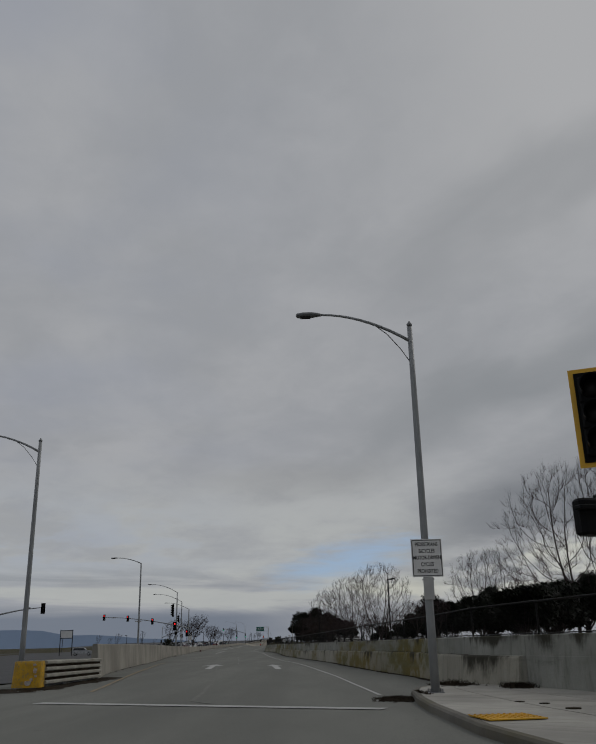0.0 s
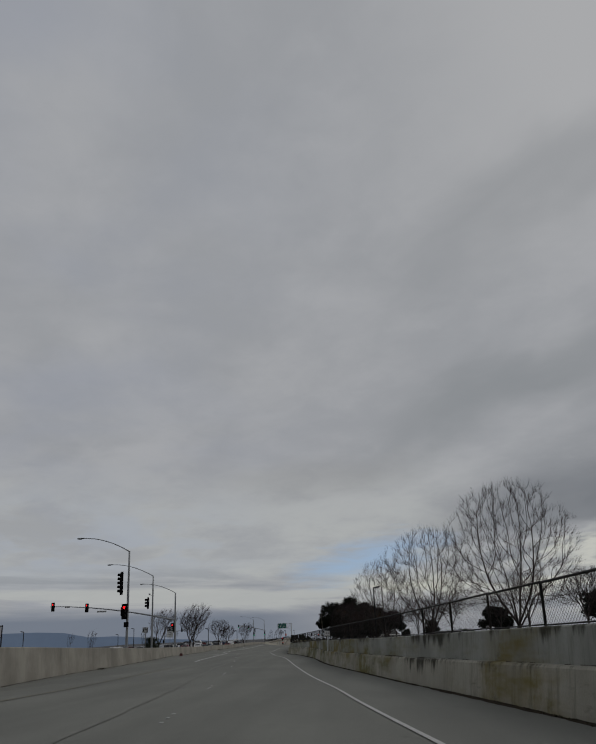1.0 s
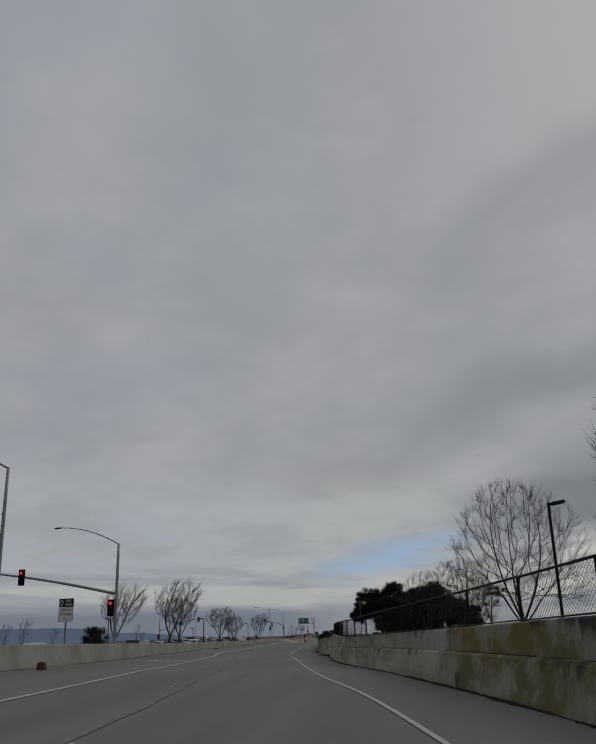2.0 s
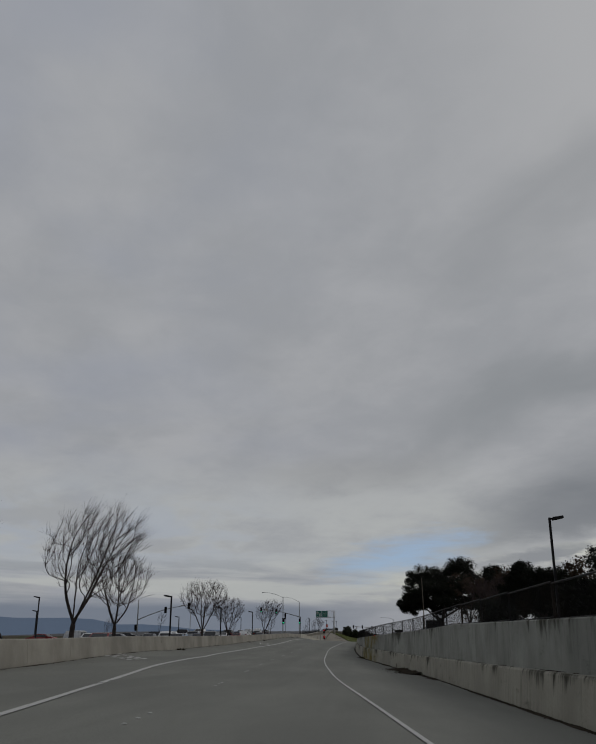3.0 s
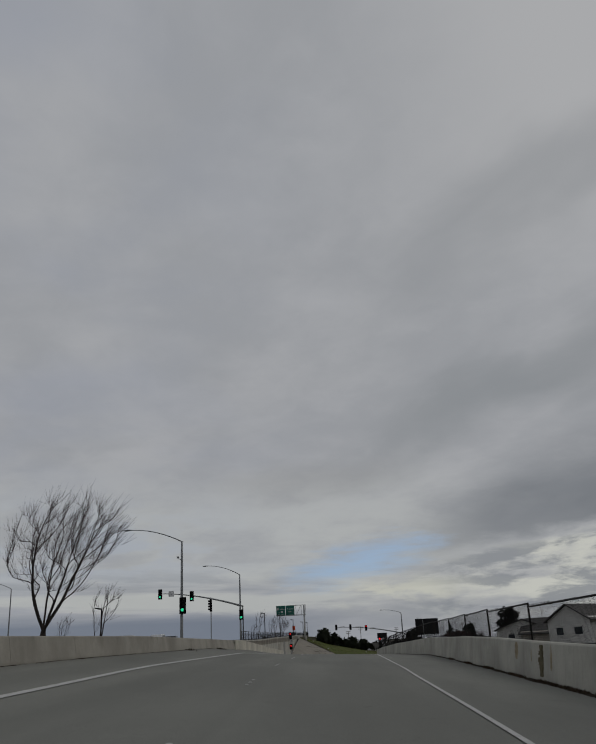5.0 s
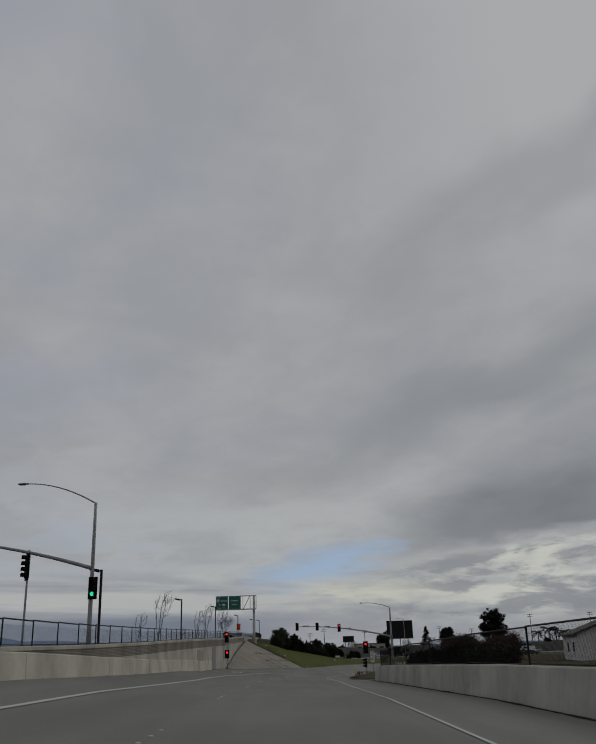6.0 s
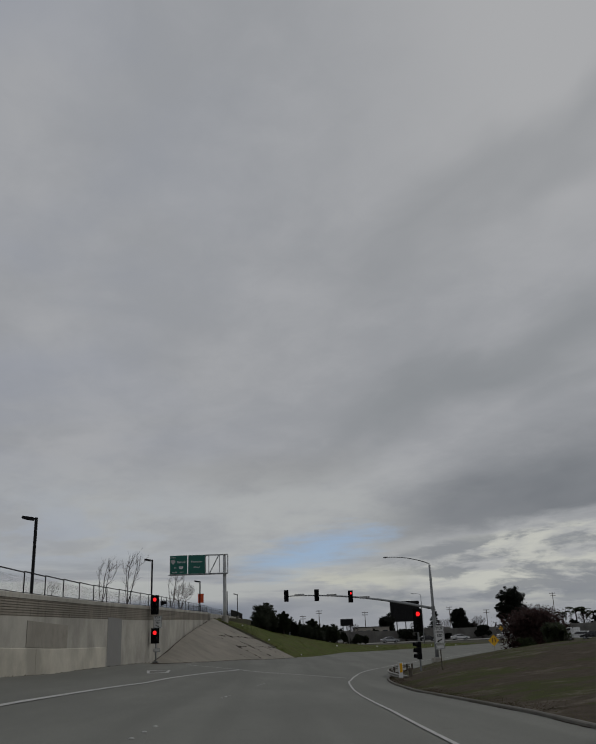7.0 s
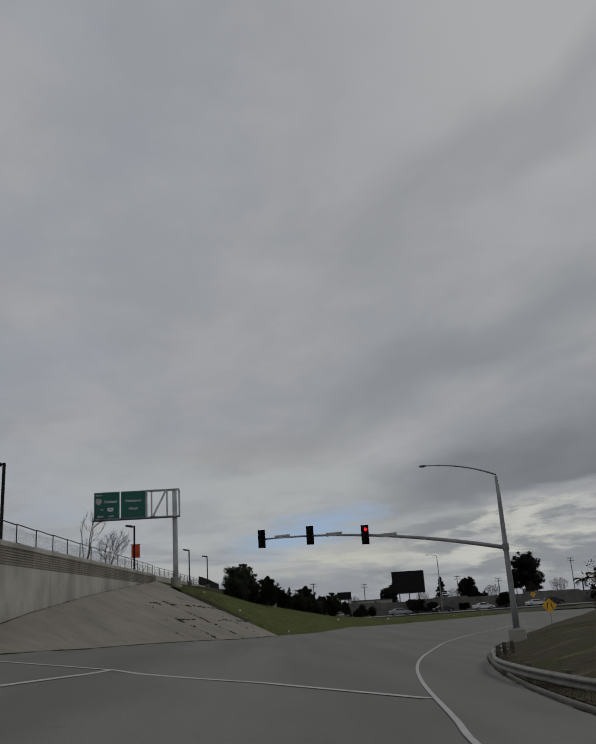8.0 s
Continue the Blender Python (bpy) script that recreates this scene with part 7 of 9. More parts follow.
VASE = bare_tree("leafless vase-shaped street tree on the frontage road", 3, 6.1, 6.5, 1.70, 0.125, reach=900, stride=0.034, lean=0.05, fine=0.0060, twigs_at=4, twig=0.09, stems=4, splay=0.62)
first(VASE, -32.0, 284.9, 1.0, 1.1, 1.14)
place(VASE, -32.3, 306.4, 1.2, 1.9, 0.86)
place(VASE, -33.9, 255.7, 0.7, 3.0, 1.08)
VASE2 = bare_tree("leafless wind-swept street tree on the frontage road", 11, 6.6, 6.5, 1.50, 0.125, reach=600, stride=0.034, lean=0.20, fine=0.0065, twigs_at=4, twig=0.10, stems=4, splay=0.50)
first(VASE2, -32.0, 350.5, 1.9, 0.0, 1.06)
place(VASE2, -36.0, 226.0, 0.3, 0.3, 1.1)
place(VASE2, -32.3, 240.5, 0.5, 0.2, 1.28, "large leafless wind-swept tree near the barrier")
place(VASE2, -30.1, 545.0, 6.2, 0.4, 0.60, "small leafless crooked tree on the overpass approach")
THIN = bare_tree("thin leafless sapling on the overpass approach", 21, 4.3, 2.3, 0.9, 0.055, reach=110, stride=0.05, lean=0.14, fine=0.0075, twigs_at=3, twig=0.12, stems=3, splay=0.30)
first(THIN, -31.9, 359.4, 2.0, 0.5, 0.9)
for x, y, turn, size, z in ((-30.4, 493.1, 0.3, 1.1, 5.0), (-30.0, 502.2, -0.2, 1.4, 5.2), (-30.2, 455, 0.2, 1.25, 4.2), (-30.2, 443.5, 0.5, 0.7, 3.9), (-30.2, 536, 0.6, 1.46, 6.0), (-31.0, 480.5, 0.9, 0.5, 4.7)):
    place(THIN, x, y, z, turn, size * 0.92)
for x, y, turn, size in ((-55, 245, 0.4, 1.0), (-64.7, 262, 1.4, 0.95), (-62, 345, 0.3, 0.8), (-70, 300, 0.5, 0.9), (-45, 395, 0.1, 0.75), (-80, 410, 0.4, 1.3), (-66, 405, 0.8, 1.2)):
    place(THIN, x, y, lerp(FRONTAGE, y), turn, size * 1.25, "leafless young tree in the parking lot")

WIDE = bare_tree("tall leafless deciduous tree behind the fence", 5, 11.6, 11.2, 1.0, 0.20, vase=False, reach=1500, stride=0.027, fine=0.0058, twigs_at=5, twig=0.055, stems=6, splay=0.66)
first(WIDE, 11.4, 127.0, 0.6, 0.4, 0.99)
place(WIDE, 8.6, 157.6, 0.8, 2.2, 1.06)
place(WIDE, 25.6, 76.0, 0.1, 1.1, 1.40, "large leafless spreading tree behind the fence")
place(WIDE, 5.5, 188.0, 1.1, 5.2, 0.98)
place(WIDE, 26.0, 118, 0.5, 0.9, 1.08)
place(WIDE, 0.0, 206, 1.6, 1.7, 0.50)
place(WIDE, 6.0, 218, 1.7, 2.9, 0.60)
place(WIDE, 1.5, 192, 1.3, 0.3, 0.50)

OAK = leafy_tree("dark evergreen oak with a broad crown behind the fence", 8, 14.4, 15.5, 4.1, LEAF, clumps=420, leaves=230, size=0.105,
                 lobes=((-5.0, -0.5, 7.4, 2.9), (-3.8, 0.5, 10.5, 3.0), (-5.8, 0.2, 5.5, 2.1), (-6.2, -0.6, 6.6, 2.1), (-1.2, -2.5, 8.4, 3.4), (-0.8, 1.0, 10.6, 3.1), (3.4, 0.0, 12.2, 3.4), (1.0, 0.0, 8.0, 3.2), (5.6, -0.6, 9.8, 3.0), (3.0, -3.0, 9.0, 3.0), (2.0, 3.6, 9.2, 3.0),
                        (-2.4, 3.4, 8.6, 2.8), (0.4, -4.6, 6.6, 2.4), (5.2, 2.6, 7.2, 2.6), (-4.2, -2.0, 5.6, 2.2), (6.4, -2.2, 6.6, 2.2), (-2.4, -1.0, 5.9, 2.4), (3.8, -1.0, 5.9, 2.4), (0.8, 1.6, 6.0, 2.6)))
first(OAK, 1.1, 335.0, 1.5, 0.0, 1.0)
place(OAK, 10.0, 322.0, 1.2, 2.0, 0.86)
place(OAK, 14.0, 300.0, 1.2, 3.1, 0.66)
place(OAK, 22.0, 98.0, 0.2, 1.3, 0.46)
place(OAK, 30.0, 92.0, 0.2, 0.1, 0.52)
place(OAK, 17.5, 112.0, 0.4, 4.2, 0.44)
place(OAK, 27.0, 74.0, 0.2, 2.2, 0.40)
place(OAK, 38.0, 84.0, 0.2, 5.0, 0.52)
place(OAK, 3.5, 238.0, 1.7, 1.0, 0.50)
place(OAK, 0.5, 252.0, 1.7, 2.6, 0.40)
BROWN = leafy_tree("brownish half-bare tree beside the oaks", 15, 9.0, 9.0, 2.0, LEAF_DEAD, clumps=60, leaves=30, size=0.10, name="half_bare_tree", group="half-bare trees")
place(BROWN, 4.5, 196.0, 1.2, 0.8, 0.5)
place(BROWN, 2.5, 210.0, 1.5, 2.8, 0.55)
place(VASE2, 4.0, 296.0, 1.7, 2.2, 1.0, "wispy leafless tree beside the oaks")
place(VASE2, 3.0, 284.0, 1.7, 0.9, 0.95, "wispy leafless tree beside the oaks")
first(BROWN, 2.0, 306.0, 1.6, 0.2, 1.05)
place(BROWN, 5.0, 292.0, 1.7, 1.4, 0.95)
place(BROWN, 9.0, 270.0, 1.7, 2.6, 0.85)
place(BROWN, 6.0, 246.0, 1.7, 3.9, 0.70)
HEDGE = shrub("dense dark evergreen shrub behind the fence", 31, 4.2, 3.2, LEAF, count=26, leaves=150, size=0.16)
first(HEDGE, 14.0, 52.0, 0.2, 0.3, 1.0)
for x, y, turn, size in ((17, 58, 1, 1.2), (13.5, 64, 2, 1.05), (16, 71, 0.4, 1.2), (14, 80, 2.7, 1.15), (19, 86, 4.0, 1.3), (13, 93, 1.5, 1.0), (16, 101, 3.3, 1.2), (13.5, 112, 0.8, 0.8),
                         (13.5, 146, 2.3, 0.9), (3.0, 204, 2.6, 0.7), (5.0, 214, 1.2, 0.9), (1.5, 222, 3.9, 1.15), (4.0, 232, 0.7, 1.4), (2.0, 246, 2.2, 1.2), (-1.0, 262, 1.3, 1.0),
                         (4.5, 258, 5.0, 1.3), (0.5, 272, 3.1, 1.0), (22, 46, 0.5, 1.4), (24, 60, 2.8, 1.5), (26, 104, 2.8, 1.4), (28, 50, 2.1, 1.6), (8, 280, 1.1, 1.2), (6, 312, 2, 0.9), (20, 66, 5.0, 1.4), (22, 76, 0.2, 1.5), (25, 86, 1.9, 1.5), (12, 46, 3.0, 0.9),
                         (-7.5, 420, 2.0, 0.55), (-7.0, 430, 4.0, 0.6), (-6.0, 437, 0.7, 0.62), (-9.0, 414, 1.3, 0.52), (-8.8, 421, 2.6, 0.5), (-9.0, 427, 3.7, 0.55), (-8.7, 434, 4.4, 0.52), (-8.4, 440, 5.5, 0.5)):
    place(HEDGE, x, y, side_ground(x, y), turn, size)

for x, y, turn, size in ((9.5, 104, 0.3, 0.42), (8.6, 112, 1.2, 0.5), (8.8, 121, 2.4, 0.38), (7.2, 133, 4.0, 0.5), (6.6, 140, 5.1, 0.45), (6.0, 148, 0.8, 0.55), (4.8, 160, 2.2, 0.5), (10.5, 96, 3.3, 0.5), (11.5, 86, 1.0, 0.55), (12.2, 77, 2.0, 0.5)):
    place(VASE, x, y, side_ground(x, y), turn, size, "bare twiggy shrub behind the fence")
RUSTY = shrub("large reddish-brown shrub on the grass bank", 41, 7.0, 3.7, LEAF_RED, count=70, leaves=240, size=0.085, low=0.10)
first(RUSTY, 15.2, 533.0, side_ground(15.2, 533.0) - 0.2, 0.0, 1.35)
OLIVE = shrub("straggly olive-green shrub before the red bush", 43, 3.6, 2.0, LEAF_MID, count=26, leaves=170, size=0.07, low=0.12)
first(OLIVE, 15.8, 526.5, side_ground(15.8, 526.5) - 0.1, 0.4, 1.0)
place(OLIVE, 12.6, 527.5, side_ground(12.6, 527.5) - 0.1, 2.1, 0.7)
place(RUSTY, 6.0, 470.0, side_ground(6.0, 470.0), 1.0, 0.56)
place(RUSTY, 2.0, 455.0, side_ground(2.0, 455.0), 2.0, 0.45)
place(RUSTY, -2.5, 449.0, side_ground(-2.5, 449.0), 3.0, 0.38)
GREEN_SHRUB = shrub("olive green shrub on the embankment", 47, 4.6, 3.2, LEAF_MID, count=24, leaves=150, size=0.15)
first(GREEN_SHRUB, 13.0, 519.0, side_ground(13.0, 519.0), 0.5, 0.75)
CYPRESS = conifer("slim dark conifer on the embankment", 52, 6.4, 2.6, LEAF_BANK)
first(CYPRESS, -19.0, 579.0, 4.2, 0.0, 0.62)
DARK_SHRUB = shrub("dark evergreen shrub along the top of the embankment", 48, 4.2, 4.7, LEAF_BANK, count=80, leaves=130, size=0.08, low=0.12)
first(DARK_SHRUB, -19.2, 572.0, 4.7, 0.2, 0.92)
BANK_TREE = leafy_tree("young olive-green tree on the embankment", 49, 5.6, 3.6, 1.1, LEAF_BANK2, clumps=260, leaves=90, size=0.07, full=1.35)
first(BANK_TREE, -18.4, 575.5, 4.5, 0.5, 0.85)
for model, x, y, z, turn, size in ((BANK_TREE, -17.6, 580.5, 4.1, 2.2, 0.80), (DARK_SHRUB, -18.6, 577, 4.3, 2.2, 0.62), (BANK_TREE, -15.2, 586, 3.6, 3.1, 0.92), (DARK_SHRUB, -16.4, 584, 3.7, 4.0, 0.55), (DARK_SHRUB, -12.8, 594, 2.8, 0.7, 0.72),
                                   (BANK_TREE, -13.6, 590.5, 3.2, 4.0, 0.70), (BANK_TREE, -9.2, 600, 2.3, 2.9, 0.95), (DARK_SHRUB, -10.8, 597.5, 2.5, 1.9, 0.55), (DARK_SHRUB, -19.6, 581, 4.2, 5.1, 0.9), (BANK_TREE, -15.0, 601, 2.9, 1.9, 1.0),
                                   (BANK_TREE, -4.6, 606, 1.7, 0.4, 0.85), (DARK_SHRUB, -6.8, 604, 1.9, 1.1, 0.45), (DARK_SHRUB, 0.5, 613, 0.9, 3.4, 0.40), (BANK_TREE, 3.5, 618, 0.8, 3.4, 0.5), (CYPRESS, -12.0, 592.5, 3.0, 1.0, 0.85), (CYPRESS, -6.0, 602, 2.1, 2.0, 0.7), (CYPRESS, -18.0, 576, 4.5, 3.0, 0.78), (CYPRESS, -16.0, 583, 3.8, 3.0, 0.6)):
    place(model, x, y, z, turn, size)

rnd = random.Random(64)
for k in range(26):
    f = k / 25
    x, y = -20.2 + 21.5 * f + rnd.uniform(-0.6, 1.4), 575 + 40 * f + rnd.uniform(0.0, 4.0)
    place((BANK_TREE, DARK_SHRUB, CYPRESS)[rnd.choice((0, 0, 1, 1, 1, 2))], x, y, lerp([(575, 4.3), (592, 3.0), (606, 1.7), (622, 0.7)], y), rnd.uniform(0, 6), rnd.uniform(0.55, 0.85) * (1 - 0.38 * f))
for x, y, size, turn in ((-6.6, 648, 0.46, 1.0), (-3.4, 652, 0.40, 2.0), (-9.6, 645, 0.42, 4.0), (-0.6, 655, 0.30, 5.0)):
    place(BANK_TREE, x, y, 0.9, turn, size * 2.9, "dense dark tree beside the freeway")

# ---------------------------------------------------------------- freeway beyond the merge
FW_A, FW_D = Vector((-60, 640, 0.9)), Vector((1, 0.10, 0.0)).normalized()
FW_N = Vector((-FW_D.y, FW_D.x, 0))


def fw(u, v, z=0.0):
    p = FW_A + FW_D * u + FW_N * v
    return (p.x, p.y, 0.9 + z + u * 0.003)


g = Geo()
g.loft([[fw(u, v) for v in (-14, -7, 0, 8, 16, 24)] for u in stations(-40, 420, 20)], closed=False)
tagged(part("freeway", g, ROAD_FAR, smooth=True), "wide pale concrete freeway with several lanes", "road", kind="structure")
g = Geo()
g.loft([[fw(u, -14, 0.0), fw(u, -15, -0.1), fw(u, -22, -0.5), fw(u, -30, -1.4)] for u in stations(-40, 60, 20)], closed=False)
tagged(part("freeway_verge", g, GRASS, smooth=True), "grass verge between ramp and freeway", "ground", kind="structure")
for v in (-13.2, -3.5, 4, 11.5):
    g = Geo()
    for u in stations(-38, 400, 12):
        long = 12.2 if v in (-13.2,) else 4
        a, b = (fw(u, v - 0.08, 0.012), fw(u, v + 0.08, 0.012)), (fw(u + long, v - 0.08, 0.012), fw(u + long, v + 0.08, 0.012))
        g.face(a[0], b[0], b[1], a[1])
    tagged(part("lane_line", g, PAINT), "white freeway lane line", "road marking", "road markings", "structure")
barrier = tagged(thing("freeway_barrier", "low concrete freeway barrier", "wall"), kind="structure")
for u in stations(-40, 60, 6)[:-1]:
    part("panel", Geo().loft([[fw(k, -12.6 + o, z) for o, z in ((0, 0), (0.15, 0.85), (0.35, 0.85), (0.5, 0))] for k in (u + 0.02, u + 5.98)]), WALL_L, barrier)
wall = tagged(thing("sound_wall", "tan block sound wall behind the freeway", "wall"), kind="structure")
for i, u in enumerate(stations(-30, 400, 7.5)[:-1]):
    h = 3.3 + 0.25 * math.sin(i * 1.7)
    part("panel", Geo().loft([[fw(k, 26 + o, z) for o, z in ((0, -0.5), (0, h), (0.3, h), (0.3, -0.5))] for k in (u + 0.03, u + 7.47)]), SOUNDWALL, wall)
    part("pilaster", Geo().loft([[fw(k, 25.85 + o, z) for o, z in ((0, -0.5), (0, h + 0.15), (0.6, h + 0.15), (0.6, -0.5))] for k in (u - 0.2, u + 0.2)]), SOUNDWALL, wall)
for i, (u, s) in enumerate(((70, 0.8), (84, 1.2), (88, 0.9), (96, 0.7), (107, 1.3), (132, 1.0), (60, 0.8), (150, 1.2))):
    x, y, z = fw(u, 23)
    place(HEDGE, x, y, z - 0.3, i * 1.3, s, "dark shrub growing against the sound wall")

# ---------------------------------------------------------------- cars


def car_model(label, paint, kind="sedan", name="car"):
    """A car facing +y, wheels on the ground at z 0."""
    c = thing(name, label, "car", group="cars")
    if kind == "van":
        length, width, roof = 5.0, 1.9, 2.05
        side = [(-2.5, 0.35), (-2.52, 0.9), (-2.45, 1.9), (-2.3, 2.02), (1.1, 2.05), (1.35, 1.95), (2.0, 1.2), (2.45, 1.0), (2.52, 0.45), (2.45, 0.35)]
        glass = [(0.35, 1.25), (0.35, 1.8), (1.15, 1.8), (1.62, 1.25)]
    elif kind == "suv":
        length, width, roof = 4.7, 1.85, 1.75
        side = [(-2.35, 0.4), (-2.38, 0.95), (-2.25, 1.25), (-1.95, 1.70), (-0.2, 1.76), (0.45, 1.70), (1.05, 1.15), (2.1, 1.0), (2.34, 0.75), (2.32, 0.42)]
        glass = [(-1.95, 1.15), (-1.75, 1.58), (0.3, 1.60), (0.85, 1.15)]
    else:
        length, width, roof = 4.6, 1.78, 1.44
        side = [(-2.3, 0.38), (-2.33, 0.8), (-2.2, 0.98), (-1.55, 1.03), (-0.95, 1.40), (0.1, 1.45), (0.45, 1.38), (1.15, 0.98), (2.05, 0.82), (2.3, 0.62), (2.28, 0.36)]
        glass = [(-1.35, 1.02), (-0.9, 1.33), (0.3, 1.34), (0.92, 1.0)]
    belt = 1.0 if kind == "sedan" else 1.15
    rows = []
    for f in (-1, -0.92, 0.92, 1):
        ring = []
        for y, z in side:
            tuck = 0.16 * max(0, (z - belt) / (roof - belt))
            ring.append((f * width / 2 * (1 - tuck), y * (0.985 if abs(f) == 1 else 1), z if abs(f) < 1 else min(z, roof - 0.03)))
        rows.append(ring)
    body = part("body", Geo().loft(rows), paint, c, smooth=False)
    for f in (-1, 1):
        out = [(f * (width / 2 * (1 - 0.16 * max(0, (z - belt) / (roof - belt))) + 0.004), y, z) for y, z in glass]
        inn = [(x - f * 0.03, y, z) for x, y, z in out]
        part("side_window", Geo().loft([inn, out]), GLASS, c)
    ys = [p for p in side if p[1] > belt + 0.1]
    front, back = max(ys, key=lambda p: p[0]), min(ys, key=lambda p: p[0])
    fy, by = glass[-1][0], glass[0][0]
    for (y0, z0), (y1, z1), name_ in (((glass[3][0] + 0.12, glass[3][1] + 0.0), (glass[2][0] + 0.12, glass[2][1] + 0.04), "windscreen"), ((glass[0][0] - 0.12, glass[0][1]), (glass[1][0] - 0.1, glass[1][1] + 0.02), "rear_window")):
        w0, w1 = width * 0.42, width * 0.37
        o = 0.05 if name_ == "windscreen" else -0.05
        part(name_, Geo().loft([[(-w0, y0, z0), (w0, y0, z0), (w1, y1, z1), (-w1, y1, z1)], [(-w0, y0 + o, z0 + 0.05), (w0, y0 + o, z0 + 0.05), (w1, y1 + o, z1 + 0.03), (-w1, y1 + o, z1 + 0.03)]]), GLASS, c)
    for sx in (-1, 1):
        for y in (-length * 0.31, length * 0.31):
            x = sx * (width / 2 - 0.1)
            w = part("wheel", Geo().tube([(x - 0.1, y, 0.33), (x + 0.1, y, 0.33)], 0.33, 16), TYRE, c)
            part("rim", Geo().tube([(x + sx * 0.09, y, 0.33), (x + sx * 0.112, y, 0.33)], 0.2, 12), HUB, w)
        part("tail_lamp", Geo().box((sx * width * 0.36, side[1][0] + 0.02, side[1][1] - 0.08), (0.3, 0.06, 0.16), 0.02), TAIL, c)
        part("head_lamp", Geo().box((sx * width * 0.35, side[-2][0] - 0.06, side[-2][1] + 0.02), (0.34, 0.1, 0.13), 0.02), HEAD, c)
    return c


SEDANS = [car_model(f"parked {n} sedan", p) for n, p in zip(("silver", "white", "black", "grey", "blue", "red"), CAR_PAINT)]
SUVS = [car_model(f"{n} sport utility vehicle", p, "suv", "suv") for n, p in zip(("silver", "white", "black"), CAR_PAINT)]
VAN = car_model("white delivery van on the freeway", CAR_PAINT[1], "van", "van")
used = set()


def park(model, x, y, z, turn, label):
    if model.name in used:
        ob = copy_thing(model, at_plan(x, y, z, turn))
    else:
        used.add(model.name)
        ob = first(model, x, y, z, turn)
    ob["label"] = label


park(SUVS[0], -50.2, 190.0, lerp(FRONTAGE, 190.0) + 0.01, radians(-80), "silver sport utility vehicle on the frontage road")
rnd = random.Random(9)
lot = [(-36 - (k % 3) * 4.5, 205 + k * 9.5) for k in range(20)]
for k, (x, y) in enumerate(lot):
    model = (SEDANS + SUVS)[(k * 5 + 2) % 9]
    kindname = "sedan" if model in SEDANS else "sport utility vehicle"
    paint = model["label"].split()[1] if model in SEDANS else model["label"].split()[0]
    park(model, x + rnd.uniform(-1, 1), y, lerp(FRONTAGE, y) + 0.01, rnd.choice((0, math.pi)) + rnd.uniform(-0.05, 0.05), f"{paint} {kindname} stopped on the frontage road")
for k in range(16):
    model = (SEDANS + SUVS)[(k * 4 + 1) % 9]
    kindname = "sedan" if model in SEDANS else "sport utility vehicle"
    paint = [w for w in model["label"].split() if w in ("silver", "white", "black", "grey", "blue", "red")][0]
    y = 310 + (k // 2) * 18
    park(model, -54 - (k % 2) * 8 + rnd.uniform(-2, 2), y, lerp(FRONTAGE, y) + 0.01, math.pi / 2 + rnd.uniform(-0.1, 0.1), f"{paint} {kindname} parked in the lot")
for k in range(8):
    model = (SEDANS[:5] + SUVS)[(k * 3 + 1) % 8]
    kindname = "sedan" if model in SEDANS else "sport utility vehicle"
    paint = [w for w in model["label"].split() if w in ("silver", "white", "black", "grey", "blue", "red")][0]
    y = 392 + k * 7.0
    park(model, -41.0 - (k % 3) * 3.2, y, lerp(FRONTAGE, y) + 0.01, rnd.uniform(-0.05, 0.05), f"{paint} {kindname} waiting in the queue on the overpass approach")
for k, (u, v, model, way) in enumerate(((60, 1, SEDANS[1], 1), (72, -6, SEDANS[0], 1), (84, 2, SEDANS[2], 1), (91, -4, SEDANS[1], 1), (106, 3, SEDANS[1], 1), (113, 9, SUVS[2], 1), (128, 6, SEDANS[0], 1), (146, 9, SEDANS[3], 1), (30, 6, SEDANS[3], 1), (165, 2, SUVS[0], 1), (190, 6, SEDANS[1], 1))):
    x, y, z = fw(u, v, 0.02)
    kindname = "sedan" if model in SEDANS else "sport utility vehicle"
    paint = [w for w in model["label"].split() if w in ("silver", "white", "black", "grey", "blue", "red")][0]
    park(model, x, y, z, math.atan2(FW_D.y, FW_D.x) - math.pi / 2 * way, f"{paint} {kindname} on the freeway")
x, y, z = fw(122, -2, 0.02)
park(VAN, x, y, z, math.atan2(FW_D.y, FW_D.x) + math.pi / 2, "white delivery van on the freeway")

park(SUVS[1], 44.6, 598.0, side_ground(44.6, 598.0), radians(62), "white sport utility vehicle parked beyond the grass bank")
park(SEDANS[2], 45.6, 593.5, side_ground(45.6, 593.5), radians(66), "black sedan parked beyond the grass bank")

# ---------------------------------------------------------------- houses and far buildings


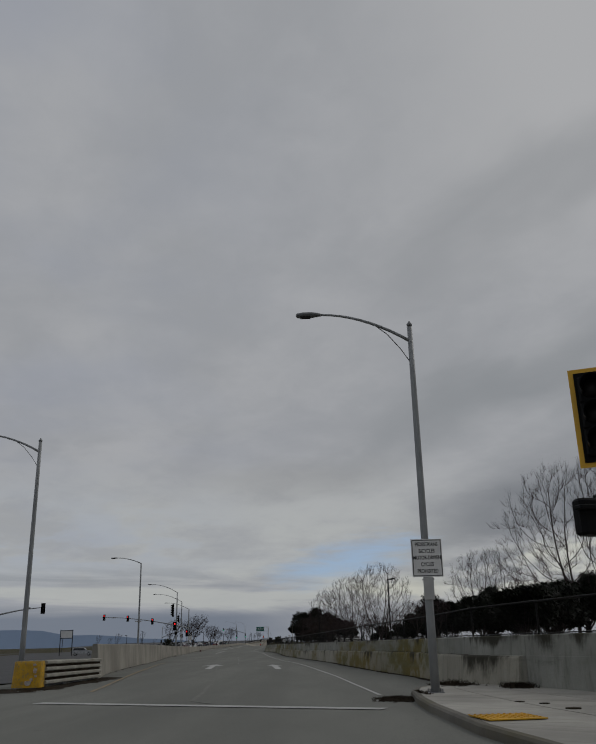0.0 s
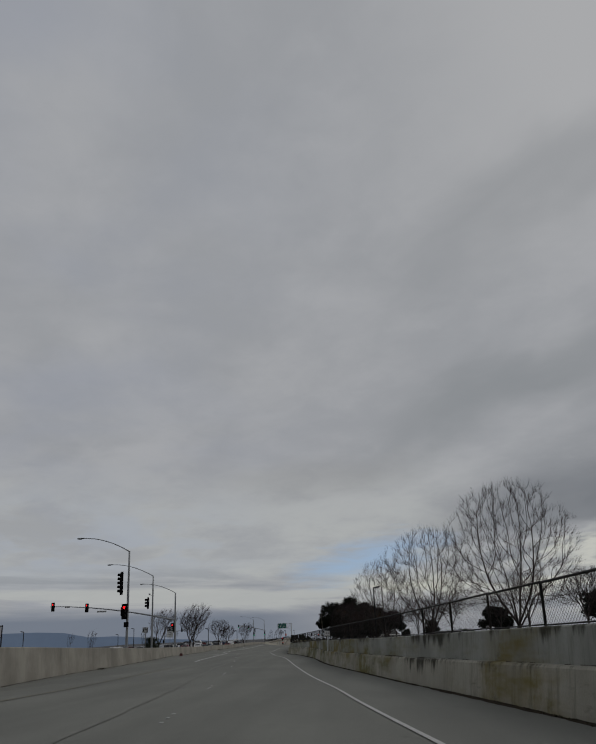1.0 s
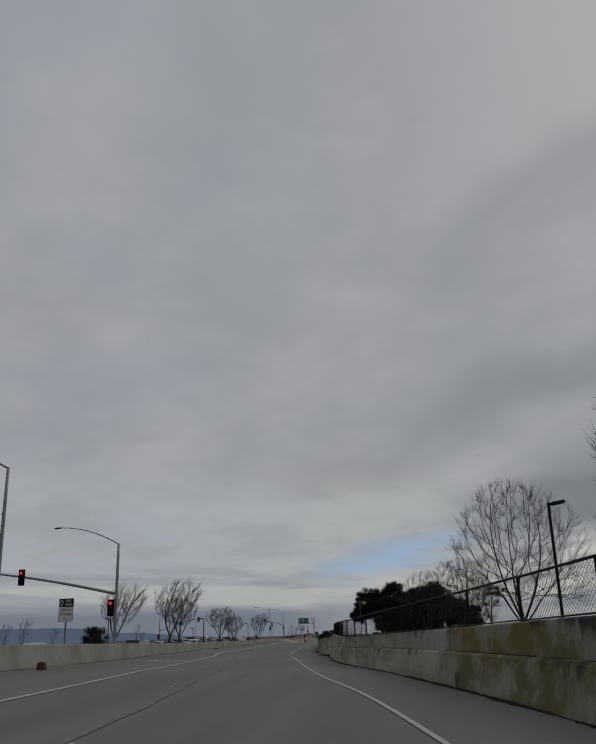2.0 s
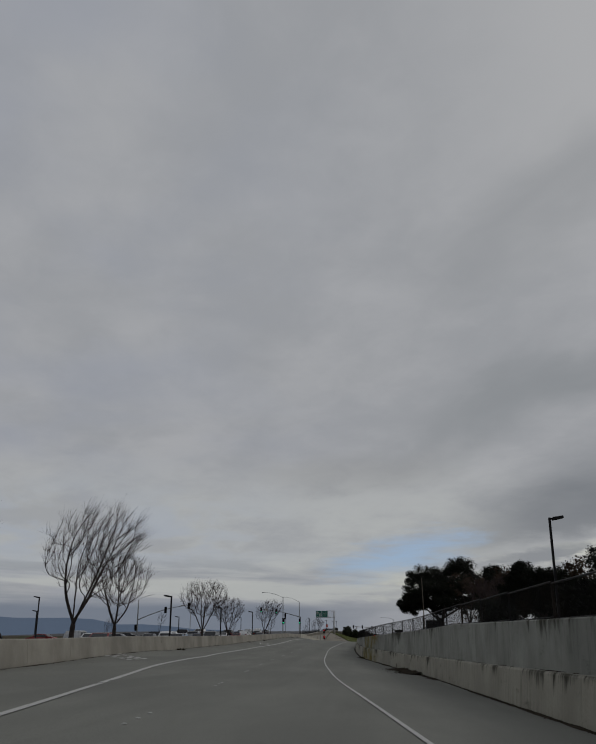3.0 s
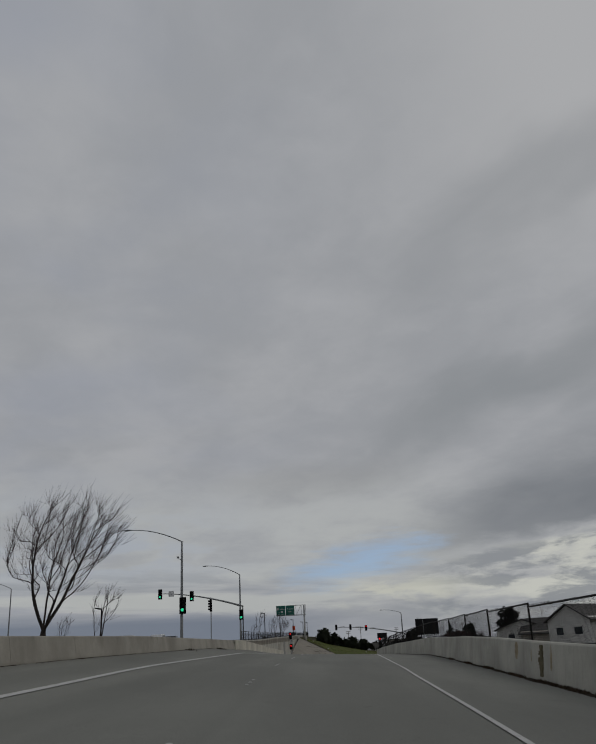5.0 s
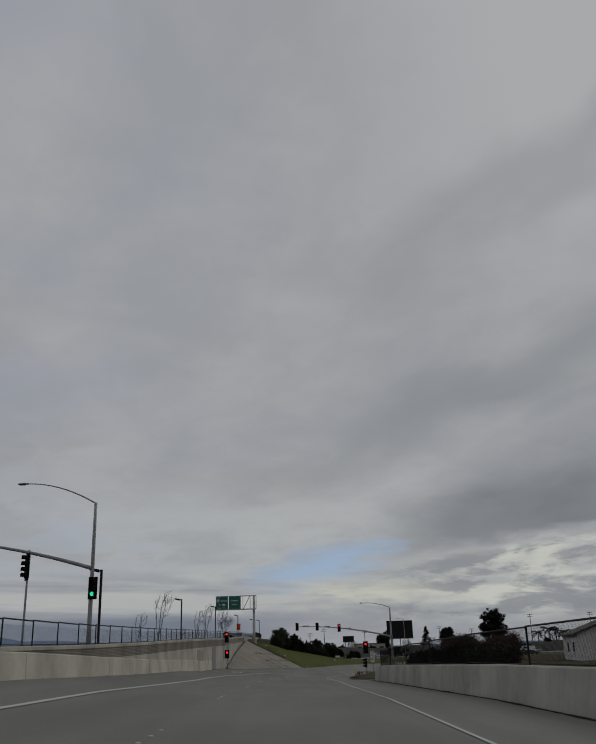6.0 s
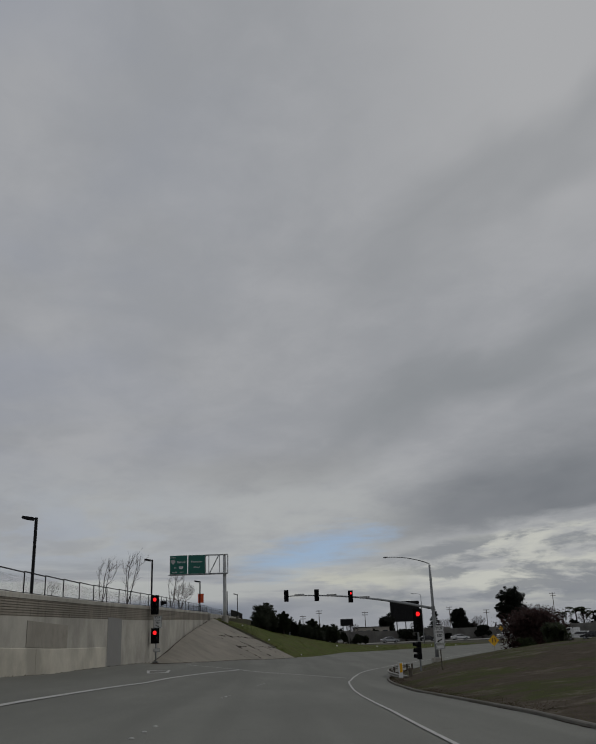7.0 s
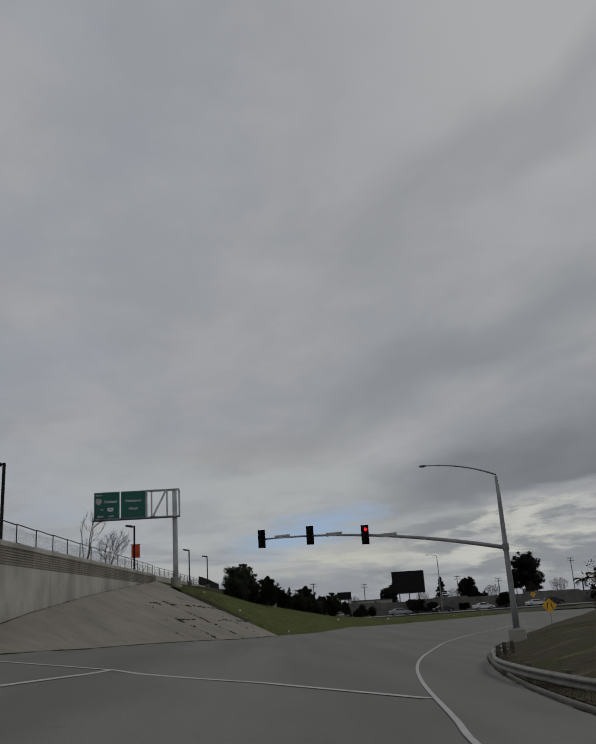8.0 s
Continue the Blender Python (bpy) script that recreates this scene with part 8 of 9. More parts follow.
def house(x, y, z, w, d, wall_h, roof_h, turn, walls, label):
    """A gabled one-storey house whose gable faces local -y."""
    h = thing("house", label, "house", (x, y, z), turn, "houses")
    part("wall", Geo().prism([(-w / 2, 0), (w / 2, 0), (w / 2, wall_h), (0, wall_h + roof_h * 0.93), (-w / 2, wall_h)], 0, d), walls, h)
    for s in (-1, 1):
        part("roof", Geo().prism([(s * (w / 2 + 0.4), wall_h - roof_h * 0.8 / (w / 2)), (s * (w / 2 + 0.4), wall_h + 0.16 - roof_h * 0.8 / (w / 2)), (0, wall_h + roof_h + 0.14), (0, wall_h + roof_h)], -0.4, d + 0.4), ROOF, h, "dark shingle roof")
    for wx, wz, ww, wh in ((-w * 0.22, wall_h * 0.55, 1.2, 1.1), (w * 0.22, wall_h * 0.55, 1.4, 1.1)):
        win = part("window", Geo().box((wx, -0.02, wz), (ww, 0.06, wh), 0.01), STUCCO, h)
        part("pane", Geo().box((wx, -0.05, wz), (ww * 0.84, 0.03, wh * 0.82)), WINDOW, win)
    for wy in (d * 0.25, d * 0.6):
        win = part("window", Geo().box((-w / 2 - 0.02, wy, wall_h * 0.55), (0.06, 1.3, 1.1), 0.01), STUCCO, h)
        part("pane", Geo().box((-w / 2 - 0.05, wy, wall_h * 0.55), (0.03, 1.1, 0.9)), WINDOW, win)
    return h


house(12.2, 422.5, 1.3, 6.4, 18.0, 3.4, 1.7, radians(-52), STUCCO, "pale stucco house with a dark gabled roof")
house(14.4, 457.0, 1.3, 8.4, 12.0, 3.0, 1.4, radians(-12), STUCCO, "low white house with a shallow gable")
house(28.0, 452.0, 0.4, 9.0, 14.0, 3.2, 2.2, radians(60), STUCCO_TAN, "tan house with a dark roof")
house(52.0, 420.0, 0.0, 9.0, 14.0, 3.2, 2.2, radians(40), STUCCO_TAN, "tan house with a dark roof")

s = thing("red_canopy", "red peaked canopy on thin posts among the trees", "canopy", (17.2, 100.7, 0.4))
part("cover", Geo().loft([[(-2.0, -2.0, 1.9), (2.0, -2.0, 1.9), (2.0, 2.0, 1.9), (-2.0, 2.0, 1.9)], [(-1.9, -1.9, 2.05), (1.9, -1.9, 2.05), (1.9, 1.9, 2.05), (-1.9, 1.9, 2.05)], [(-0.1, -0.1, 2.45), (0.1, -0.1, 2.45), (0.1, 0.1, 2.45), (-0.1, 0.1, 2.45)]]), RED_ROOF, s)
for x in (-1.8, 1.8):
    for y in (-1.8, 1.8):
        part("post", Geo().tube([(x, y, -0.2), (x, y, 1.95)], 0.04, 6), GALV_DARK, s)


def block(x, y, z, w, d, h, label, floors, bays, mat, turn=0.0):
    b = thing("building", label, "building", (x, y, z), turn, "far buildings")
    part("wall", Geo().box((0, d / 2, h / 2), (w, d, h), 0.05), mat, b)
    part("roof", Geo().box((0, d / 2, h + 0.12), (w + 0.4, d + 0.4, 0.3), 0.05), ROOF, b)
    for f in range(floors):
        for k in range(bays):
            win = part("window", Geo().box((-w / 2 + w * (k + 0.5) / bays, -0.02, h * (f + 0.55) / floors), (w / bays * 0.62, 0.08, h / floors * 0.45)), GALV_DARK, b)
            part("pane", Geo().box((-w / 2 + w * (k + 0.5) / bays, -0.07, h * (f + 0.55) / floors), (w / bays * 0.54, 0.04, h / floors * 0.37)), WINDOW, win)


block(24, 775, 1.5, 14, 12, 5.0, "low grey building beyond the sound wall", 1, 4, STUCCO_TAN)

# billboards beyond the freeway, seen from behind


def billboard(x, y, z, w, h, clear, label):
    s = thing("billboard", label, "billboard", (x, y, z), group="billboards")
    part("panel", Geo().box((0, 0, clear + h / 2), (w, 0.5, h), 0.05), BLACK, s)
    g = Geo()
    for k in range(6):
        g.box((-w / 2 + w * (k + 0.5) / 6, -0.32, clear + h / 2), (0.10, 0.14, h - 0.3))
    part("frame", g, BLACK, s)
    for k in (-0.3, 0, 0.3):
        part("post", Geo().tube([(w * k, 0.2, 0), (w * k, 0.2, clear + 0.3)], 0.22, 8), GALV_DARK, s)
    part("walkway", Geo().box((0, -0.8, clear - 0.1), (w, 0.9, 0.1)), GALV_DARK, s)


billboard(41.5, 797, 1.5, 13.0, 8.6, 7.2, "dark billboard on steel posts seen from behind")
billboard(15.7, 800, 1.5, 5.6, 2.9, 6.3, "small billboard beyond the freeway")
BIGCON = conifer("tall dark conifer beyond the freeway", 66, 20.0, 12.0, LEAF)
first(BIGCON, 55.0, 800, 2.0, 1.0, 0.62)
ROUND = leafy_tree("tall dense dark tree beyond the freeway", 77, 21.0, 15.5, 2.5, LEAF, clumps=330, leaves=70, size=0.28)
first(ROUND, 86.5, 788, 2.0, 0.3, 1.0)
place(ROUND, 66.0, 800, 2.0, 2.0, 0.6, "narrow brownish tree beyond the freeway")
BIGOAK = leafy_tree("large dark tree beyond the sound wall", 71, 15.0, 11.0, 3.0, LEAF, clumps=240, leaves=60, size=0.24, full=1.35)
first(BIGOAK, 31.0, 780, 1.5, 0.0, 0.72)
for x, y, size in ((2, 740, 0.5), (8, 745, 0.45), (22, 750, 0.4), (66, 790, 0.66), (72, 800, 0.6), (110, 780, 0.55), (128, 800, 0.7), (150, 790, 0.6), (-6, 735, 0.5), (100, 720, 0.4), (95, 700, 0.42), (140, 720, 0.6), (175, 760, 0.8), (-25, 745, 0.6), (-40, 750, 0.7)):
    place(BIGOAK, x, y, 1.5, x * 0.7, size)
for x, y, size in ((48, 745, 0.9), (62, 750, 1.0), (78, 755, 0.9), (84, 745, 1.1), (104, 750, 1.0), (12, 735, 0.8), (36, 740, 0.8)):
    place(VASE, x, y, 1.5, x, size, "bare tree behind the sound wall")


def palm(label, seed, height, spread):
    """Bare trunk with a head of drooping feathered fronds."""
    rnd = random.Random(seed)
    t = thing("palm", label, "palm tree", group="palms")
    part("trunk", Geo().tube([(0, 0, -0.3), (0.1, 0, height * 0.5), (0.0, 0, height)], [0.35, 0.27, 0.25], 8), BARK, t)
    for k in range(22):
        a, up = rnd.uniform(0, 6.283), rnd.uniform(-0.5, 1.1)
        d = Vector((math.cos(a), math.sin(a), 0))
        pts = [Vector((0, 0, height)) + d * spread * s * math.cos(up * (1 - s)) + Vector((0, 0, spread * (math.sin(up) * s - 0.55 * s * s))) for s in (0, 0.25, 0.5, 0.75, 1.0)]
        g = Geo().tube(pts, [0.06, 0.05, 0.04, 0.03, 0.015], 4)
        side = Vector((-d.y, d.x, 0))
        for i in range(4):
            for j in range(4):
                p = pts[i].lerp(pts[i + 1], j / 4)
                for s in (-1, 1):
                    tip = p + side * s * spread * 0.24 + (pts[i + 1] - pts[i]) * 0.4 - Vector((0, 0, spread * 0.14))
                    g.face(p, p + (pts[i + 1] - pts[i]) * 0.2, tip)
        part("frond", g, LEAF_MID, t)
    return t


PALM = palm("tall palm with drooping fronds beyond the freeway", 51, 8.5, 3.6)
first(PALM, 111.5, 780, 1.5, 0.0, 1.1)
place(PALM, 115.4, 782, 1.5, 1.2, 0.95)
place(PALM, 119.2, 780, 1.5, 2.4, 0.85)
place(PALM, 107.6, 785, 1.5, 3.4, 0.85)


def utility(x, y, h, label="wooden utility pole with cross-arms"):
    s = thing("utility_pole", label, "pole", (x, y, 1.5), group="utility poles")
    part("shaft", Geo().tube([(0, 0, 0), (0, 0, h)], [0.2, 0.13], 8), WOOD, s)
    for k in (0.4, 1.4):
        part("cross_arm", Geo().box((0, 0, h - k), (2.6, 0.14, 0.16)), WOOD, s)
        for q in (-1.1, -0.5, 0.5, 1.1):
            part("insulator", Geo().tube([(q, 0, h - k + 0.08), (q, 0, h - k + 0.3)], 0.06, 6), GALV_DARK, s)


for x, y, h in ((24, 800, 12), (3, 790, 13), (62, 800, 13), (76, 790, 11), (106, 790, 17), (125, 760, 16), (-4, 790, 11), (40, 830, 12), (92, 820, 12), (-15, 800, 12)):
    utility(x, y, h)
s = thing("street_lamp", "tall bare light pole at the freeway edge", "street lamp", fw(78, -16), group="street lamps")
pole_part(s, 0, 0, -0.3, 11.0, 0.11, 0.07)
part("arm", Geo().tube(arm_points(0, 0, 10.95, -1.6, 0, 11.3, 2), 0.04, 6), GALV, s)
cobra(s, -1.6, 0, 11.3, -1, 0)
s = thing("street_lamp", "tall light pole behind the sound wall", "street lamp", fw(165, 28), group="street lamps")
pole_part(s, 0, 0, -0.3, 12.5, 0.12, 0.08)
part("arm", Geo().tube(arm_points(0, 0, 12.4, 2.6, 0, 13.0, 2), 0.05, 6), GALV, s)
cobra(s, 2.6, 0, 13.0, 1, 0)

# distant hills; their haze is put in as a faint blue glow
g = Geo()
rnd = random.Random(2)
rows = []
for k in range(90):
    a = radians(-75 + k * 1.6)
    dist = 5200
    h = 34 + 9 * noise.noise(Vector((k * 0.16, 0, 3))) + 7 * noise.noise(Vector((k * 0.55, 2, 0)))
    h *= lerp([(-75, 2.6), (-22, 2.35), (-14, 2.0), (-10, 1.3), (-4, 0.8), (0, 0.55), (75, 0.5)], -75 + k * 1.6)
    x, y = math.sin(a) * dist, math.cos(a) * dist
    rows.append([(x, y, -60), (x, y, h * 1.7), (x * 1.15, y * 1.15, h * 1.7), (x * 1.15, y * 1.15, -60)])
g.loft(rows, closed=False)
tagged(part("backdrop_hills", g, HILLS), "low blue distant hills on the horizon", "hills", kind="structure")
# the built-up distance: a low broken line of trees and roofs
g = Geo()
for k in range(170):
    a = radians(-60 + k * 0.72 + rnd.uniform(-0.2, 0.2))
    dist = rnd.uniform(900, 1600)
    w, h = rnd.uniform(10, 40), rnd.uniform(3, 9)
    g.box((math.sin(a) * dist, 200 + math.cos(a) * dist, h / 2 - 1.5), (w, 8, h + 1), 1.2, -a)
tagged(part("distant_roofs", g, LEAF_MID), "far low line of trees and roofs", "distance", kind="stuff")

# ---------------------------------------------------------------- banner, boxes, weeds and litter
s = thing("banner", "red street banner hung from a lamp post", "banner", (-27.35, 541.0, 7.85))
part("cloth", Geo().loft([[(0.1, -0.02, 0.0), (0.85, -0.02, 0.02), (0.85, 0.0, 0.02), (0.1, 0.0, 0.0)], [(0.1, -0.05, 0.55), (0.85, -0.06, 0.57), (0.85, -0.04, 0.57), (0.1, -0.03, 0.55)], [(0.1, -0.02, 1.13), (0.85, -0.02, 1.13), (0.85, 0.0, 1.13), (0.1, 0.0, 1.13)]]), RED_CLOTH, s)
part("rod", Geo().tube([(0, 0, 1.14), (0.9, 0, 1.14)], 0.02, 6).tube([(0, 0, 0.0), (0.9, 0, 0.0)], 0.02, 6), BLACK, s)
bx = left_x(157.2) + 1.0
s = thing("drum_remnant", "dark red broken plastic barrier piece on the shoulder", "litter", (bx, 157.2, road_z(bx, 157.2)))
part("body", Geo().loft([[(x * w, y * w, z) for x, y in ((-0.17, -0.13), (0.17, -0.13), (0.17, 0.13), (-0.17, 0.13))] for w, z in ((1.0, 0.0), (0.88, 0.2), (0.8, 0.26), (0.55, 0.29))]), RED_BOX, s)
for y in (145.6, 253.0):
    s = thing("drain_pipe", "rusty pipe bracket at the foot of the wall", "pipe", (right_x(y) - 0.03, y, road_z(right_x(y), y)), group="pipe brackets")
    part("pipe", Geo().tube([(-0.05, 0, 0.0), (-0.05, 0, 0.30), (-0.03, 0.06, 0.33), (0.0, 0.5, 0.33)], 0.025, 6), WOOD, s)


def weeds(x0, y0, length, width, count, seed, name="weeds", label="dark weeds and litter along the wall foot", along=None, tall=0.16, mat=None):
    """Blades and crumbs along the foot of a wall."""
    rnd = random.Random(seed)
    g = Geo()
    for _ in range(count):
        y = y0 + rnd.uniform(0, length)
        x = (along(y) if along else x0) - abs(rnd.gauss(0, width)) * (1 if along is right_x or along is None else -1)
        z = road_z(x, y)
        if rnd.random() < 0.55:
            for b in range(3):
                a, h = rnd.uniform(0, 6.28), tall * rnd.uniform(0.3, 1.2)
                dx, dy = math.cos(a), math.sin(a)
                g.face((x - dy * 0.015, y + dx * 0.015, z), (x + dy * 0.015, y - dx * 0.015, z), (x + dx * h * 0.6, y + dy * h * 0.6, z + h))
        else:
            r = rnd.uniform(0.006, 0.018)
            g.box((x, y, z + r * 0.3), (r * 2.6, r * 1.6, r * 0.7), r * 0.2, rnd.uniform(0, 3))
    tagged(part(name, g, mat or WEED), label, "weeds", kind="stuff")


def soil_strip(name, label, y0, y1, foot, sign, wide, seed, height=0.05, step=0.35, keep=0.0, z_of=None):
    """A wedge of soil of uneven width against a wall; sign: -1 lies on the lower-x side."""
    g, row, shift = Geo(), [], seed * 7.3
    for y in stations(y0, y1, step):
        k = 0.5 + 0.5 * noise.noise(Vector((y * 0.35, shift, 0))) + 0.45 * noise.noise(Vector((y * 1.7, shift, 3)))
        w = wide * max(0.0, k - keep) * 1.3
        if w < 0.015:
            if len(row) > 2:
                g.loft(row, closed=False)
            row = []
            continue
        x = foot(y)
        z = z_of if z_of else road_z
        h = height * min(1.0, w / wide) * (0.6 + 0.6 * abs(noise.noise(Vector((y * 2.3, shift, 9)))))
        row.append([(x - sign * 0.015, y, z(x, y) + h), (x + sign * w * 0.45, y, z(x + sign * w * 0.45, y) + h * 0.55), (x + sign * w, y, z(x + sign * w, y) + 0.003)])
    if len(row) > 2:
        g.loft(row, closed=False)
    tagged(part(name, g, DEBRIS, smooth=True), label, "soil", kind="stuff")


def ledge_z(x, y):
    return road_z(right_x(y), y) + lerp([(8, 0.93), (40, 0.98), (60, 0.88), (145, 0.84), (160, 0.75), (200, 0.95), (228, 1.05), (260, 1.12), (300, 1.1), (318, 1.02)], y) + 0.004


soil_strip("soil_strip", "dark damp soil washed against the wall foot", 27, 230, lambda y: right_x(y), -1, 0.15, 1, 0.05, keep=-0.05)
soil_strip("soil_strip", "dark damp soil washed against the wall foot", 230, 260, lambda y: right_x(y), -1, 0.45, 2, 0.06)
soil_strip("litter_heap", "lumpy dark heap of soil and leaves by the wall", 239, 250.5, lambda y: right_x(y), -1, 1.35, 12, 0.22, step=0.14, keep=-0.1)
soil_strip("soil_strip", "dark damp soil washed against the wall foot", 260, 318, lambda y: right_x(y), -1, 0.26, 3, 0.07)
soil_strip("soil_strip", "dark damp soil washed against the wall foot", 318, 444, lambda y: right_x(y), -1, 0.24, 13, 0.05)
soil_strip("soil_strip", "brown dirt and leaves under the crash cushion", 29.3, 40, lambda y: -9.5 + (y - 29.3) * 0.02, 1, 0.7, 10, 0.06, keep=-0.3)
soil_strip("soil_strip", "brown dirt and leaves before the crash cushion", 27.2, 30.2, lambda y: -12.6, 1, 2.9, 11, 0.03, keep=-0.5)
weeds(0, 28.2, 10.0, 0.26, 1500, 72, along=lambda y: -9.5 + 0.012 * (y - 28.2), tall=0.05, label="brown dirt and dead leaves along the crash cushion", name="litter", mat=SOIL_BROWN)
weeds(0, 27.4, 2.2, 1.1, 900, 73, along=lambda y: -12.4, tall=0.05, label="brown dirt and dead leaves before the crash cushion", name="litter", mat=SOIL_BROWN)
soil_strip("soil_strip", "thin dirt washed against the barrier foot", 46, 392, lambda y: left_x(y), 1, 0.16, 4, 0.03, keep=0.25)
soil_strip("soil_strip", "thin dirt along the retaining wall foot", 392, 486, lambda y: left_x(y), 1, 0.10, 5, 0.02, keep=0.3)
soil_strip("soil_strip", "dirt and moss collected on the wall ledge", 27, 317, lambda y: right_x(y) + 0.26, -1, 0.12, 6, 0.035, keep=0.15, z_of=ledge_z)
soil_strip("soil_strip", "dark soil and leaves along the island kerb", 446, 512, lambda y: right_x(y) + 0.02, -1, 0.16, 7, 0.03, keep=0.2)
# thin dark strip that draws the crease where the slope meets the wall
soil_strip("soil_strip", "dark dirt in the joint between wall and slope", 490, 543, lambda y: slope_top((y - 488) / 56.5).x, 1, 0.06, 9, 0.02, keep=0.0, z_of=lambda x, y: slope_top((y - 488) / 56.5).z + 0.02 - 0.3 * (x - slope_top((y - 488) / 56.5).x))
soil_strip("soil_strip", "dirt line along the toe of the paved slope", 489, 536, lambda y: lerp(TOE, y) + 0.02, 1, 0.20, 8, 0.05, keep=0.1)
weeds(0, 28, 110, 0.05, 1800, 61, along=right_x, tall=0.045)
weeds(0, 140, 175, 0.05, 1700, 62, along=right_x, tall=0.05)
weeds(0, 276.5, 4.0, 0.20, 520, 74, along=right_x, tall=0.14, label="clump of dead weeds and soil at the wall foot")
weeds(0, 318, 126, 0.10, 500, 63, along=right_x, tall=0.05)
for k, y0 in enumerate((330.5, 333.4, 336, 340.2, 346, 352.5, 361)):
    weeds(0, y0 - 0.4, 2.4, 0.08, 260, 110 + k, along=right_x, tall=0.085, mat=SOIL_BROWN, label="clump of dry weeds at the barrier foot")
weeds(0, 40, 18, 0.20, 200, 70, along=right_x, tall=0.03, label="leaf litter drifted on the shoulder", name="litter", mat=DEBRIS)
weeds(0, 238, 13, 0.7, 1400, 71, along=right_x, tall=0.06, label="dark heap of leaf litter by the wall", name="litter", mat=DEBRIS)
weeds(0, 44, 340, 0.07, 900, 64, along=left_x, tall=0.035, label="thin dirt and weeds along the barrier foot", name="dirt_line", mat=DEBRIS)
weeds(0, 392, 100, 0.06, 500, 65, along=left_x, tall=0.06, label="thin dirt along the retaining wall foot", name="dirt_line", mat=DEBRIS)
for k, (y0, n) in enumerate(((252, 120), (317, 90), (366, 80), (380, 120), (300, 60), (120, 60))):
    weeds(0, y0, 2.2, 0.22, n, 80 + k, along=left_x, tall=0.12, label="small dark clump of litter by the barrier", name="litter", mat=DEBRIS)
rnd = random.Random(77)
g = Geo()
for _ in range(120):
    u, v = rnd.choice((0.77, 0.77, 0.90, 0.665)) + rnd.gauss(0, 0.003), rnd.choice((0.08, 0.22, 0.35, 0.62)) + rnd.gauss(0, 0.03)
    if rnd.random() < 0.5:
        u = rnd.choice((0.70, 0.88, 0.97)) + rnd.gauss(0, 0.02)
        v = rnd.choice((joint_low, joint_high))(u) + rnd.gauss(0, 0.006)
    u = min(u, 0.995)
    x, y, z = slope_point(u, min(max(v, 0.01), 0.99), 0.02)
    for b in range(5):
        a, h = rnd.uniform(0, 6.28), rnd.uniform(0.05, 0.12)
        g.face((x - 0.03, y, z), (x + 0.03, y, z), (x + math.cos(a) * h, y + math.sin(a) * h, z + h * 0.8))
tagged(part("joint_weeds", g, WEED), "weeds growing from the slope paving joints", "weeds", kind="stuff")


def grass_blades(name, label, pick, count, seed, mat, h0, h1):
    rnd = random.Random(seed)
    g = Geo()
    for _ in range(count):
        x, y, z = pick(rnd)
        for b in range(3):
            a, h = rnd.uniform(0, 6.28), rnd.uniform(h0, h1)
            g.face((x - 0.012, y, z - 0.02), (x + 0.012, y, z - 0.02), (x + math.cos(a) * h * 0.5, y + math.sin(a) * h * 0.5, z + h))
    tagged(part(name, g, mat), label, "grass", kind="stuff")


def pick_slope(rnd):
    k = rnd.random() ** 1.5 * (len(CREST) - 2)
    i = int(k)
    a, b = FOOT[i].lerp(FOOT[i + 1], k - i), CREST[i].lerp(CREST[i + 1], k - i)
    v = rnd.random()
    p = a + (b - a) * v
    return p.x, p.y, p.z + 0.06 * (b.z - a.z) * math.sin(math.pi * v)


def pick_island(rnd):
    y = rnd.uniform(445, 540)
    x = right_x(y) + 0.3 + 14 * rnd.random() ** 1.4
    return x, y, side_ground(x, y)


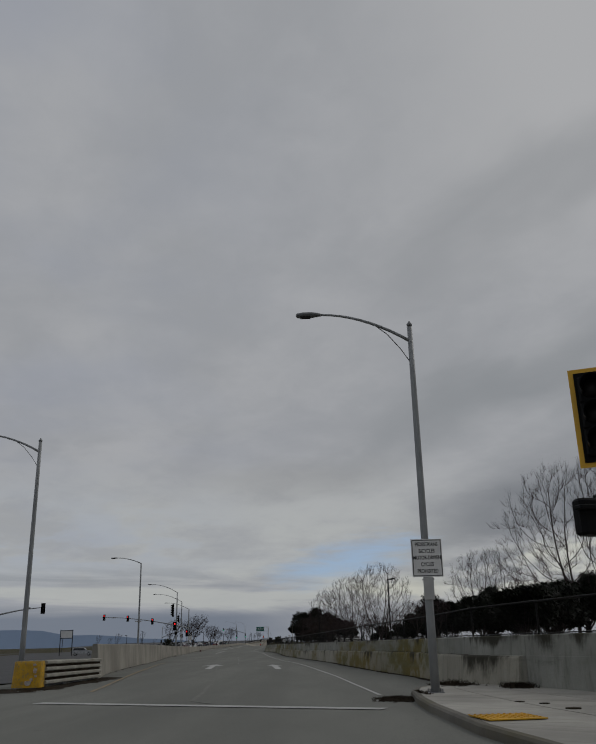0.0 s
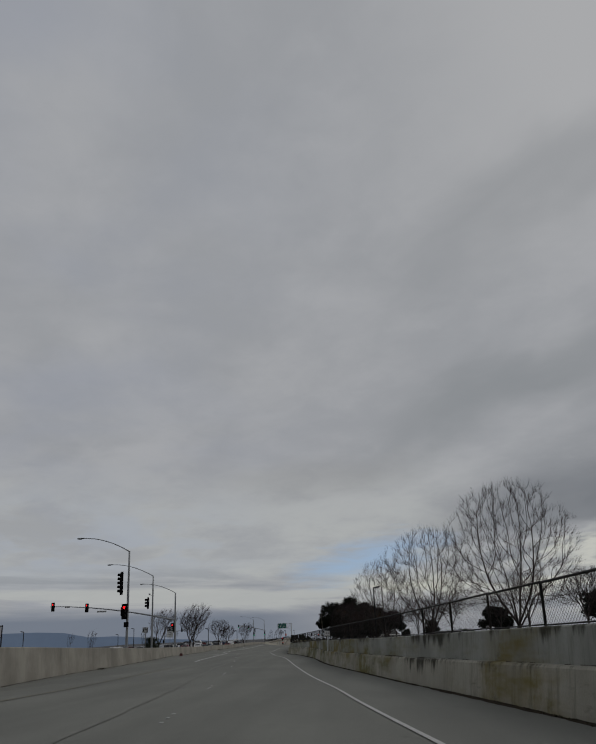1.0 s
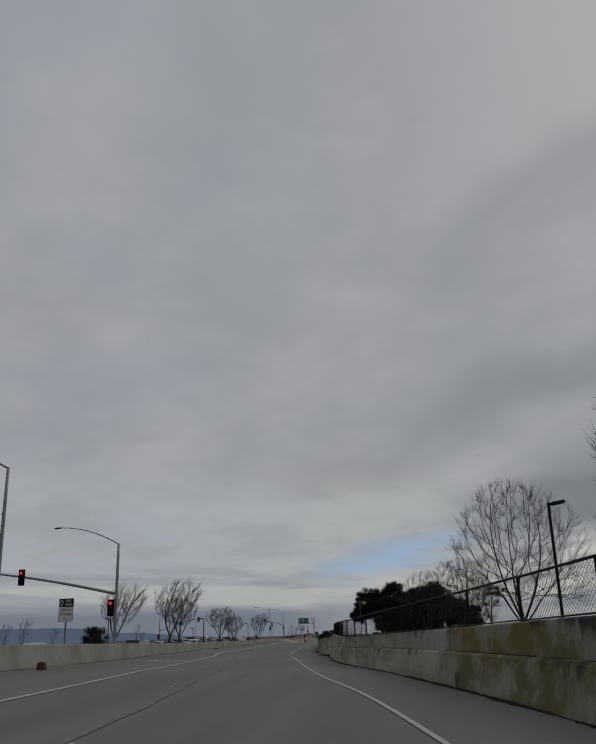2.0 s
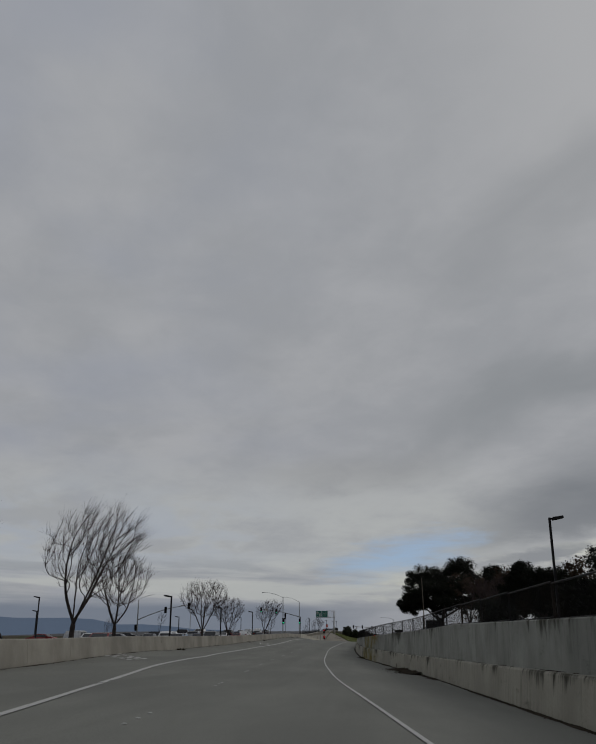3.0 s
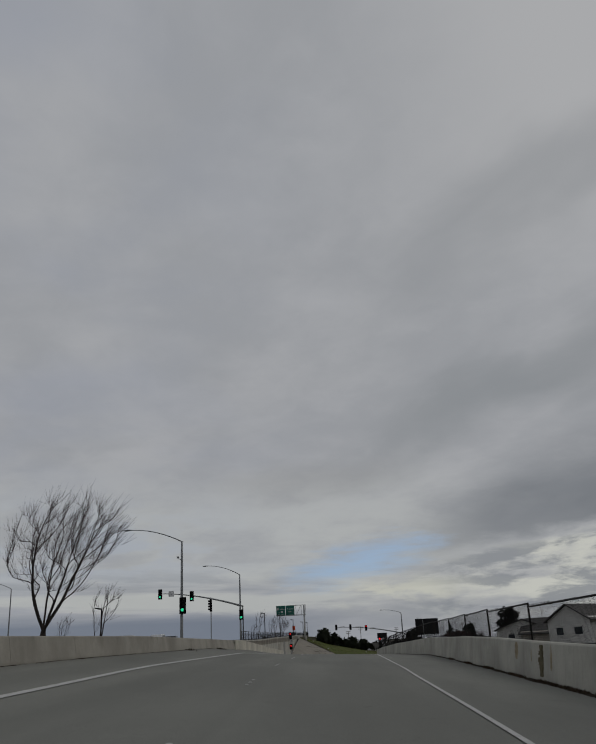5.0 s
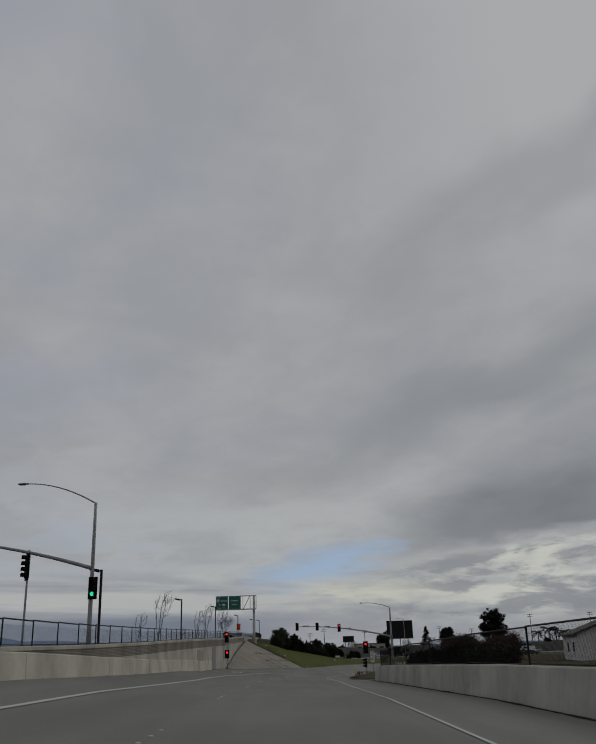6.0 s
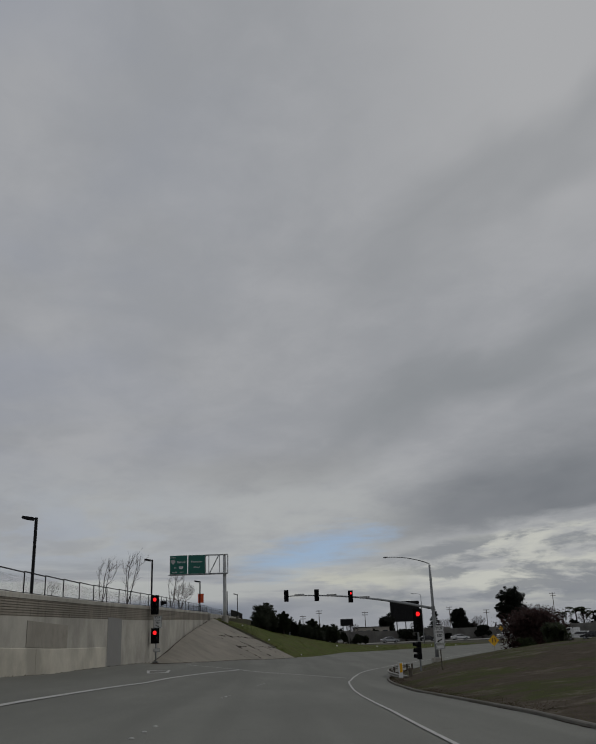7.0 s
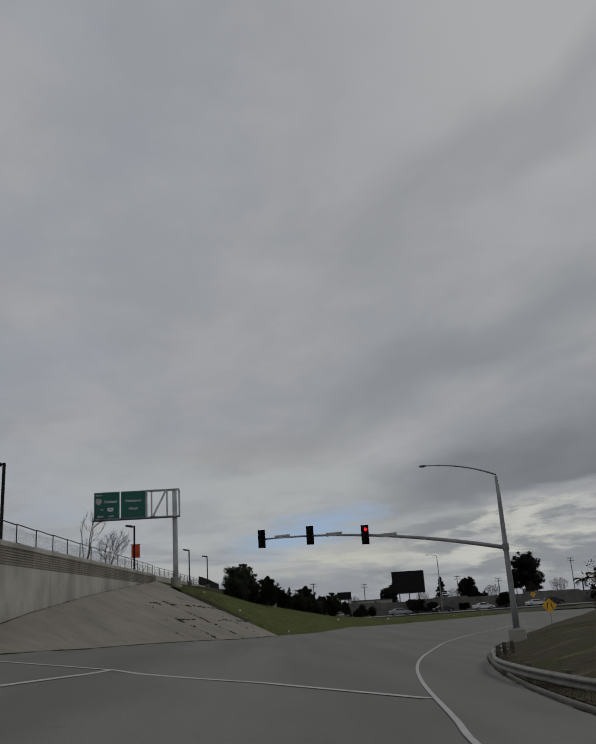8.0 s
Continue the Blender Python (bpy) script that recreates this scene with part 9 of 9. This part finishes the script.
grass_blades("grass", "tufts of green grass on the embankment", pick_slope, 12000, 90, GRASS, 0.025, 0.075)
grass_blades("grass", "thin tufts of winter grass on the island", pick_island, 16000, 91, TUFT, 0.006, 0.022)


def pick_edge(rnd):
    y = rnd.uniform(450, 512)
    x = right_x(y) + 0.12 + abs(rnd.gauss(0, 0.5))
    return x, y, side_ground(x, y)


grass_blades("dead_leaves", "dead leaves and twigs drifted inside the kerb", pick_edge, 3500, 92, SOIL_BROWN, 0.01, 0.032)
rnd = random.Random(93)
for k in range(8):
    x, y, z = pick_slope(rnd)
    s = thing("litter_scrap", "crumpled white paper litter on the grass", "litter", (x, y, z + 0.03), rnd.uniform(0, 3), "litter scraps")
    r = rnd.uniform(0.08, 0.2)
    part("sheet", Geo().loft([[(-r, -r * 0.6, 0), (r, -r * 0.5, 0.05), (r * 0.9, r * 0.5, 0.0), (-r * 0.8, r * 0.6, 0.04)], [(-r * 0.9, -r * 0.4, 0.10), (r * 0.7, -r * 0.4, 0.16), (r * 0.8, r * 0.4, 0.08), (-r * 0.7, r * 0.5, 0.13)]]), SIGN_WHITE, s)

for x0, y0, n, spread_, seed in ((2.35, 21.6, 900, 0.26, 101), (5.72, 23.2, 1100, 0.17, 102), (4.4, 25.6, 300, 0.3, 103)):
    rnd = random.Random(seed)
    g = Geo()
    for _ in range(n):
        x, y = x0 + rnd.gauss(0, spread_), y0 + rnd.gauss(0, spread_ * 1.6)
        z = road_z(x, y) + (0.155 if x > 2.8 else 0.0)
        a, h = rnd.uniform(0, 6.28), rnd.uniform(0.03, 0.12 if x0 < 3 else 0.26)
        g.face((x - 0.012, y, z), (x + 0.012, y, z), (x + math.cos(a) * h, y + math.sin(a) * h, z + h * 0.7))
        r = rnd.uniform(0.008, 0.03)
        g.box((x + 0.05, y, z + r * 0.4), (r * 2.4, r * 1.6, r), r * 0.3, a)
    tagged(part("weeds", g, DEBRIS), "dark dead weeds and leaves heaped at the corner", "weeds", kind="stuff")

place(DARK_SHRUB, -35.0, 215.0, 0.1, 0.9, 0.85, "small dark evergreen tree beside the frontage road")
